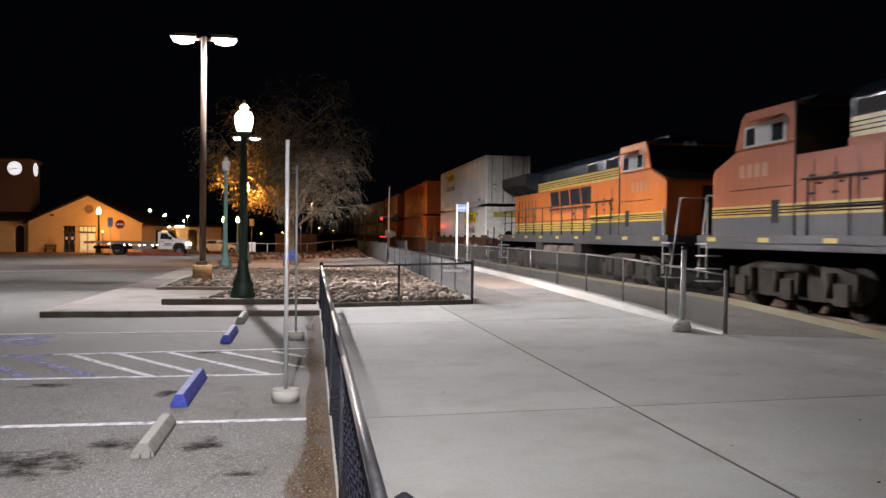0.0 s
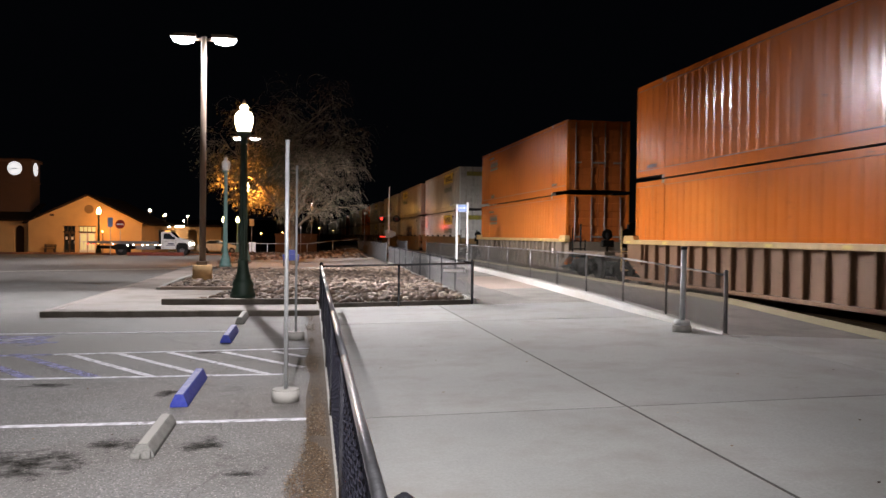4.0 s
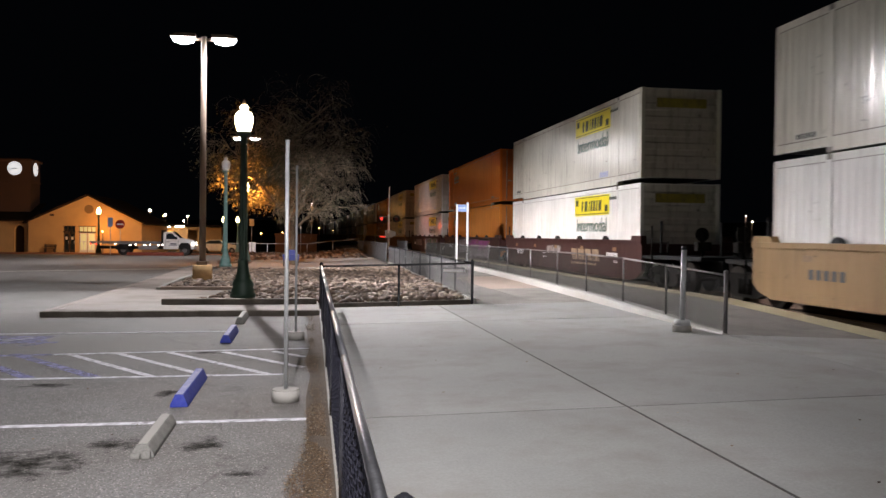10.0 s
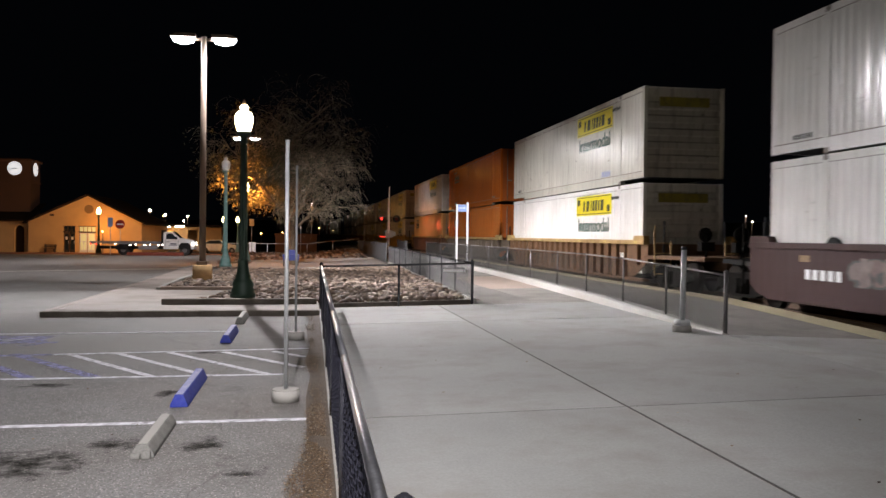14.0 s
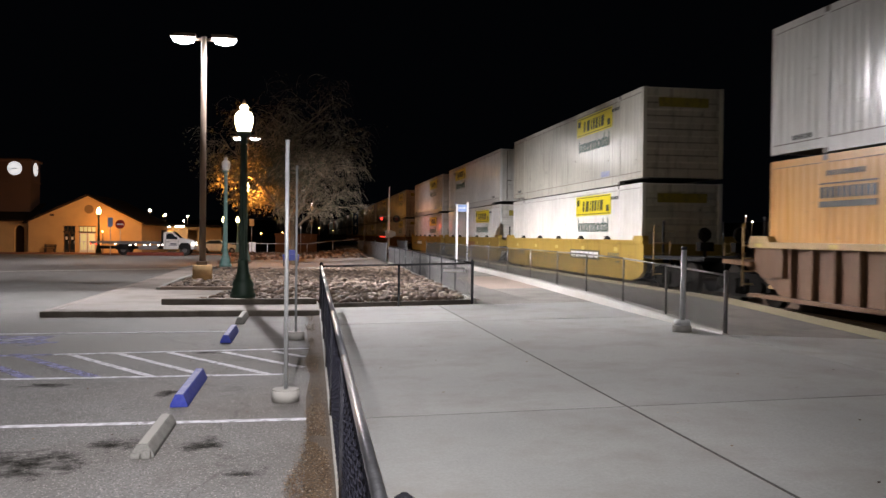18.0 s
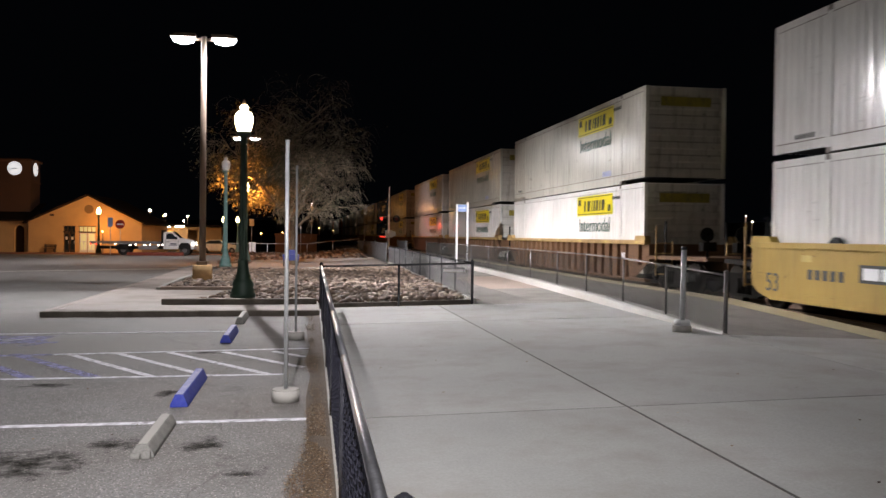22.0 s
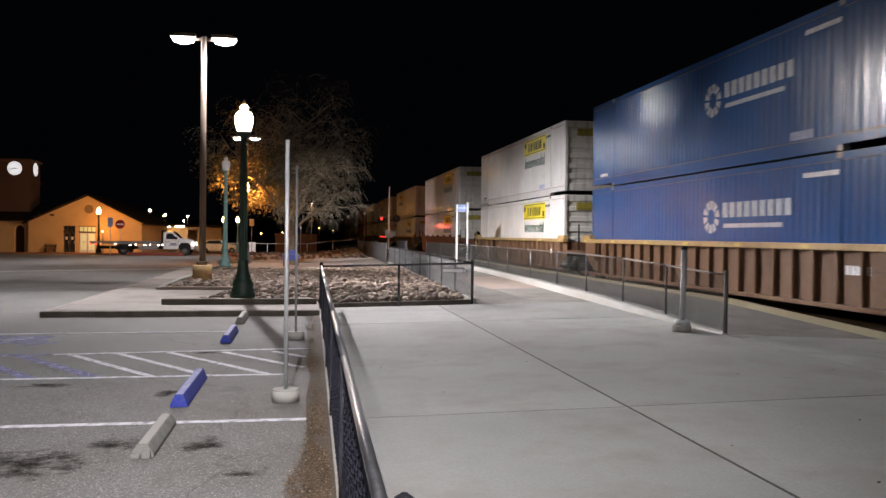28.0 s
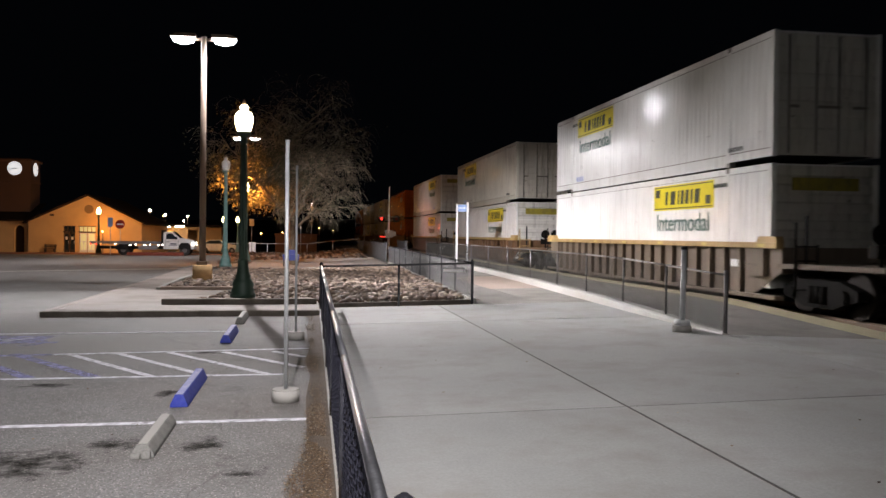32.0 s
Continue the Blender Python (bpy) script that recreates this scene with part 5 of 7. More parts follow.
# ---------------------------------------------------------------- car park
def build_car_park():
    bm = bmesh.new()
    between(bm, lambda y: 0.03 - 0.1 * clamp((5 - y) / 2) + 0.03 * math.sin(y * 2.1) + 0.025 * math.sin(y * 5.3) + 0.02 * math.sin(y * 13.1), lambda y: 0.2 + 0.008 * y, -3, 18.4, 0.012, 3)
    solid("ground_soil_strip", bm, SOIL, "strip of dry soil and dead leaves along the fence", "soil", kind="structure")
    bm = bmesh.new()
    ribbon(bm, [(0.19 + 0.0082 * y, y) for y in np.arange(-3, 18.4, 0.8)], 0.06, -0.02, 0.035)
    solid("trim_fence_footing", bm, CONCRETE_PALE, "rough pale concrete footing under the fence", "footing", kind="structure")
    rng = random.Random(5)
    bm = bmesh.new()
    for k in range(30000):
        y = rng.uniform(2.0, 18.2) if k < 15000 else rng.uniform(3.2, 8.0)
        edge = 0.04 - 0.16 * clamp((6.6 - y) / 1.4) - 0.3 * clamp((5.2 - y) / 1.6) + 0.05 * noise.noise(Vector((0, y * 2.2, 1.7)))
        x = edge + (0.19 - edge) * rng.random() ** 0.75 - abs(rng.gauss(0, 0.025))
        if noise.noise(Vector((x * 4, y * 1.4, 3.3))) < (-0.12 if y > 6.5 else -0.42):
            continue
        a, r, h = rng.uniform(0, 6.28), rng.uniform(0.004, 0.011), rng.uniform(0.01, 0.03)
        d, e = Vector((math.cos(a), math.sin(a), rng.uniform(-0.3, 0.3))) * r, Vector((-math.sin(a), math.cos(a), rng.uniform(-0.4, 0.4))) * r * 0.6
        c = Vector((x, y, h))
        bm.faces.new([bm.verts.new(c + v) for v in (-d, e, d, -e)])
    m, t, b = tree_of("dead_leaf_litter")
    isl = t.nodes.new("ShaderNodeNewGeometry").outputs["Random Per Island"]
    t.links.new(ramp(t, isl, [(0, (0.03, 0.018, 0.01)), (0.65, (0.14, 0.085, 0.046)), (0.93, (0.22, 0.155, 0.09)), (1, (0.45, 0.4, 0.33))]), b.inputs["Base Color"])
    b.inputs["Roughness"].default_value = 0.9
    solid("leaf_litter", bm, m, "brown dead leaves strewn along the fence foot", "leaves", kind="stuff")
    bm = bmesh.new()
    for k in range(160):
        x, y = rng.uniform(0.06, 0.19), rng.uniform(3.2, 4.7)
        a, h = rng.uniform(0, 6.28), rng.uniform(0.05, 0.11)
        d = Vector((math.cos(a), math.sin(a), 0)) * 0.006
        p = Vector((x, y, 0.01))
        bm.faces.new([bm.verts.new(v) for v in (p - d, p + d, p + Vector((rng.uniform(-0.03, 0.03), rng.uniform(-0.03, 0.03), h)))])
    solid("weeds", bm, surface("weed_green", (0.08, 0.13, 0.03), 0.8, bump=0), "small tuft of green weeds at the fence", "weeds", kind="stuff")

    # painted lines
    def line(name, mat, a, b, w, label):
        d = (Vector(b) - Vector(a)).normalized()
        n = Vector((-d.y, d.x)) * w / 2
        bm = bmesh.new()
        prism(bm, [tuple(Vector(a) + n), tuple(Vector(a) - n), tuple(Vector(b) - n), tuple(Vector(b) + n)], "z", 0.001, 0.005)
        solid(name, bm, mat, label, "road marking", "lines of the parking bays", "structure")
    for a, b in (((-9.0, 7.32), (0.05, 7.42)), ((-3.25, 9.76), (-0.2, 9.82)), ((-3.2, 11.67), (0.09, 12.02)), ((-5.2, 14.02), (-1.2, 14.21)), ((-9.0, 4.56), (-1.2, 4.64))):
        line("marking_bay_line", LINE_WHITE, a, b, 0.085, "worn white parking bay line on asphalt")
    for a, b in (((-6.5, 9.6), (-3.27, 9.75)), ((-6.5, 11.4), (-3.22, 11.66))):
        line("marking_bay_line", LINE_BLUE, a, b, 0.12, "faded blue parking bay line on asphalt")
    for k, (xa, xb) in enumerate(((-0.4, 0.0), (-1.07, 0.0), (-1.77, -0.38), (-2.44, -1.08), (-3.06, -1.68), (-3.7, -2.27), (-4.35, -2.95), (-5.0, -3.6))):
        yb = (11.2, 10.3)[k] if k < 2 else 9.82
        line("marking_hatch_line", LINE_WHITE if k < 5 else LINE_BLUE, (xa, 11.74), (xb, yb), 0.095 if k < 5 else 0.14, "worn diagonal hatch line of an access aisle")
    bm = bmesh.new()
    prism(bm, [(-5.4, 12.85), (-3.9, 12.9), (-3.7, 13.75), (-5.3, 13.8)], "z", 0.0005, 0.0009)
    solid("marking_bay_field", bm, LINE_BLUE, "rubbed blue field of a bay symbol on asphalt", "road marking", kind="structure")
    for a, b in (((-4.9, 13.3), (-4.2, 13.34)), ((-4.3, 13.15), (-4.0, 13.5))):
        line("marking_bay_bar", LINE_WHITE, a, b, 0.09, "worn white bar of a bay symbol on asphalt")
    bm = bmesh.new()          # faint wheelchair ground sign, as a plain ring and bars
    for i in range(20):
        a, b2 = radians(i * 15 - 60), radians(i * 15 - 45)
        prism(bm, [(-4.15 + 0.5 * math.cos(a), 12.95 + 0.5 * math.sin(a)), (-4.15 + 0.5 * math.cos(b2), 12.95 + 0.5 * math.sin(b2)),
                   (-4.15 + 0.42 * math.cos(b2), 12.95 + 0.42 * math.sin(b2)), (-4.15 + 0.42 * math.cos(a), 12.95 + 0.42 * math.sin(a))], "z", 0.001, 0.005)
    prism(bm, [(-4.3, 12.9), (-3.5, 12.9), (-3.5, 13.0), (-4.3, 13.0)], "z", 0.001, 0.0052)
    solid("marking_bay_symbol", bm, LINE_BLUE, "faded blue and white bay symbol on asphalt", "road marking", kind="structure")
    # tar stains
    m, t, b = tree_of("tar_stain")
    b.inputs["Base Color"].default_value = (0.022, 0.019, 0.015, 1)
    b.inputs["Roughness"].default_value = 0.95
    b.inputs["Specular IOR Level"].default_value = 0.05
    co = t.nodes.new("ShaderNodeTexCoord").outputs["Object"]
    nz = node(t, "ShaderNodeTexNoise", Scale=5.0, Detail=7.0, Roughness=0.72)
    t.links.new(co, nz.inputs["Vector"])
    gen = t.nodes.new("ShaderNodeVectorMath")
    gen.operation = "DISTANCE"
    gen.inputs[1].default_value = (0.5, 0.5, 0.5)
    flat = t.nodes.new("ShaderNodeVectorMath")
    flat.operation = "MULTIPLY_ADD"
    flat.inputs[1].default_value, flat.inputs[2].default_value = (1, 1, 0), (0, 0, 0.5)
    t.links.new(t.nodes.new("ShaderNodeTexCoord").outputs["Generated"], flat.inputs[0])
    t.links.new(flat.outputs[0], gen.inputs[0])
    fade = ramp(t, gen.outputs["Value"], [(0.0, (0.3,) * 3), (0.5, (0, 0, 0))])
    t.links.new(ramp(t, mix(t, 1.0, nz.outputs[0], fade, "ADD"), [(0.6, (0, 0, 0)), (0.84, (0.48,) * 3)]), b.inputs["Alpha"])
    for x0, x1, y0, y1 in ((-2.5, -1.2, 5.65, 6.75), (-3.4, -2.1, 5.9, 7.0), (-1.7, -1.15, 6.4, 6.95), (-1.05, -0.45, 6.3, 6.9), (-3.0, -2.3, 9.1, 9.6), (-1.6, -1.1, 8.5, 9.0), (-0.55, -0.15, 5.6, 6.0), (-1.6, -1.0, 11.5, 11.85)):
        bm = bmesh.new()
        prism(bm, [((x0 + x1) / 2 + (x1 - x0) / 2 * math.cos(a * 0.5236), (y0 + y1) / 2 + (y1 - y0) / 2 * math.sin(a * 0.5236)) for a in range(12)], "z", 0.001, 0.003)
        solid("stain_oil", bm, m, "dark oil stain on the asphalt", "stain", kind="structure")

    # wheel stops
    def wheel_stop(y0, mat, label, L=1.83, h=0.118):
        root = thing("wheel_stop", pose(-1.125, y0, 0), label, "wheel stop", "wheel stops of the parking bays")
        bm = bmesh.new()
        prism(bm, [(-0.082, 0.0), (0.082, 0.0), (0.078, 0.03), (0.038, h), (-0.038, h), (-0.078, 0.03)], "y", 0, L)
        block = part("block", bm, mat, root, bevel=0.009)
        bm = bmesh.new()
        prism(bm, [(-0.03, 0.03), (0.03, 0.03), (0.034, L - 0.06), (0.0, L - 0.02), (-0.032, L - 0.05)], "z", h - 0.002, h + 0.002)
        part("worn_top", bm, STOP_WORN if mat is STOP_BLUE else CONCRETE_PALE, block, "rubbed paler top")
        if mat is STOP_GREY:
            for a, b, z in ((-0.075, -0.01, 0.04), (0.0, 0.06, 0.06)):
                bm = bmesh.new()
                box(bm, a, b, -0.035, 0.012, 0.0, z)
                part("broken_piece", bm, mat, block, bevel=0.01)
    wheel_stop(6.26, STOP_GREY, "grey concrete wheel stop chipped at one end", 1.08, 0.096)
    wheel_stop(8.04, STOP_BLUE, "blue-painted concrete wheel stop on asphalt", 1.56)
    wheel_stop(12.7, STOP_BLUE, "blue-painted concrete wheel stop near the hatched aisle", 1.45)
    wheel_stop(15.35, STOP_GREY, "grey concrete wheel stop against the island kerb", 1.35)

    # posts in round concrete feet
    for x, y, h, r, lab in ((-0.17, 8.26, 2.48, 0.02, "galvanised steel post in a round concrete foot"), (-0.125, 13.1, 2.62, 0.018, "thin galvanised post in a round concrete foot")):
        root = thing("sign_post", pose(x, y, 0), lab, "post", "posts along the parking bays")
        bm = bmesh.new()
        rod(bm, (0, 0, 0), (0, 0, 0.108), 0.13, n=28)
        rod(bm, (0, 0, 0.108), (0, 0, 0.118), 0.13, 0.122, n=28)
        part("concrete_foot", bm, CONCRETE_PALE, root)
        bm = bmesh.new()
        rod(bm, (0, 0, 0.1), (0, 0, h), r, n=12)
        part("tube", bm, GALV, root)
        bm = bmesh.new()
        rod(bm, (0, 0, h), (0, 0, h + 0.015), r + 0.005, n=12)
        part("cap", bm, GALV, root)


build_car_park()


# ---------------------------------------------------------------- islands, rock beds, kerbs
def build_beds():
    bm = bmesh.new()         # island paving left of the bed
    prism(bm, [(-4.72, 17.0), (0.3, 17.0), (0.3, 19.3), (-1.7, 19.3), (-1.9, 23.3), (-3.9, 23.4), (-4.0, 29.0), (-3.95, 40.0), (-5.3, 42.0), (-4.9, 28.0)], "z", -0.3, 0.09)
    solid("pavement_island", bm, CONCRETE_PINK, "pale concrete paving of a raised island", "pavement", kind="structure")
    def kerb(name, pts, w, h0, h1, label, mat=CONCRETE_PALE):
        bm = bmesh.new()
        ribbon(bm, pts, w, h0, h1)
        solid(name, bm, mat, label, "kerb", kind="structure", bevel=0.012)
    kerb("kerb_island", [(-4.85, 16.85), (0.28, 16.95)], 0.2, -0.05, 0.105, "worn dark brown concrete kerb before the island", CONCRETE_DARK)
    kerb("kerb_step", [(-2.95, 18.55), (0.26, 18.6)], 0.2, -0.05, 0.21, "second dark brown concrete kerb at the rock bed", CONCRETE_DARK)
    kerb("kerb_island_side", [(-4.82, 16.95), (-4.9, 28.0), (-5.3, 41.0)], 0.14, -0.05, 0.095, "concrete kerb of the island along the driveway", CONCRETE_PINK)
    kerb("kerb_bed", [(-3.75, 23.4), (-1.85, 23.35)], 0.16, -0.05, 0.17, "low brownish concrete kerb of the rock bed", CONCRETE_RED)
    kerb("kerb_bed_side", [(-3.8, 23.4), (-3.95, 29.5), (-3.7, 39.5)], 0.14, -0.05, 0.15, "concrete edging at the side of the rock bed")
    kerb("kerb_bed_front", [(0.34, 18.75), (2.0, 18.8), (3.78, 18.98)], 0.12, -0.05, 0.09, "dark brown concrete edge of the rock bed", CONCRETE_DARK)
    kerb("kerb_bed_right", [(3.78, 18.9), (4.0, 28.0), (4.3, 44.0)], 0.12, -0.05, 0.12, "pale concrete edge of the rock bed")
    kerb("kerb_bed_back", [(-3.7, 39.6), (3.9, 38.9)], 0.14, -0.05, 0.08, "concrete edge behind the rock bed")
    bm = bmesh.new()
    sheet(bm, -3.9, 4.2, 39.4, 53.5, 0.05, 1.5)
    solid("pavement_path", bm, CONCRETE_PINK, "pale concrete footpath between two rock beds", "pavement", kind="structure")
    bm = bmesh.new()
    for k in range(8):
        a, b = Vector((-19.0 + k * 1.8, 32.35 + k * 1.3)), Vector((-17.22 + k * 1.8, 33.63 + k * 1.3))
        n = Vector((-(b - a).y, (b - a).x)).normalized() * 0.45
        v = [bm.verts.new((p.x, p.y, gz(p.x, p.y) + 0.012)) for p in (a + n, a - n, b - n, b + n)]
        bm.faces.new(v)
    solid("pavement_gutter", bm, CONCRETE_PALE, "pale concrete gutter strip across the driveway", "gutter", kind="structure")
    kerb("kerb_red", [(-15.2, 77.3), (-10.5, 77.3)], 0.5, -0.05, 0.28, "long red-painted kerb beside the driveway", surface("red_painted_concrete", (0.22, 0.05, 0.03), 0.8, var=0.3, bump=0.3))
    kerb("kerb_far_bed", [(-4.6, 53.5), (4.2, 52.5)], 0.14, -0.05, 0.12, "concrete edge of the far rock bed")
    kerb("kerb_far_bed_side", [(-4.6, 53.5), (-5.6, 72.0)], 0.14, -0.05, 0.12, "concrete edge at the side of the far rock bed")
    bm = bmesh.new()
    sheet(bm, -3.85, 4.05, 19.3, 39.5, 0.03, 1.2)
    solid("ground_rock_bed", bm, SOIL, "dark soil under the river stones", "soil", kind="structure")
    bm = bmesh.new()
    sheet(bm, -5.2, 4.4, 53.0, 73.0, 0.05, 1.5)
    solid("ground_far_bed", bm, SOIL, "dark soil under the far river stones", "soil", kind="structure")
    # stones
    rng = random.Random(11)
    shapes = []
    for k in range(7):
        bm = bmesh.new()
        bmesh.ops.create_icosphere(bm, subdivisions=1, radius=1.0)
        sx, sy, sz = rng.uniform(0.85, 1.35), rng.uniform(0.6, 0.95), rng.uniform(0.32, 0.52)
        for v in bm.verts:
            n = 1 + 0.4 * noise.noise(v.co * 1.5 + Vector((k * 7.1, 0, 0)))
            v.co = Vector((v.co.x * sx * n, v.co.y * sy * n, v.co.z * sz * n))
        for f in bm.faces:
            f.smooth = True
        shapes.append(mesh_of(bm, "stone", STONE))
    arr = []
    for me in shapes:
        arr.append((np.array([v.co[:] for v in me.vertices]), np.array([p.vertices[:] for p in me.polygons])))

    def inside(x, y):
        if y < 40:
            if y < 23.5:
                lim = -2.4 + (y - 19.4) * 0.2
                return max(lim, -2.4) < x < 3.66 + 0.025 * (y - 18.8)
            return -3.75 < x < 3.66 + 0.025 * (y - 18.8)
        return -4.5 - 0.055 * (y - 53.5) < x < 4.0
    bed = thing("rock_bed", pose(0, 0, 0), "bed of rounded tan and grey river stones", "rock bed", "rock beds")
    far = thing("rock_bed", pose(0, 0, 0), "bed of rounded river stones beyond the footpath", "rock bed", "rock beds")
    lots = {0: [], 1: []}
    for which, (y0, y1, step) in enumerate(((19.42, 39.3, 0.168), (53.9, 72.5, 0.36))):
        y = y0
        while y < y1:
            x = -6.0
            while x < 4.6:
                px, py = x + rng.uniform(-0.09, 0.09), y + rng.uniform(-0.09, 0.09)
                if inside(px, py) and (px + 1.36) ** 2 + (py - 19.5) ** 2 > 0.16 and (px + 3.3) ** 2 + (py - 28.1) ** 2 > 0.2 and rng.random() < 0.96:
                    lots[which].append((px, py, rng.uniform(0.06, 0.155) * (1 if which == 0 else 1.6)))
                x += step * 1.05
            y += step * 0.92
    def turn():
        return Euler((rng.uniform(-0.5, 0.5), rng.uniform(-0.5, 0.5), rng.uniform(0, 6.28)))
    lots[0].sort(key=lambda s: s[1])
    near = [s for s in lots[0] if s[1] < 26][::4][:290]
    for x, y, r in near:
        o = new("stone", shapes[rng.randrange(7)])
        o.parent = bed
        o.matrix_basis = Matrix.LocRotScale((x, y, gz(x, y) + 0.05 + r * 0.35), turn(), (r, r, r))
    picked = set(near)
    for which, root in ((0, bed), (1, far)):
        vs, fs, n = [], [], 0
        for x, y, r in lots[which]:
            if (x, y, r) in picked:
                continue
            v, f = arr[rng.randrange(7)]
            m = np.array(turn().to_matrix()) * r
            mound = 0.25 * clamp((y - 54) / 6) * clamp((73 - y) / 4) if which else 0.0
            vs.append(v @ m.T + np.array([x, y, gz(x, y) + 0.05 + r * 0.35 + mound]))
            fs.append(f + n)
            n += len(v)
        me = bpy.data.meshes.new("stones")
        me.from_pydata(np.concatenate(vs).tolist(), [], np.concatenate(fs).tolist())
        me.materials.append(STONE_LOOSE)
        me.polygons.foreach_set("use_smooth", [True] * len(me.polygons))
        o = new("stones", me)
        o.parent = root
        tagged(o, kind="stuff")


m_, t_, b_ = tree_of("river_stones_mixed")
isl_ = t_.nodes.new("ShaderNodeNewGeometry").outputs["Random Per Island"]
nz_ = node(t_, "ShaderNodeTexNoise", Scale=9.0, Detail=5.0)
t_.links.new(t_.nodes.new("ShaderNodeTexCoord").outputs["Object"], nz_.inputs["Vector"])
t_.links.new(mix(t_, 0.3, ramp(t_, isl_, [(0, (0.036, 0.025, 0.019)), (0.35, (0.12, 0.077, 0.055)), (0.7, (0.22, 0.152, 0.112)), (1, (0.44, 0.35, 0.285))]),
                 ramp(t_, nz_.outputs[0], [(0.3, (0.1, 0.075, 0.057)), (0.7, (0.23, 0.18, 0.14))])), b_.inputs["Base Color"])
b_.inputs["Roughness"].default_value = 0.8
STONE_LOOSE = m_
build_beds()


# ---------------------------------------------------------------- fences
def chain_link(bm, a, b, za, zb, h, gap, r, weave=0.0):
    """Crossed slanting wires between two posts."""
    a, b = Vector((*a, za)), Vector((*b, zb))
    L = (b - a).length
    u = (b - a) / L
    up = Vector((0, 0, 1))
    side = u.cross(up) * r
    n = int((L + h) / gap)
    for k in range(n + 1):
        for flip in (0, 1):
            s0 = k * gap - h
            lo, hi = max(0.0, s0), min(L, s0 + h)
            if hi - lo < 0.02:
                continue
            h0, h1 = lo - s0, hi - s0
            if flip:
                p, q = a + u * (L - lo) + up * h0, a + u * (L - hi) + up * h1
            else:
                p, q = a + u * lo + up * h0, a + u * hi + up * h1
            o = up * r + u * r * (0.8 if flip else -0.8)
            if weave:          # the wire bends out and in at every crossing
                m = max(1, round((hi - lo) / (gap / 2)))
                last = None
                for i in range(m + 1):
                    c = p.lerp(q, i / m) + side / r * weave * (1 if (i + k + flip) % 2 else -1)
                    ring = [bm.verts.new(v) for v in (c + side, c - side, c + o)]
                    if last:
                        for s in range(3):
                            bm.faces.new((last[s], last[(s + 1) % 3], ring[(s + 1) % 3], ring[s]))
                    last = ring
                continue
            vs = [bm.verts.new(v) for v in (p + side, p - side, p + o, q + side, q - side, q + o)]
            for f in ((0, 1, 4, 3), (1, 2, 5, 4), (2, 0, 3, 5)):
                bm.faces.new([vs[i] for i in f])


def fence(name, pts, h, label, steel, wire, gap, r, post_r=0.026, end_r=0.034, rail=True, wire_r=0.0024, mesh_lift=0.04, category="fence", foot=0.0, weave=0.0, rail_mat=None):
    root = thing(name, pose(0, 0, 0), label, category, "fences of the forecourt")
    for i, (x, y) in enumerate(pts):
        bm = bmesh.new()
        z = gz(x, y) - 0.05
        end = i in (0, len(pts) - 1)
        rr = end_r if end else post_r
        rod(bm, (x, y, z), (x, y, gz(x, y) + h + (0.03 if end else -0.035)), rr, n=10)
        post = part("post", bm, steel, root)
        if end:
            bm = bmesh.new()
            zt = gz(x, y) + h + 0.03
            lathe(bm, [(rr + 0.006, zt - 0.02), (rr + 0.006, zt), (rr * 0.8, zt + 0.02), (rr * 0.3, zt + 0.032)], 12, x, y)
            part("cap", bm, steel, post)
    for (xa, ya), (xb, yb) in zip(pts, pts[1:]):
        za, zb = gz(xa, ya), gz(xb, yb)
        bm = bmesh.new()
        rod(bm, (xa, ya, za + h - 0.02), (xb, yb, zb + h - 0.02), r, n=10)
        part("top_rail", bm, rail_mat or steel, root)
        if gap:
            bm = bmesh.new()
            chain_link(bm, (xa, ya), (xb, yb), za + mesh_lift + foot, zb + mesh_lift + foot, h - 0.06 - mesh_lift - foot, gap, wire_r, weave)
            part("wire_mesh", bm, wire, root)
    return root


FENCE_TOP = surface("bright_worn_rail", (0.62, 0.62, 0.65), 0.4, metal=1.0, var=0.25, scale=10, fine=60, bump=0.1)
line0 = [(0.175 + 0.0097 * y, y) for y in (1.4, 4.7, 7.4, 10.1, 12.8, 15.5, 18.3)]
fence("chain_link_fence", line0, 0.94, "dark chain-link fence with a shiny top rail", FENCE_BLACK, FENCE_WIRE, 0.075, 0.021, wire_r=0.0038, weave=0.007, rail_mat=FENCE_TOP)
fence("gate_post", [(0.252, 2.12)], 0.888, "dark steel gate post with a domed cap", FENCE_BLACK, FENCE_WIRE, 0, 0.02, category="post")
fence("chain_link_fence", [(0.35, 18.42), (2.04, 18.56), (3.72, 18.76)], 0.93, "dark chain-link fence before the rock bed", FENCE_BLACK, FENCE_WIRE, 0.06, 0.021, wire_r=0.0017)
fence("chain_link_fence", [(3.74, 18.86), (3.82, 21.5), (3.9, 24.2), (3.97, 27.0), (4.03, 29.8), (4.1, 32.6), (4.17, 35.4), (4.24, 38.2), (4.3, 41.0), (4.37, 44.5)], 0.93,
      "grey chain-link fence along the rock bed", FENCE_BLACK, FENCE_GREY, 0.06, 0.021, wire_r=0.002)
fence("chain_link_fence", [(4.36, 46.0), (4.42, 50.5), (4.47, 55.0), (4.52, 60.0), (4.58, 65.0), (4.62, 70.0), (4.66, 75.0)], 1.05,
      "grey chain-link fence beyond the footpath", FENCE_GREY, FENCE_GREY, 0.09, 0.03, wire_r=0.004)
fence("pipe_fence", [(-6.6, 75.0), (-3.2, 75.0), (0.2, 75.0), (2.4, 75.0), (4.66, 75.2)], 1.15, "pale pipe fence behind the far rock bed", GALV, GALV, 0, 0.04, post_r=0.04)
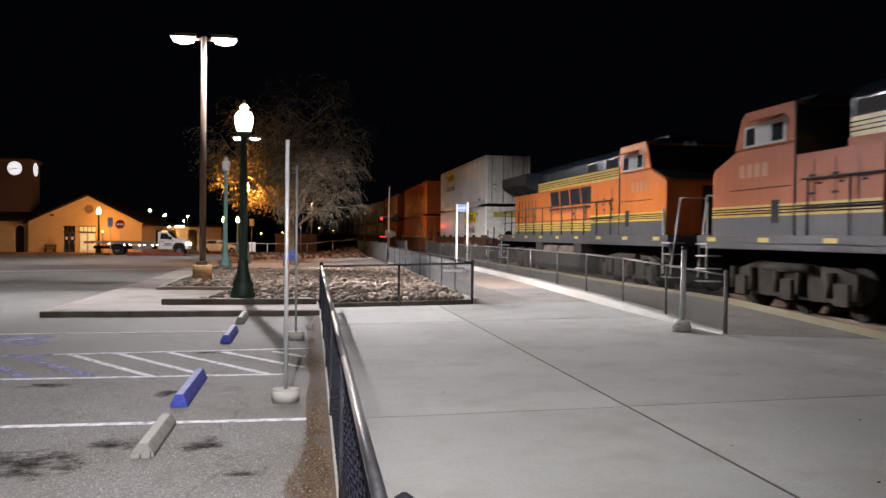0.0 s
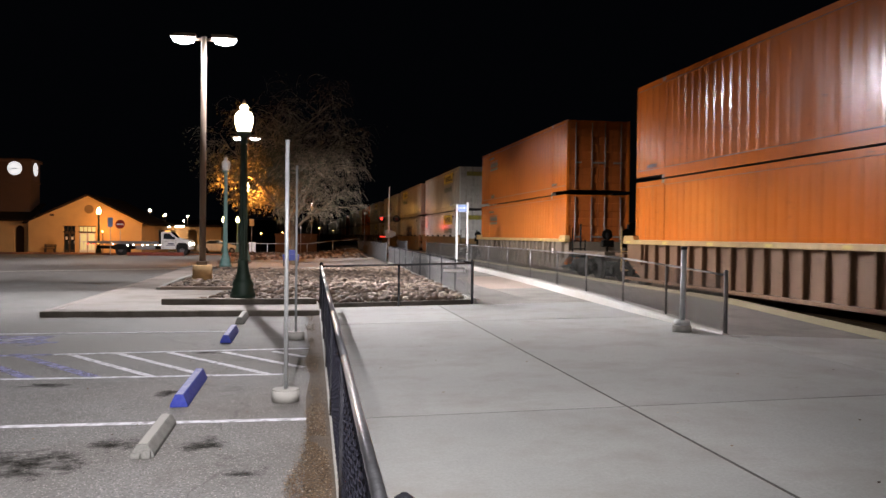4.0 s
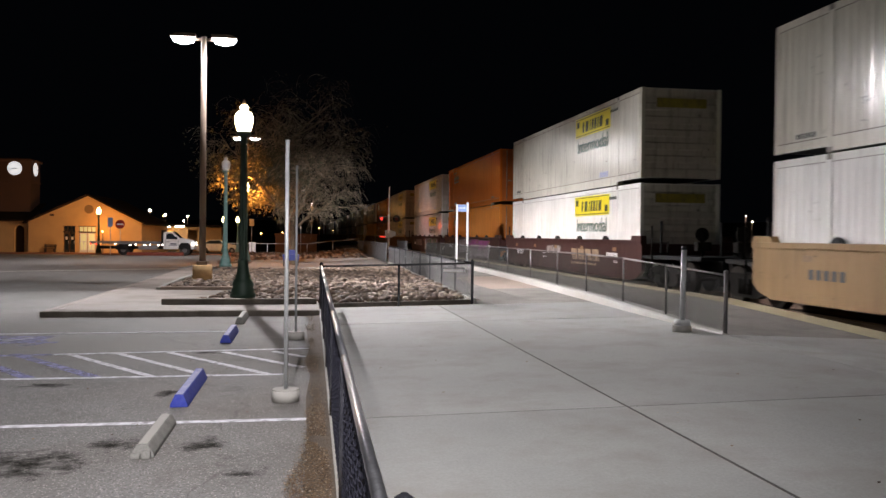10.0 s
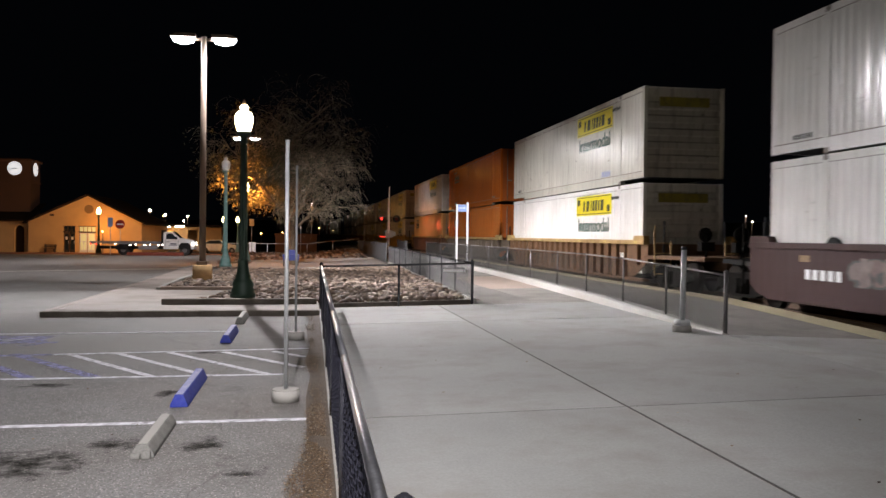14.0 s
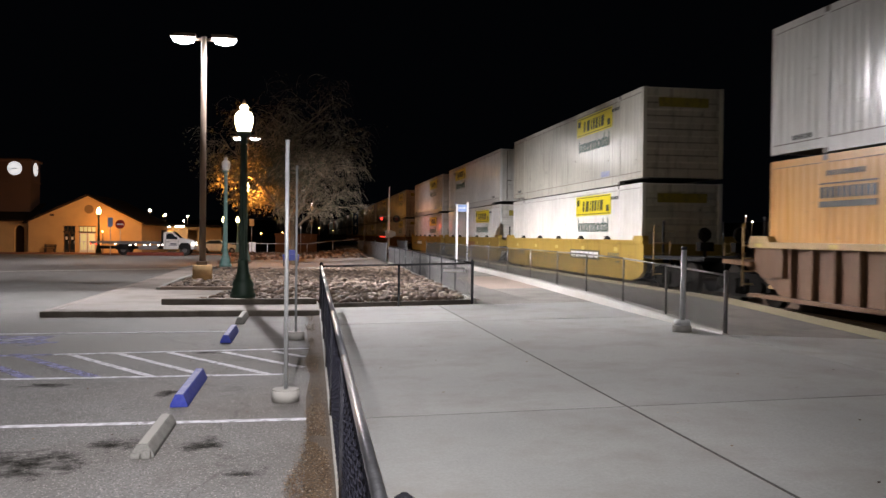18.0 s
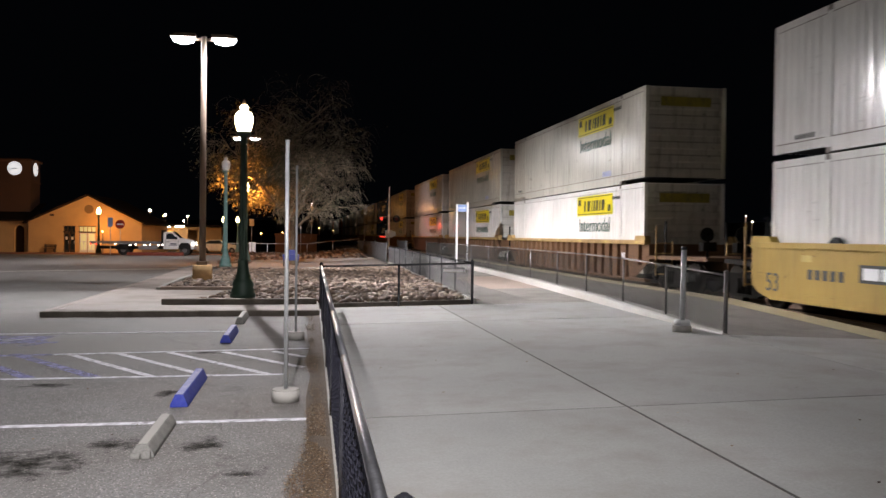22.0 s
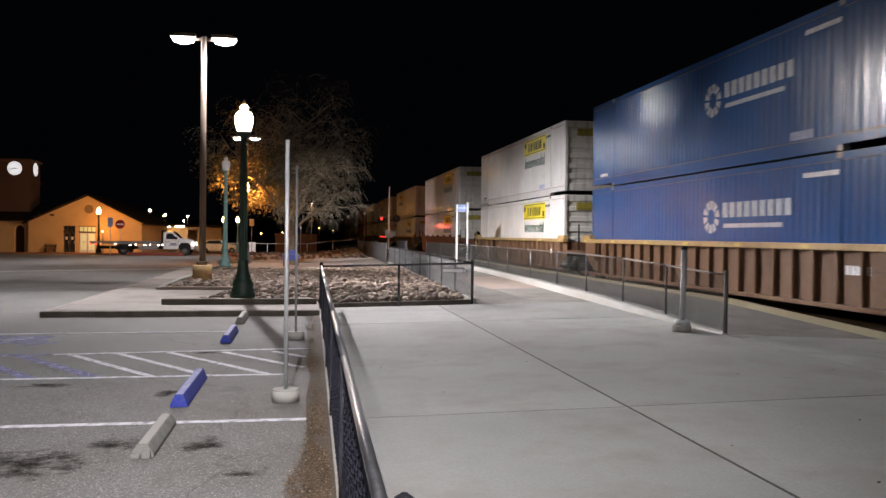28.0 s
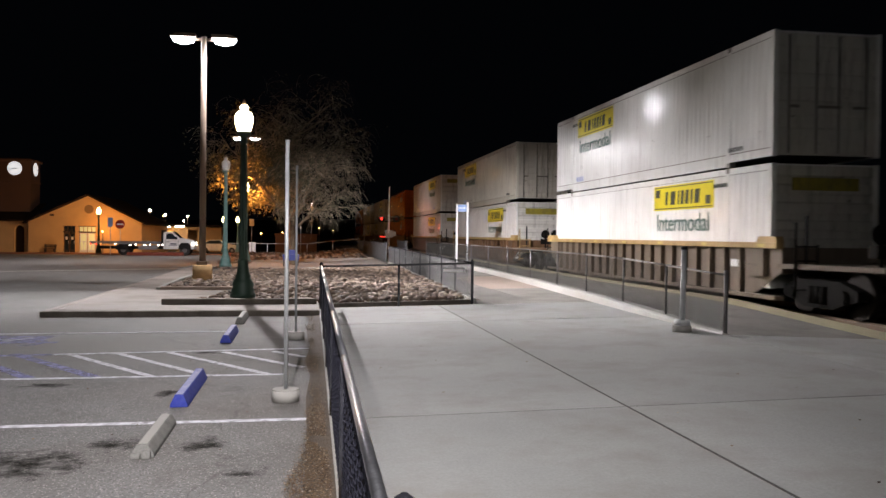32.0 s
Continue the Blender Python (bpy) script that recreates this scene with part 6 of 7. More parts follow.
fence("chain_link_fence", [(6.2, 52.0), (6.5, 58.0), (6.9, 64.0)], 1.1, "grey chain-link fence near the level crossing", FENCE_GREY, FENCE_GREY, 0.09, 0.03, wire_r=0.004)


def build_plate_and_debris():
    root = thing("sign_plate", pose(3.3, 18.68, 0.0), "pale blank metal plate wired to the chain-link fence", "sign")
    bm = bmesh.new()
    box(bm, -0.25, 0.25, -0.004, 0.004, 0.79, 0.85)
    part("plate", bm, WHITE_PAINT, root, bevel=0.002)
    for x in (-0.2, 0.2):
        bm = bmesh.new()
        rod(bm, (x, -0.008, 0.74), (x, -0.008, 0.885), 0.004, n=6)
        part("wire_tie", bm, DARK, root)
    rng = random.Random(77)
    bm = bmesh.new()
    for k in range(420):
        if k < 90:
            x, y = rng.uniform(0.6, 6.0), rng.uniform(3.0, 18.0)
        elif k < 300:
            x, y = rng.uniform(0.5, 3.7), 18.62 - abs(rng.gauss(0, 0.12))
        else:
            x, y = rng.uniform(-3.2, -0.1), rng.uniform(4.5, 16.5)
        r, a = rng.uniform(0.006, 0.02), rng.uniform(0, 6.28)
        d, e = Vector((math.cos(a), math.sin(a), 0.2)) * r, Vector((-math.sin(a), math.cos(a), 0.3)) * r * 0.5
        c = Vector((x, y, gz(x, y) + 0.01))
        bm.faces.new([bm.verts.new(c + v) for v in (-d, e, d, -e)])
    solid("debris", bm, bpy.data.materials["dead_leaf_litter"], "scattered dry leaf bits and grit on the paving", "leaves", kind="stuff")


build_plate_and_debris()


def build_railing():
    # posts stand on the platform behind the kerb
    pts = [(6.42, 12.25), (6.62, 14.9), (6.68, 17.2), (6.78, 19.9), (6.9, 22.7), (7.08, 26.2), (7.2, 29.8), (7.3, 33.5), (7.38, 37.5), (7.45, 42.0), (7.5, 47.0), (7.55, 53.0)]
    root = fence("ramp_railing", pts, 0.93, "steel pipe railing with chain-link panels along the ramp", RAIL_GREY, FENCE_DULL, 0.06, 0.019, post_r=0.022, end_r=0.032,
                 wire_r=0.0026)
    return root


RAIL_GREY = surface("dull_railing_steel", (0.15, 0.14, 0.14), 0.4, metal=0.6, var=0.3, scale=10, fine=60, bump=0.1)
build_railing()


def build_bollard():
    x, y = 5.93, 12.72
    root = thing("steel_post", pose(x, y, gz(x, y)), "galvanised steel post on a bolted foot beside the ramp", "post")
    bm = bmesh.new()
    lathe(bm, [(0.15, -0.02), (0.15, 0.09), (0.145, 0.1), (0.08, 0.105)], 28)
    part("concrete_foot", bm, CONCRETE_PALE, root)
    bm = bmesh.new()
    lathe(bm, [(0.125, 0.1), (0.125, 0.17), (0.115, 0.185), (0.045, 0.19)], 24)
    part("collar", bm, GALV, root)
    bm = bmesh.new()
    rod(bm, (0, 0, 0.1), (0.015, 0, 1.31), 0.042, n=16)
    part("tube", bm, GALV, root)
    bm = bmesh.new()
    lathe(bm, [(0.047, 1.3), (0.047, 1.345), (0.035, 1.35)], 16, 0.015)
    part("cap", bm, DARK, root)


build_bollard()


# ---------------------------------------------------------------- lamps
LED = glow("white_led_panel", (0.9, 0.95, 1.0), 60.0)
GLOBE_LIT = glow("lit_warm_globe", (1.0, 0.8, 0.5), 16.0, (0.9, 0.9, 0.85))
GLOBE_DIM = surface("milky_globe", (0.75, 0.72, 0.7), 0.25, var=0.05, bump=0)
SODIUM_GLOBE = glow("lit_amber_globe", (1.0, 0.66, 0.28), 14.0, (0.9, 0.9, 0.85))
SODIUM_GLOW = glow("sodium_lantern", (1.0, 0.55, 0.16), 25.0)
WHITE_GLOW = glow("distant_white_lantern", (1.0, 0.82, 0.6), 30.0)


def pole_lamp(x, y, h, pedestal, arm=0.64, label="bronze twin-head LED lamp pole on a tan concrete pedestal", half=0.4):
    g = gz(x, y)
    root = thing("street_lamp", pose(x, y, g), label, "street lamp", "twin-head lamp poles")
    if pedestal:
        bm = bmesh.new()
        lathe(bm, [(0.31, -0.05), (0.31, 0.56), (0.29, 0.58), (0.1, 0.58)], 24)
        part("pedestal", bm, surface("tan_concrete", (0.68, 0.45, 0.23), 0.85, bump=0.4), root)
    z0 = 0.58 if pedestal else 0.0
    bm = bmesh.new()
    box(bm, -0.17, 0.17, -0.17, 0.17, z0, z0 + 0.12)
    part("base_cover", bm, LAMP_BRONZE, root, bevel=0.02)
    bm = bmesh.new()
    rod(bm, (0, 0, z0 + 0.1), (0, 0, h), 0.105, 0.085, n=16)
    part("pole", bm, LAMP_BRONZE, root)
    for s in (-1, 1):
        bm = bmesh.new()
        box(bm, *sorted((s * 0.06, s * (arm - half + 0.1))), -0.03, 0.03, h - 0.14, h - 0.06)
        part("arm", bm, LAMP_BRONZE, root)
        bm = bmesh.new()
        prism(bm, [(arm - half, h - 0.06), (arm + half, h - 0.06), (arm + half, h - 0.02), (arm + half * 0.5, h + 0.05), (arm - half, h + 0.05)] if s > 0 else
              [(-arm + half, h - 0.06), (-arm - half, h - 0.06), (-arm - half, h - 0.02), (-arm - half * 0.5, h + 0.05), (-arm + half, h + 0.05)], "y", -0.18, 0.18)
        head = part("lamp_head", bm, LAMP_BRONZE, root)
        bm = bmesh.new()
        prism(bm, [(s * (arm - half + 0.03), h - 0.064), (s * (arm - half + 0.1), h - 0.17), (s * (arm - 0.1), h - 0.23), (s * (arm + 0.1), h - 0.23), (s * (arm + half - 0.1), h - 0.17), (s * (arm + half - 0.03), h - 0.064)], "y", -0.16, 0.16)
        part("led_panel", bm, LED, head, "glaring white LED panel")
    return root


pole_lamp(*LAMP_A, 7.88, True)
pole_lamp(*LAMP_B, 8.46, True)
pole_lamp(*LAMP_C, 9.2, True)


def acorn_lamp(x, y, h, mat, globe, label, s=1.0):
    """An old-fashioned post with a moulded base and an acorn globe; h: height to the globe's foot."""
    g = gz(x, y)
    root = thing("acorn_street_lamp", pose(x, y, g), label, "street lamp", "old-fashioned acorn lamps")
    bm = bmesh.new()
    lathe(bm, [(0.3, -0.05), (0.3, 0.16), (0.27, 0.17)], 8)
    part("plinth", bm, CONCRETE_RED, root)
    bm = bmesh.new()
    lathe(bm, [(0.28, 0.17), (0.28, 0.25), (0.25, 0.28), (0.255, 0.34), (0.225, 0.4), (0.24, 0.46), (0.21, 0.54), (0.165, 0.6), (0.18, 0.64), (0.15, 0.69), (0.125, 0.8), (0.11, 0.95), (0.125, 0.98), (0.1, 1.03)], 24)
    part("base", bm, mat, root)
    bm = bmesh.new()
    lathe(bm, [(0.098, 0.9), (0.072, h - 0.22)], 24, flutes=12, depth=0.1)
    part("shaft", bm, mat, root)
    bm = bmesh.new()
    lathe(bm, [(0.075, h - 0.24), (0.1, h - 0.2), (0.08, h - 0.16), (0.075, h - 0.1), (0.13, h - 0.05), (0.16, h - 0.02), (0.16, h + 0.02), (0.12, h + 0.03)], 24)
    part("capital", bm, mat, root)
    bm = bmesh.new()
    lathe(bm, [(0.125, h + 0.02), (0.16, h + 0.08), (0.19, h + 0.2), (0.202, h + 0.3), (0.195, h + 0.38), (0.16, h + 0.45), (0.1, h + 0.49), (0.075, h + 0.52), (0.1, h + 0.57), (0.07, h + 0.62)], 24)
    gl = part("globe", bm, globe, root, "acorn-shaped lamp globe")
    gl.visible_shadow = False
    bm = bmesh.new()
    lathe(bm, [(0.05, h + 0.62), (0.035, h + 0.66), (0.04, h + 0.69), (0.012, h + 0.75)], 12)
    part("finial", bm, LAMP_BRONZE, root)
    return root


acorn_lamp(-1.36, 19.5, 3.84, LAMP_GREEN, GLOBE_LIT, "dark green fluted lamp post with a lit acorn globe")
acorn_lamp(-3.6, 40.2, 4.55, LAMP_TEAL, GLOBE_DIM, "teal-painted lamp post with an unlit acorn globe")

# ---------------------------------------------------------------- tree
def build_tree():
    rng = random.Random(21)
    x0, y0 = -0.72, 48.5
    root = thing("tree", pose(x0, y0, gz(x0, y0)), "bare weeping street tree with fine hanging twigs", "tree")
    trunk, limbs, twigs, tips = bmesh.new(), bmesh.new(), bmesh.new(), []

    def stick(bm, p, q, r, r2, n):
        rod(bm, p, q, r, r2, n, caps=False)

    stick(trunk, Vector((0, 0, -0.1)), Vector((0.03, 0, 1.3)), 0.27, 0.22, 10)
    stick(trunk, Vector((0.03, 0, 1.3)), Vector((0.0, 0.05, 2.9)), 0.22, 0.19, 10)
    part("trunk", trunk, BARK, root)

    def grow(p, d, length, r, level):
        segs = 3 if level < 3 else 2
        for k in range(segs):
            bend = Vector((rng.gauss(0, 0.16), rng.gauss(0, 0.16), rng.gauss(0.03, 0.12)))
            if level >= 3:
                bend.z -= 0.22
            d = (d + bend).normalized()
            q = p + d * length / segs
            r2 = r * 0.82
            stick(limbs if level < 3 else twigs, p, q, r, r2, 6 if level < 3 else 3)
            p, r = q, r2
            if level < 4:
                for j in range(2 if level < 3 else 3):
                    a = rng.uniform(0, 6.28)
                    side = Vector((math.cos(a), math.sin(a), rng.uniform(-0.1, 0.5)))
                    grow(p, (d * 0.55 + side * 0.75).normalized(), length * rng.uniform(0.5, 0.72), r * (0.55 if level < 2 else 0.42), level + 1)
            elif level == 4:
                tips.append((p.copy(), d.copy()))
    base = Vector((0, 0.05, 2.85))
    for k in range(7):
        a = 2 * math.pi * k / 7 + rng.uniform(-0.3, 0.3)
        up = rng.uniform(0.75, 1.5)
        d = Vector((math.cos(a), math.sin(a), up)).normalized()
        grow(base + Vector((0, 0, rng.uniform(-0.5, 0.1))), d, rng.uniform(3.0, 3.9), 0.11, 1)
    grow(Vector((0.05, 0, 1.9)), Vector((0.9, 0.1, 0.85)).normalized(), 2.7, 0.09, 1)
    grow(base, Vector((0.05, 0.0, 1)).normalized(), 4.4, 0.13, 1)
    # weeping ends
    for p, d in tips:
        if rng.random() < 0.55:
            continue
        for again_ in range(2):
            q = p - d * rng.uniform(0, 0.35)
            v = (d * 0.8 + Vector((rng.gauss(0, 0.4), rng.gauss(0, 0.4), -0.1))).normalized()
            r = rng.uniform(0.004, 0.009)
            for k in range(rng.randint(2, 4)):
                v = (v + Vector((rng.gauss(0, 0.2), rng.gauss(0, 0.2), -0.42))).normalized()
                q2 = q + v * rng.uniform(0.16, 0.36)
                stick(twigs, q, q2, r, r * 0.8, 3)
                q, r = q2, r * 0.8
    part("limb", limbs, BARK, root)
    ob = part("twigs", twigs, TWIG, root, "mass of fine dry twigs")
    tagged(ob, kind="stuff")
    leaves = bmesh.new()
    for p, d in tips:
        odds = 0.95 if p.x < -0.2 and p.z < 6.3 else 0.14
        for k in range(14):
            if rng.random() < odds:
                c = p + Vector((rng.gauss(0, 0.18), rng.gauss(0, 0.18), rng.gauss(-0.15, 0.2)))
                a, b = Vector((rng.gauss(0, 1), rng.gauss(0, 1), rng.gauss(0, 1))).normalized() * 0.075, Vector((rng.gauss(0, 1), rng.gauss(0, 1), rng.gauss(0, 1))).normalized() * 0.04
                leaves.faces.new([leaves.verts.new(c + v) for v in (-a, b, a, -b)])
    ob = part("leaves", leaves, LEAF, root, "sparse olive-yellow leaves")
    tagged(ob, kind="stuff")


build_tree()
acorn_lamp(-3.32, 49.8, 4.12, LAMP_TEAL, SODIUM_GLOBE, "teal lamp post with an amber-lit acorn globe beside the tree")
acorn_lamp(-18.2, 80.0, 3.6, LAMP_GREEN, SODIUM_GLOBE, "dark lamp post with a lit acorn globe before the station")
acorn_lamp(-8.25, 90.0, 3.2, LAMP_TEAL, SODIUM_GLOBE, "far lamp post with a lit acorn globe")
acorn_lamp(-6.85, 90.0, 3.2, LAMP_TEAL, SODIUM_GLOBE, "far lamp post with a lit acorn globe")


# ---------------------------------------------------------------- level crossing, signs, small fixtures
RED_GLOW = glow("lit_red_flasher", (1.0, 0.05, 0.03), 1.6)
RED_DARK = surface("dark_red_lens", (0.12, 0.01, 0.01), 0.25, bump=0)
SIGN_WHITE = surface("white_sign_face", (0.75, 0.77, 0.8), 0.45, var=0.06, bump=0.02)
SIGN_BLUE = surface("blue_sign_face", (0.2, 0.3, 0.55), 0.45, var=0.08, bump=0.02)
BIN_BLUE = surface("blue_plastic", (0.02, 0.03, 0.2), 0.4, var=0.1, bump=0.05)


def crossing_signal(x, y):
    g = gz(x, y)
    root = thing("crossing_signal", pose(x, y, g), "white level-crossing mast with red flashers and raised gate arm", "railway signal")
    bm = bmesh.new()
    rod(bm, (0, 0, -0.05), (0, 0, 3.2), 0.075, n=10)
    part("mast", bm, WHITE_PAINT, root)
    bm = bmesh.new()
    box(bm, -0.2, 0.2, -0.2, 0.2, 0.0, 0.35)
    part("foot", bm, CASTING, root)
    bm = bmesh.new()
    box(bm, -0.28, 0.32, -0.25, 0.3, 1.25, 1.85)
    box(bm, 0.32, 0.6, -0.1, 0.1, 1.35, 1.75)
    part("gate_motor", bm, GALV, root, "grey gate mechanism box", bevel=0.03)
    bm = bmesh.new()
    prism(bm, [(-0.12, 1.6), (0.0, 1.6), (0.02, 5.4), (-0.04, 5.4)], "y", -0.4, -0.36)
    part("gate_arm", bm, WHITE_PAINT, root)
    bm = bmesh.new()
    rod(bm, (-0.75, -0.12, 2.95), (0.75, -0.12, 2.95), 0.035, n=8)
    part("cross_arm", bm, CASTING, root)
    for s in (-1, 1):
        bm = bmesh.new()
        rod(bm, (s * 0.62, -0.1, 2.8), (s * 0.62, -0.13, 2.8), 0.3, n=20)
        bg = part("flasher", bm, DARK, root)
        bm = bmesh.new()
        rod(bm, (s * 0.62, -0.13, 2.8), (s * 0.62, -0.2, 2.8), 0.12, n=16)
        part("lens", bm, RED_GLOW if s < 0 else RED_DARK, bg)
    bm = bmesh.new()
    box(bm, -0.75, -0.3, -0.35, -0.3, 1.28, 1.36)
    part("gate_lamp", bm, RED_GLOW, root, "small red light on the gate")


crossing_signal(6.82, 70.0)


def portal_sign():
    root = thing("portal_sign", pose(7.33, 41.0, gz(7.33, 41.0)), "white two-post frame with a small blue-white sign", "sign")
    for x, y in ((0, 0), (0.49, -0.2)):
        bm = bmesh.new()
        box(bm, x - 0.045, x + 0.045, y - 0.045, y + 0.045, -0.05, 2.86 + x * 0.2)
        part("post", bm, WHITE_PAINT, root, bevel=0.008)
    bm = bmesh.new()
    prism(bm, [(0.045, -0.02), (0.445, -0.18), (0.455, -0.16), (0.055, 0.0)], "z", 2.5, 2.85)
    part("panel", bm, SIGN_BLUE, root)
    bm = bmesh.new()
    prism(bm, [(0.1, -0.052), (0.4, -0.172), (0.401, -0.165), (0.101, -0.045)], "z", 2.66, 2.7)
    part("marks", bm, INK_WHITE, root)


portal_sign()


def post_sign(x, y, h, shape, mat, label, w=0.45, hh=0.5, mark=None):
    root = thing("road_sign", pose(x, y, gz(x, y)), label, "road sign")
    bm = bmesh.new()
    rod(bm, (0, 0, -0.05), (0, 0, h), 0.03, n=8)
    part("pole", bm, GALV, root)
    bm = bmesh.new()
    if shape == "round":
        rod(bm, (0, -0.04, h - hh / 2), (0, -0.06, h - hh / 2), hh / 2, n=24)
    else:
        box(bm, -w / 2, w / 2, -0.06, -0.04, h - hh, h)
    plate = part("plate", bm, mat, root)
    if mark:
        bm = bmesh.new()
        box(bm, -w * 0.35, w * 0.35, -0.068, -0.061, h - hh / 2 - 0.06, h - hh / 2 + 0.06)
        part("bar", bm, mark, plate)
    return root


post_sign(-16.55, 77.0, 3.25, "plate", SIGN_BLUE, "blue-white sign plate on a steel pole", 0.4, 0.8)
post_sign(-15.95, 78.0, 3.1, "round", surface("red_sign_face", (0.3, 0.03, 0.02), 0.45, bump=0), "round red no-entry sign with a white bar", 0.8, 0.8, SIGN_WHITE)
post_sign(-3.98, 66.0, 3.0, "plate", SIGN_WHITE, "white sign plate on a pole", 0.36, 0.5)
post_sign(5.5, 80.0, 3.6, "plate", SIGN_WHITE, "thin steel pole with a small sign", 0.12, 0.2)
post_sign(-0.35, 72.0, 2.6, "plate", SIGN_WHITE, "thin pale pole by the far fence", 0.12, 0.2)


def cabinet():
    root = thing("utility_cabinet", pose(-4.2, 70.8, gz(-4.15, 70.8)), "white metal utility cabinet at the far rock bed", "cabinet")
    bm = bmesh.new()
    box(bm, -0.25, 0.25, -0.2, 0.2, 0, 1.25)
    part("body", bm, WHITE_PAINT, root, bevel=0.02)
    bm = bmesh.new()
    box(bm, -0.22, 0.22, -0.215, -0.205, 0.1, 1.15)
    door = part("door", bm, WHITE_PAINT, root)
    bm = bmesh.new()
    box(bm, 0.14, 0.17, -0.235, -0.216, 0.55, 0.7)
    part("handle", bm, DARK, door)


cabinet()


def bin_():
    root = thing("litter_bin", pose(-0.72, 45.6, gz(-0.72, 45.6) + 0.05), "blue litter bin on dark legs by the footpath", "bin")
    bm = bmesh.new()
    prism(bm, [(-0.4, 0.3), (0.4, 0.3), (0.44, 0.62), (-0.44, 0.62)], "y", -0.25, 0.25)
    part("tub", bm, BIN_BLUE, root, bevel=0.02)
    bm = bmesh.new()
    box(bm, -0.3, 0.3, -0.27, 0.27, 0.62, 0.86)
    part("rim", bm, BIN_BLUE, root, bevel=0.01)
    for sx in (-1, 1):
        for sy in (-1, 1):
            bm = bmesh.new()
            rod(bm, (sx * 0.36, sy * 0.2, 0), (sx * 0.36, sy * 0.2, 0.32), 0.025, n=6)
            part("leg", bm, DARK, root)


bin_()

# ---------------------------------------------------------------- tow truck
TRUCK_WHITE = surface("white_truck_paint", (0.7, 0.7, 0.7), 0.3, var=0.08, bump=0.02)
TYRE = surface("black_rubber", (0.02, 0.02, 0.02), 0.8, bump=0.2)
RIM = surface("grey_wheel_rim", (0.16, 0.16, 0.165), 0.4, metal=0.5, bump=0)
DECK = surface("steel_deck", (0.3, 0.3, 0.32), 0.45, metal=0.5, var=0.2, bump=0.1)
LAMP_WHITE = glow("white_marker_light", (1.0, 0.93, 0.8), 10.0)
LAMP_AMBER = glow("amber_light", (1.0, 0.45, 0.08), 2.0)
LAMP_RED = glow("red_tail_light", (1.0, 0.05, 0.02), 6.0)


def wheel(root, x, y, r, w):
    bm = bmesh.new()
    rod(bm, (0, -w / 2, 0), (0, w / 2, 0), r, n=24)
    hub = part("wheel", bm, TYRE, root, at=pose(x, y, r))
    bm = bmesh.new()
    rod(bm, (0, -w / 2 - 0.01, 0), (0, -w / 2 + 0.03, 0), r * 0.45, n=18)
    part("rim", bm, RIM, hub)


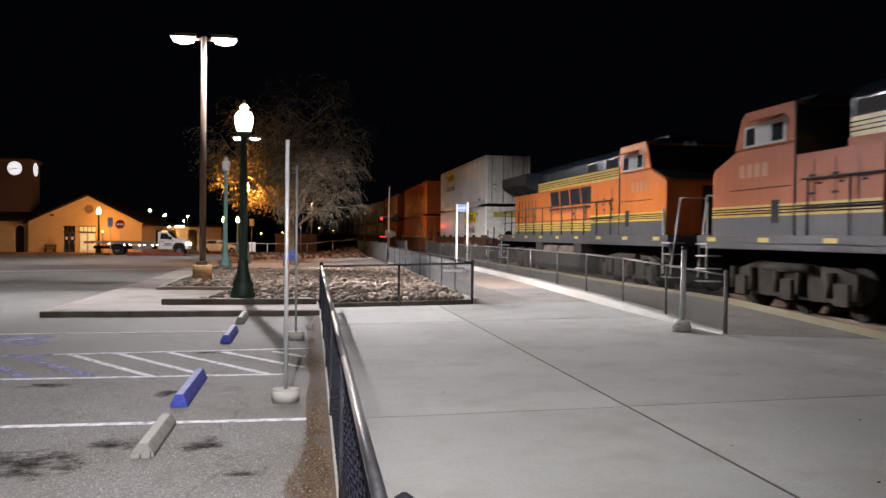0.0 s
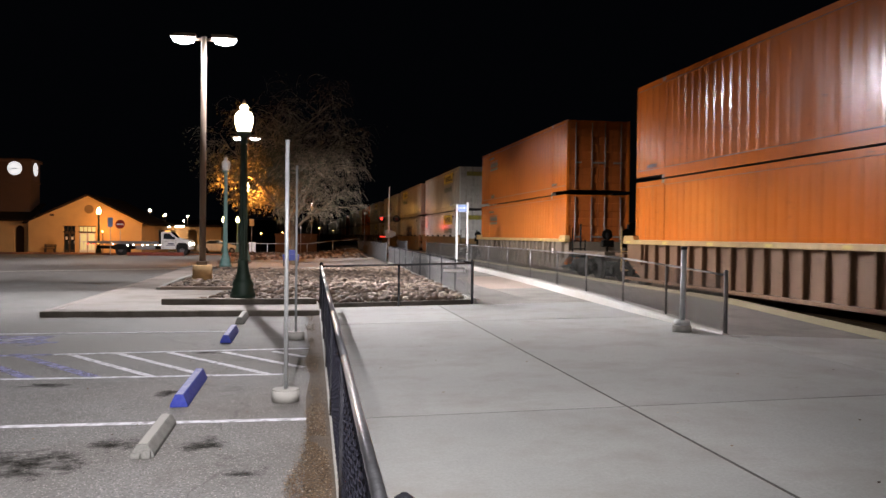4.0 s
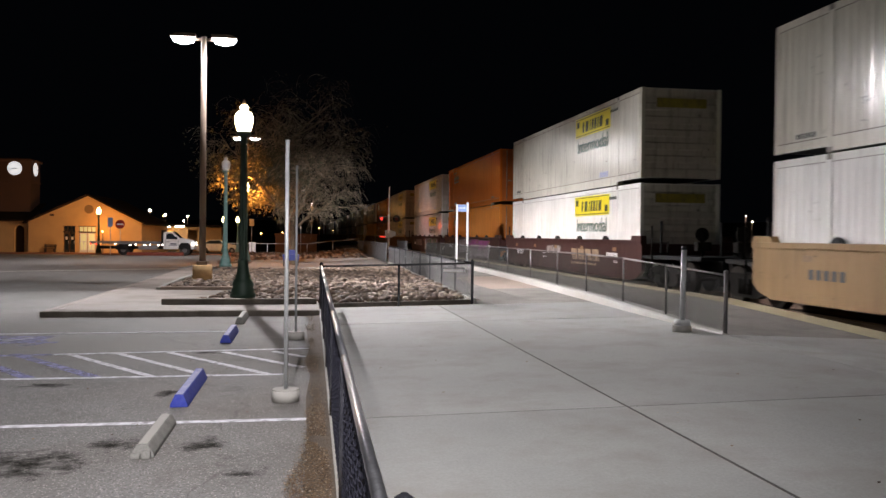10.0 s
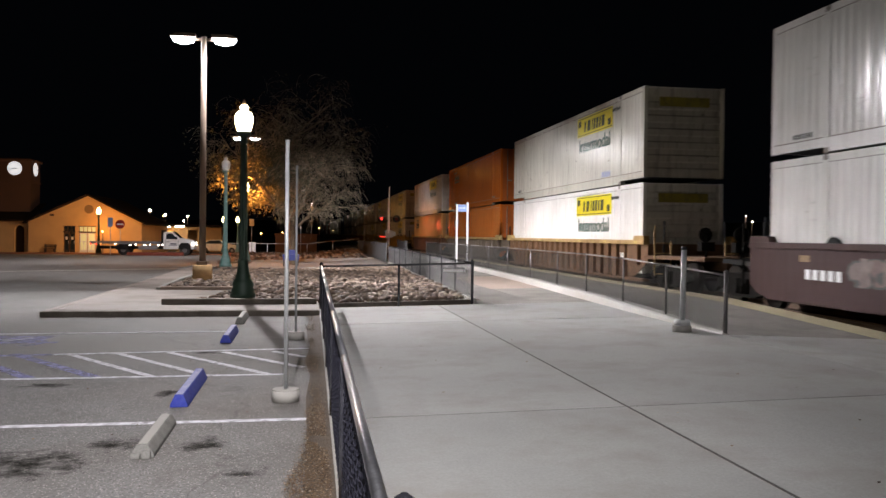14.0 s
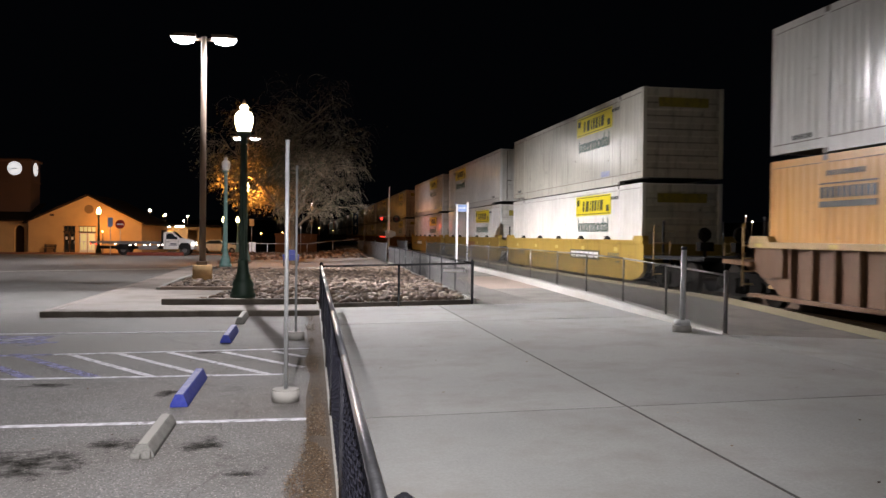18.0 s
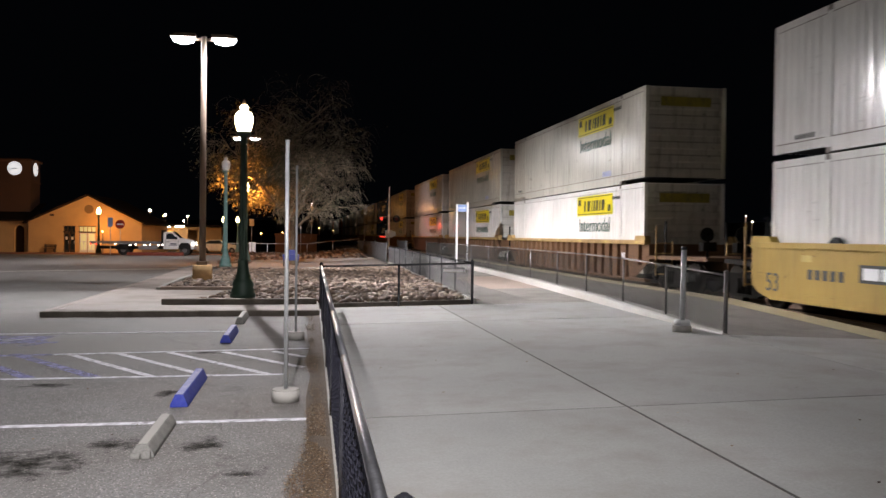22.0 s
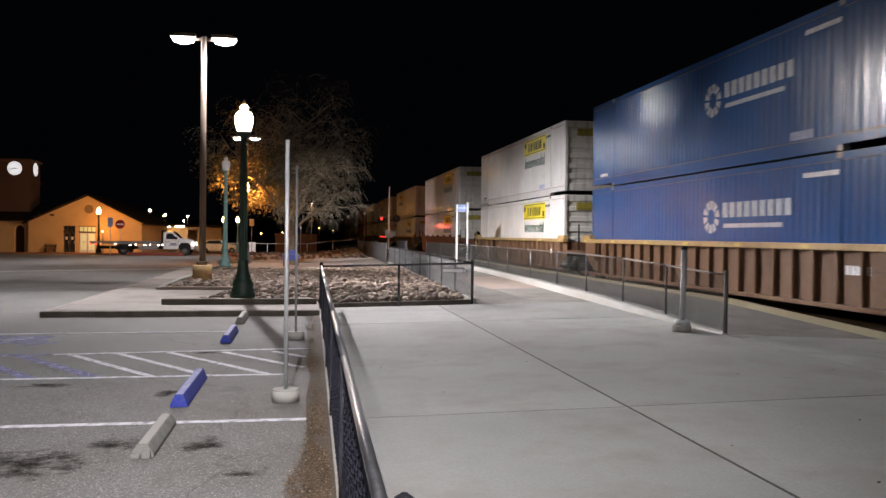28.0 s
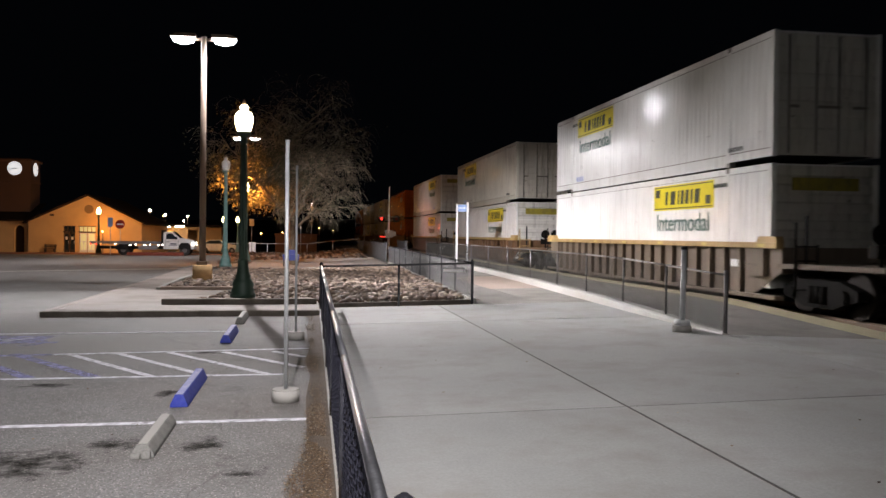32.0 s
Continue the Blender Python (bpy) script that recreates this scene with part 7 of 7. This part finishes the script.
def make_truck():
    root = thing("tow_truck", pose(0, 0, 0), "white flatbed tow truck with a steel deck and marker lights", "truck")
    bm = bmesh.new()
    prism(bm, [(6.1, 0.55), (6.1, 2.05), (6.35, 2.12), (6.9, 2.1), (7.5, 1.5), (8.55, 1.36), (8.72, 1.15), (8.72, 0.55)], "y", -0.98, 0.98)
    part("cab", bm, TRUCK_WHITE, root, bevel=0.05)
    for s in (-1, 1):
        bm = bmesh.new()
        prism(bm, [(6.32, 1.45), (6.36, 1.95), (6.85, 1.95), (7.3, 1.45)], "y", *sorted((s * 0.982, s * 0.99)))
        part("side_window", bm, GLASS, root)
        bm = bmesh.new()
        box(bm, 6.28, 6.3, *sorted((s * 0.981, s * 0.986)), 0.65, 1.4)
        box(bm, 7.36, 7.38, *sorted((s * 0.981, s * 0.986)), 0.65, 1.4)
        box(bm, 6.4, 6.6, *sorted((s * 0.981, s * 0.99)), 1.2, 1.25)
        part("door_seam", bm, DARK, root)
        bm = bmesh.new()
        box(bm, 6.7, 7.2, *sorted((s * 0.982, s * 0.988)), 0.98, 1.08)
        box(bm, 6.55, 7.3, *sorted((s * 0.982, s * 0.988)), 0.88, 0.93)
        part("door_emblem", bm, INK_NAVY, root, "plain dark bars on the door")
        bm = bmesh.new()
        box(bm, 7.15, 7.3, *sorted((s * 1.0, s * 1.22)), 1.42, 1.68)
        part("mirror", bm, DARK, root)
        bm = bmesh.new()
        prism(bm, [(7.38, 0.55), (7.45, 0.95), (7.65, 1.13), (8.2, 1.13), (8.4, 0.95), (8.45, 0.55)], "y", *sorted((s * 0.9, s * 1.04)))
        part("wheel_arch", bm, DARK, root)
        bm = bmesh.new()
        box(bm, 8.5, 8.74, *sorted((s * 0.65, s * 0.99)), 0.92, 1.16)
        part("headlight", bm, LAMP_WHITE, root)
        wheel(root, 7.92, s * 0.9, 0.46, 0.26)
        wheel(root, 2.75, s * 0.85, 0.46, 0.5)
        bm = bmesh.new()
        prism(bm, [(2.1, 0.5), (2.2, 0.9), (2.5, 1.02), (3.0, 1.02), (3.3, 0.9), (3.4, 0.5)], "y", *sorted((s * 1.0, s * 1.12)))
        part("mudguard", bm, DARK, root)
        for x in (0.9, 2.1, 3.35, 4.6, 5.7):
            bm = bmesh.new()
            box(bm, x - 0.07, x + 0.07, *sorted((s * 1.2, s * 1.23)), 0.86 if x > 3 else 0.95, 0.94 if x > 3 else 1.03)
            part("marker_light", bm, LAMP_WHITE if x > 1 else LAMP_AMBER, root)
        bm = bmesh.new()
        box(bm, 4.0, 5.6, *sorted((s * 0.7, s * 1.1)), 0.5, 0.86)
        part("toolbox", bm, DECK, root)
        bm = bmesh.new()
        box(bm, -0.02, 0.06, *sorted((s * 0.85, s * 1.1)), 0.92, 1.0)
        part("tail_light", bm, LAMP_RED, root)
    bm = bmesh.new()
    prism(bm, [(0, 1.0), (0, 1.1), (5.95, 1.14), (5.95, 1.0)], "y", -1.2, 1.2)
    box(bm, 0, 5.9, 1.12, 1.2, 1.1, 1.22)
    box(bm, 0, 5.9, -1.2, -1.12, 1.1, 1.22)
    part("deck", bm, DECK, root)
    bm = bmesh.new()
    box(bm, 0.6, 8.4, -0.45, 0.45, 0.55, 0.8)
    part("chassis", bm, DARK, root)
    bm = bmesh.new()
    box(bm, 5.95, 6.02, -1.1, 1.1, 1.0, 2.25)
    part("headboard", bm, DARK, root)
    bm = bmesh.new()
    box(bm, 6.4, 6.7, -0.6, 0.6, 2.12, 2.2)
    part("light_bar", bm, LAMP_AMBER, root)
    bm = bmesh.new()
    prism(bm, [(6.93, 2.06), (7.48, 1.53), (7.5, 1.55), (6.95, 2.08)], "y", -0.85, 0.85)
    part("windscreen", bm, GLASS, root)
    return root


TRUCK = make_truck()
TRUCK_AT, TRUCK_TURN = (Vector((-18.9, 79.0, gz(-14, 79))), Vector((-18.42, 79.0, gz(-14, 79)))), 0.0
TRUCK_RIDE = ((0.0, 0.0), (2.0, 0.04), (3.5, 0.3), (4.6, 0.85), (5.5, 1.0), (32.0, 1.0))


def parked_car(x, y, turn, mat, label):
    root = thing("car", pose(x, y, gz(x, y), 0, 0, turn), label, "car")
    bm = bmesh.new()
    prism(bm, [(-2.2, 0.3), (-2.25, 0.75), (-2.1, 0.95), (-1.4, 1.0), (1.0, 0.98), (2.0, 0.82), (2.25, 0.6), (2.25, 0.3)], "y", -0.88, 0.88)
    part("body", bm, mat, root, bevel=0.05)
    bm = bmesh.new()
    prism(bm, [(-1.65, 0.98), (-1.1, 1.4), (0.2, 1.44), (1.1, 0.98)], "y", -0.74, 0.74)
    part("cabin", bm, mat, root, bevel=0.05)
    for s in (-1, 1):
        bm = bmesh.new()
        prism(bm, [(-1.35, 1.03), (-1.0, 1.34), (0.15, 1.38), (0.85, 1.03)], "y", *sorted((s * 0.742, s * 0.75)))
        part("side_window", bm, GLASS, root)
        for xx in (-1.35, 1.4):
            wheel(root, xx, s * 0.8, 0.32, 0.2)
        bm = bmesh.new()
        box(bm, 2.1, 2.26, *sorted((s * 0.5, s * 0.8)), 0.62, 0.75)
        part("headlight", bm, HEADLIGHT, root)


parked_car(-9.0, 93.0, 0, surface("silver_car_paint", (0.55, 0.53, 0.5), 0.35, bump=0), "pale saloon car parked under amber light")

# ---------------------------------------------------------------- station building and tower
WINDOW_GLOW = glow("dim_lit_interior", (0.75, 0.85, 0.55), 0.2)
FRAME_DARK = surface("dark_door_frame", (0.06, 0.035, 0.02), 0.6, bump=0.1)
CLOCK_FACE = glow("lit_clock_dial", (0.95, 0.97, 1.0), 0.8, (0.8, 0.8, 0.8))


def build_station():
    Y = 86.0
    g = gz(-20, Y)
    root = thing("station_building", pose(0, 0, 0), "ochre stucco station building with a tiled gable roof", "building")
    x0, x1, eave, peak, xm = -25.9, -15.6, 2.5, 5.02, -20.55
    doors = ((-22.75, -21.7, 0), (-21.35, -19.85, 1))
    bm = bmesh.new()
    dt = g + 2.62           # head of the transoms
    for a, b in ((x0, doors[0][0]), (doors[0][1], doors[1][0]), (doors[1][1], x1)):
        bm = bmesh.new()
        box(bm, a, b, Y, Y + 0.35, g - 0.2, dt - 0.001)
        part("wall_pier", bm, STUCCO, root)
    bm = bmesh.new()
    prism(bm, [(x0, dt), (x1, dt), (x1, eave), (xm, peak), (x0, eave)], "y", Y, Y + 0.35)
    wall = part("gable_wall", bm, STUCCO, root)
    for a, b, lit in doors:
        w = (b - a) / 2
        for k in range(2):
            bm = bmesh.new()
            box(bm, a + k * w + 0.03, a + (k + 1) * w - 0.03, Y + 0.12, Y + 0.18, g + 0.02, g + 2.0)
            d = part("door", bm, FRAME_DARK if not lit else WHITE_PAINT, root)
            bm = bmesh.new()
            box(bm, a + k * w + 0.12, a + (k + 1) * w - 0.12, Y + 0.105, Y + 0.125, g + 0.35, g + 1.85)
            part("pane", bm, GLASS if not lit else WINDOW_GLOW, d)
            bm = bmesh.new()
            if lit:
                box(bm, a + k * w + 0.12, a + (k + 1) * w - 0.12, Y + 0.095, Y + 0.104, g + 1.12, g + 1.18)
                box(bm, a + (k + 0.5) * w - 0.02, a + (k + 0.5) * w + 0.02, Y + 0.095, Y + 0.104, g + 0.35, g + 1.11)
            else:
                box(bm, a + (k + 0.5) * w - 0.11, a + (k + 0.5) * w + 0.09, Y + 0.095, Y + 0.104, g + 1.3, g + 1.6)
            part("glazing_bar" if lit else "notice", bm, WHITE_PAINT, d)
            bm = bmesh.new()
            box(bm, a + k * w + 0.42, a + k * w + 0.46, Y + 0.06, Y + 0.1, g + 0.9, g + 1.2)
            part("handle", bm, GALV, d)
        n = 3 if not lit else 4
        for k in range(n):
            ww = (b - a) / n
            bm = bmesh.new()
            box(bm, a + k * ww + 0.04, a + (k + 1) * ww - 0.04, Y + 0.14, Y + 0.17, g + 2.1, g + 2.56)
            part("transom_pane", bm, WINDOW_GLOW if lit else GLASS, root)
        bm = bmesh.new()
        box(bm, a - 0.06, b + 0.06, Y - 0.03, Y + 0.2, g + 2.0, g + 2.1)
        box(bm, a - 0.06, b + 0.06, Y - 0.03, Y + 0.2, dt - 0.06, dt + 0.02)
        part("door_frame", bm, FRAME_DARK, root)
    bm = bmesh.new()
    rod(bm, (-20.45, Y - 0.03, 3.75), (-20.45, Y + 0.02, 3.75), 0.42, n=28)
    part("round_vent", bm, surface("brown_vent", (0.25, 0.15, 0.07), 0.8, bump=0.3), root)
    bm = bmesh.new()
    box(bm, -24.0, -23.6, Y - 0.02, Y + 0.02, 3.05, 3.25)
    part("plaque", bm, FRAME_DARK, root)
    for s, xe in ((-1, x0), (1, x1)):
        bm = bmesh.new()
        d = Vector((xe + s * 0.5 - xm, 0, eave - 0.22 - (peak + 0.06)))
        prism(bm, [(xm, peak + 0.02), (xe + s * 0.45, eave - 0.2), (xe + s * 0.45, eave - 0.06), (xm, peak + 0.18)], "y", Y - 0.45, Y + 16)
        part("roof_slope", bm, ROOF_DARK, root)
    for xe in (x0 + 0.001, x1 - 0.351):
        bm = bmesh.new()
        box(bm, xe, xe + 0.35, Y + 0.35, Y + 15.5, g - 0.2, eave)
        part("side_wall", bm, STUCCO, root)
    bm = bmesh.new()
    box(bm, x0, x1, Y + 15.5, Y + 15.8, g - 0.2, eave)
    part("back_wall", bm, STUCCO, root)
    # arcade wing
    root = thing("arcade_wing", pose(0, 0, 0), "low stucco arcade with round arches and a tiled roof", "building")
    Ya = 86.6
    bm = bmesh.new()
    for a, b in ((-34.0, -32.3), (-31.1, -29.9), (-28.8, -27.35), (-26.45, -25.9)):
        box(bm, a, b, Ya, Ya + 0.5, g - 0.2, 2.3)
    for a, b in ((-32.3, -31.1), (-29.9, -28.8), (-27.35, -26.45)):
        n = 8
        c, r = (a + b) / 2, (b - a) / 2
        pts = [(c + r * math.cos(math.pi * i / n), 1.7 + r * math.sin(math.pi * i / n)) for i in range(n + 1)]
        prism(bm, [(b, 2.3)] + pts + [(a, 2.3)], "y", Ya, Ya + 0.5)
    box(bm, -34.0, -25.9, Ya, Ya + 0.5, 2.3, 2.6)
    part("arcade_wall", bm, STUCCO, root)
    bm = bmesh.new()
    prism(bm, [(Ya - 0.5, 2.55), (Ya - 0.5, 2.7), (Ya + 5.0, 4.4), (Ya + 5.0, 4.25)], "x", -35.0, -25.9)
    part("roof_slope", bm, ROOF_DARK, root)
    bm = bmesh.new()
    box(bm, -34.0, -26.0, Ya + 3.0, Ya + 3.3, g - 0.2, 2.5)
    part("back_wall", bm, STUCCO, root)
    # clock tower
    root = thing("clock_tower", pose(0, 0, 0), "square stucco clock tower with lit white dials", "clock tower")
    bm = bmesh.new()
    box(bm, -29.3, -26.5, 88.6, 91.6, g - 0.2, 8.35)
    part("shaft", bm, STUCCO_DIM, root)
    bm = bmesh.new()
    box(bm, -29.5, -26.3, 88.4, 91.8, 8.35, 8.6)
    box(bm, -29.4, -26.4, 88.5, 91.7, 6.3, 6.45)
    part("cornice", bm, STUCCO_DIM, root, bevel=0.03)
    bm = bmesh.new()
    prism(bm, [(-29.5, 8.6), (-26.3, 8.6), (-26.5, 8.68), (-29.3, 8.68)], "y", 88.3, 91.9)
    part("roof", bm, ROOF_DARK, root)
    for face in (0, 1):
        bm = bmesh.new()
        if face == 0:
            rod(bm, (-27.95, 88.6, 7.7), (-27.95, 88.54, 7.7), 0.66, n=32)
        else:
            rod(bm, (-26.5, 90.1, 7.7), (-26.44, 90.1, 7.7), 0.66, n=32)
        dial = part("clock_dial", bm, CLOCK_FACE, root, "glowing white clock dial")
        bm = bmesh.new()
        for ang, ln in ((100, 0.36), (255, 0.5)):
            a = radians(ang)
            dx, dz = math.sin(a), math.cos(a)
            if face == 0:
                rod(bm, (-27.95, 88.52, 7.7), (-27.95 + dx * ln, 88.52, 7.7 + dz * ln), 0.035, 0.02, n=6)
            else:
                rod(bm, (-26.42, 90.1, 7.7), (-26.42, 90.1 + dx * ln, 7.7 + dz * ln), 0.035, 0.02, n=6)
        part("clock_hands", bm, DARK, dial)
        bm = bmesh.new()
        for k in range(12):
            a = radians(30 * k)
            dx, dz = math.sin(a), math.cos(a)
            if face == 0:
                rod(bm, (-27.95 + dx * 0.52, 88.53, 7.7 + dz * 0.52), (-27.95 + dx * 0.61, 88.53, 7.7 + dz * 0.61), 0.02, n=5)
            else:
                rod(bm, (-26.43, 90.1 + dx * 0.52, 7.7 + dz * 0.52), (-26.43, 90.1 + dx * 0.61, 7.7 + dz * 0.61), 0.02, n=5)
        part("hour_marks", bm, DARK, dial)
    # far pavilion and garden wall
    root = thing("far_pavilion", pose(0, 0, 0), "low ochre building with a flat canopy across the street", "building")
    bm = bmesh.new()
    for a, b in ((-19.0, -16.2), (-15.0, -13.6), (-12.6, -9.8)):
        box(bm, a, b, 104, 104.4, -0.9, 1.9)
    box(bm, -19.0, -9.8, 104, 104.4, 1.9, 2.3)
    part("wall", bm, STUCCO, root)
    bm = bmesh.new()
    box(bm, -19.6, -9.2, 102.6, 109, 2.3, 2.55)
    part("canopy", bm, ROOF_DARK, root)
    bm = bmesh.new()
    box(bm, -19.0, -9.8, 108.5, 108.8, -0.9, 2.3)
    part("back_wall", bm, STUCCO, root)
    bm = bmesh.new()
    box(bm, -3.2, 1.3, 95, 95.35, -0.6, 1.5)
    box(bm, -3.3, 1.4, 94.95, 95.4, 1.5, 1.62)
    solid("garden_wall", bm, STUCCO_DIM, "brown stucco garden wall across the street", "wall", kind="structure")
    bm = bmesh.new()
    box(bm, -40, 3.5, 81.5, 85.6, -1.0, gz(-20, 82) + 0.06)
    box(bm, -26, -13, 80.9, 81.5, -1.0, gz(-20, 81) + 0.09)
    solid("pavement_station", bm, surface("red_brick_paving", (0.3, 0.13, 0.08), 0.85, var=0.3, scale=2, fine=12, bump=0.4), "red brick pavement before the station", "pavement", kind="structure")
    bm = bmesh.new()
    box(bm, -7.0, 4.6, 76.2, 76.4, -0.6, gz(-5, 76) + 0.3)
    solid("kerb_street", bm, surface("red_kerb_paint", (0.4, 0.1, 0.05), 0.7, var=0.3, bump=0.3), "red-painted kerb along the street", "kerb", kind="structure")


build_station()


def bench(x, y):
    root = thing("bench", pose(x, y, gz(x, y)), "dark wooden bench standing by the station wall", "bench")
    for k in range(3):
        bm = bmesh.new()
        box(bm, -0.55, 0.55, -0.42 + k * 0.13, -0.31 + k * 0.13, 0.42, 0.46)
        part("seat_slat", bm, FRAME_DARK, root)
    for k in range(2):
        bm = bmesh.new()
        box(bm, -0.55, 0.55, -0.02, 0.02, 0.56 + k * 0.16, 0.67 + k * 0.16)
        part("back_slat", bm, FRAME_DARK, root)
    for sx in (-0.42, 0.42):
        bm = bmesh.new()
        prism(bm, [(-0.42, 0.0), (-0.34, 0.0), (-0.3, 0.3), (-0.06, 0.3), (-0.04, 0.0), (0.04, 0.0), (0.02, 0.86), (-0.03, 0.86), (-0.05, 0.42), (-0.42, 0.42)], "x", sx - 0.05, sx + 0.05)
        part("end_frame", bm, FRAME_DARK, root)


bench(-23.8, 85.6)


def far_lamp(x, y, z, size, mat, label):
    root = thing("street_lamp", pose(x, y, -1.5), label, "street lamp", "distant street lamps")
    bm = bmesh.new()
    rod(bm, (0, 0.1, 0), (0, 0.1, z + 1.5), 0.06, n=6)
    part("pole", bm, LAMP_BRONZE, root)
    bm = bmesh.new()
    lathe(bm, [(size * 0.3, z + 1.5 - size * 0.5), (size * 0.5, z + 1.5 - size * 0.2), (size * 0.5, z + 1.5 + size * 0.2), (size * 0.25, z + 1.5 + size * 0.5)], 10)
    part("lantern", bm, mat, root, "glowing distant lantern")


FAR = [
    (-21.47, 120, 4.3, 0.22, "w"), (-19.0, 110, 4.36, 0.27, "w"), (-17.9, 115, 3.93, 0.25, "w"), (-22.1, 140, 4.25, 0.19, "s"), (-16.3, 120, 3.22, 0.25, "w"),
    (-14.5, 110, 3.66, 0.22, "w"), (-17.0, 150, 3.87, 0.17, "w"), (-17.88, 100, 1.56, 0.22, "s"), (1.08, 140, 6.61, 0.22, "w"), (2.62, 160, 2.73, 0.17, "s"),
    (-3.84, 150, 1.8, 0.17, "s"), (-19.05, 85.3, 1.63, 0.14, "s"), (33.0, 60, 3.31, 0.07, "w"), (33.5, 60, 2.9, 0.11, "w"), (-9.5, 130, 2.2, 0.17, "s"), (-7.0, 140, 1.6, 0.19, "s"), (5.5, 170, 2.4, 0.14, "s")]
for fx, fy, fz, fs, fm in FAR:
    far_lamp(fx, fy, fz, fs, {"w": WHITE_GLOW, "s": SODIUM_GLOW}[fm], "distant street lamp glowing in the dark")

for cx in (-17.7, -16.85, -15.9, -14.4):
    bm = bmesh.new()
    box(bm, cx - 0.5, cx + 0.5, 102.7, 102.95, 2.42, 2.54)
    solid("canopy_light", bm, WHITE_GLOW, "bright strip light under the far canopy", "light", "canopy lights", m=pose(0, -0.2, -0.18))

# dark hills close the distance
bm = bmesh.new()
n, r0 = 90, 900.0
lo, hi = [], []
for i in range(n + 1):
    a = 2 * math.pi * i / n
    h = 18 + 14 * noise.noise(Vector((math.cos(a) * 3, math.sin(a) * 3, 0)))
    lo.append(bm.verts.new((r0 * math.cos(a), r0 * math.sin(a), -2)))
    hi.append(bm.verts.new((1.1 * r0 * math.cos(a), 1.1 * r0 * math.sin(a), h)))
for i in range(n):
    bm.faces.new((lo[i], lo[i + 1], hi[i + 1], hi[i]))
solid("backdrop_hills", bm, SOIL, "dark low hills on the horizon", "hills", kind="structure")


def motions():
    for ob, x, y, z, turn in MOVERS:
        walk(ob, [(t, pose(x, y - s, z, 0, 0, turn)) for t, s in SPEED])
    walk(TRUCK, [(t, pose(*TRUCK_AT[0] + (TRUCK_AT[1] - TRUCK_AT[0]) * k, 0, 0, TRUCK_TURN)) for t, k in TRUCK_RIDE])


motions()
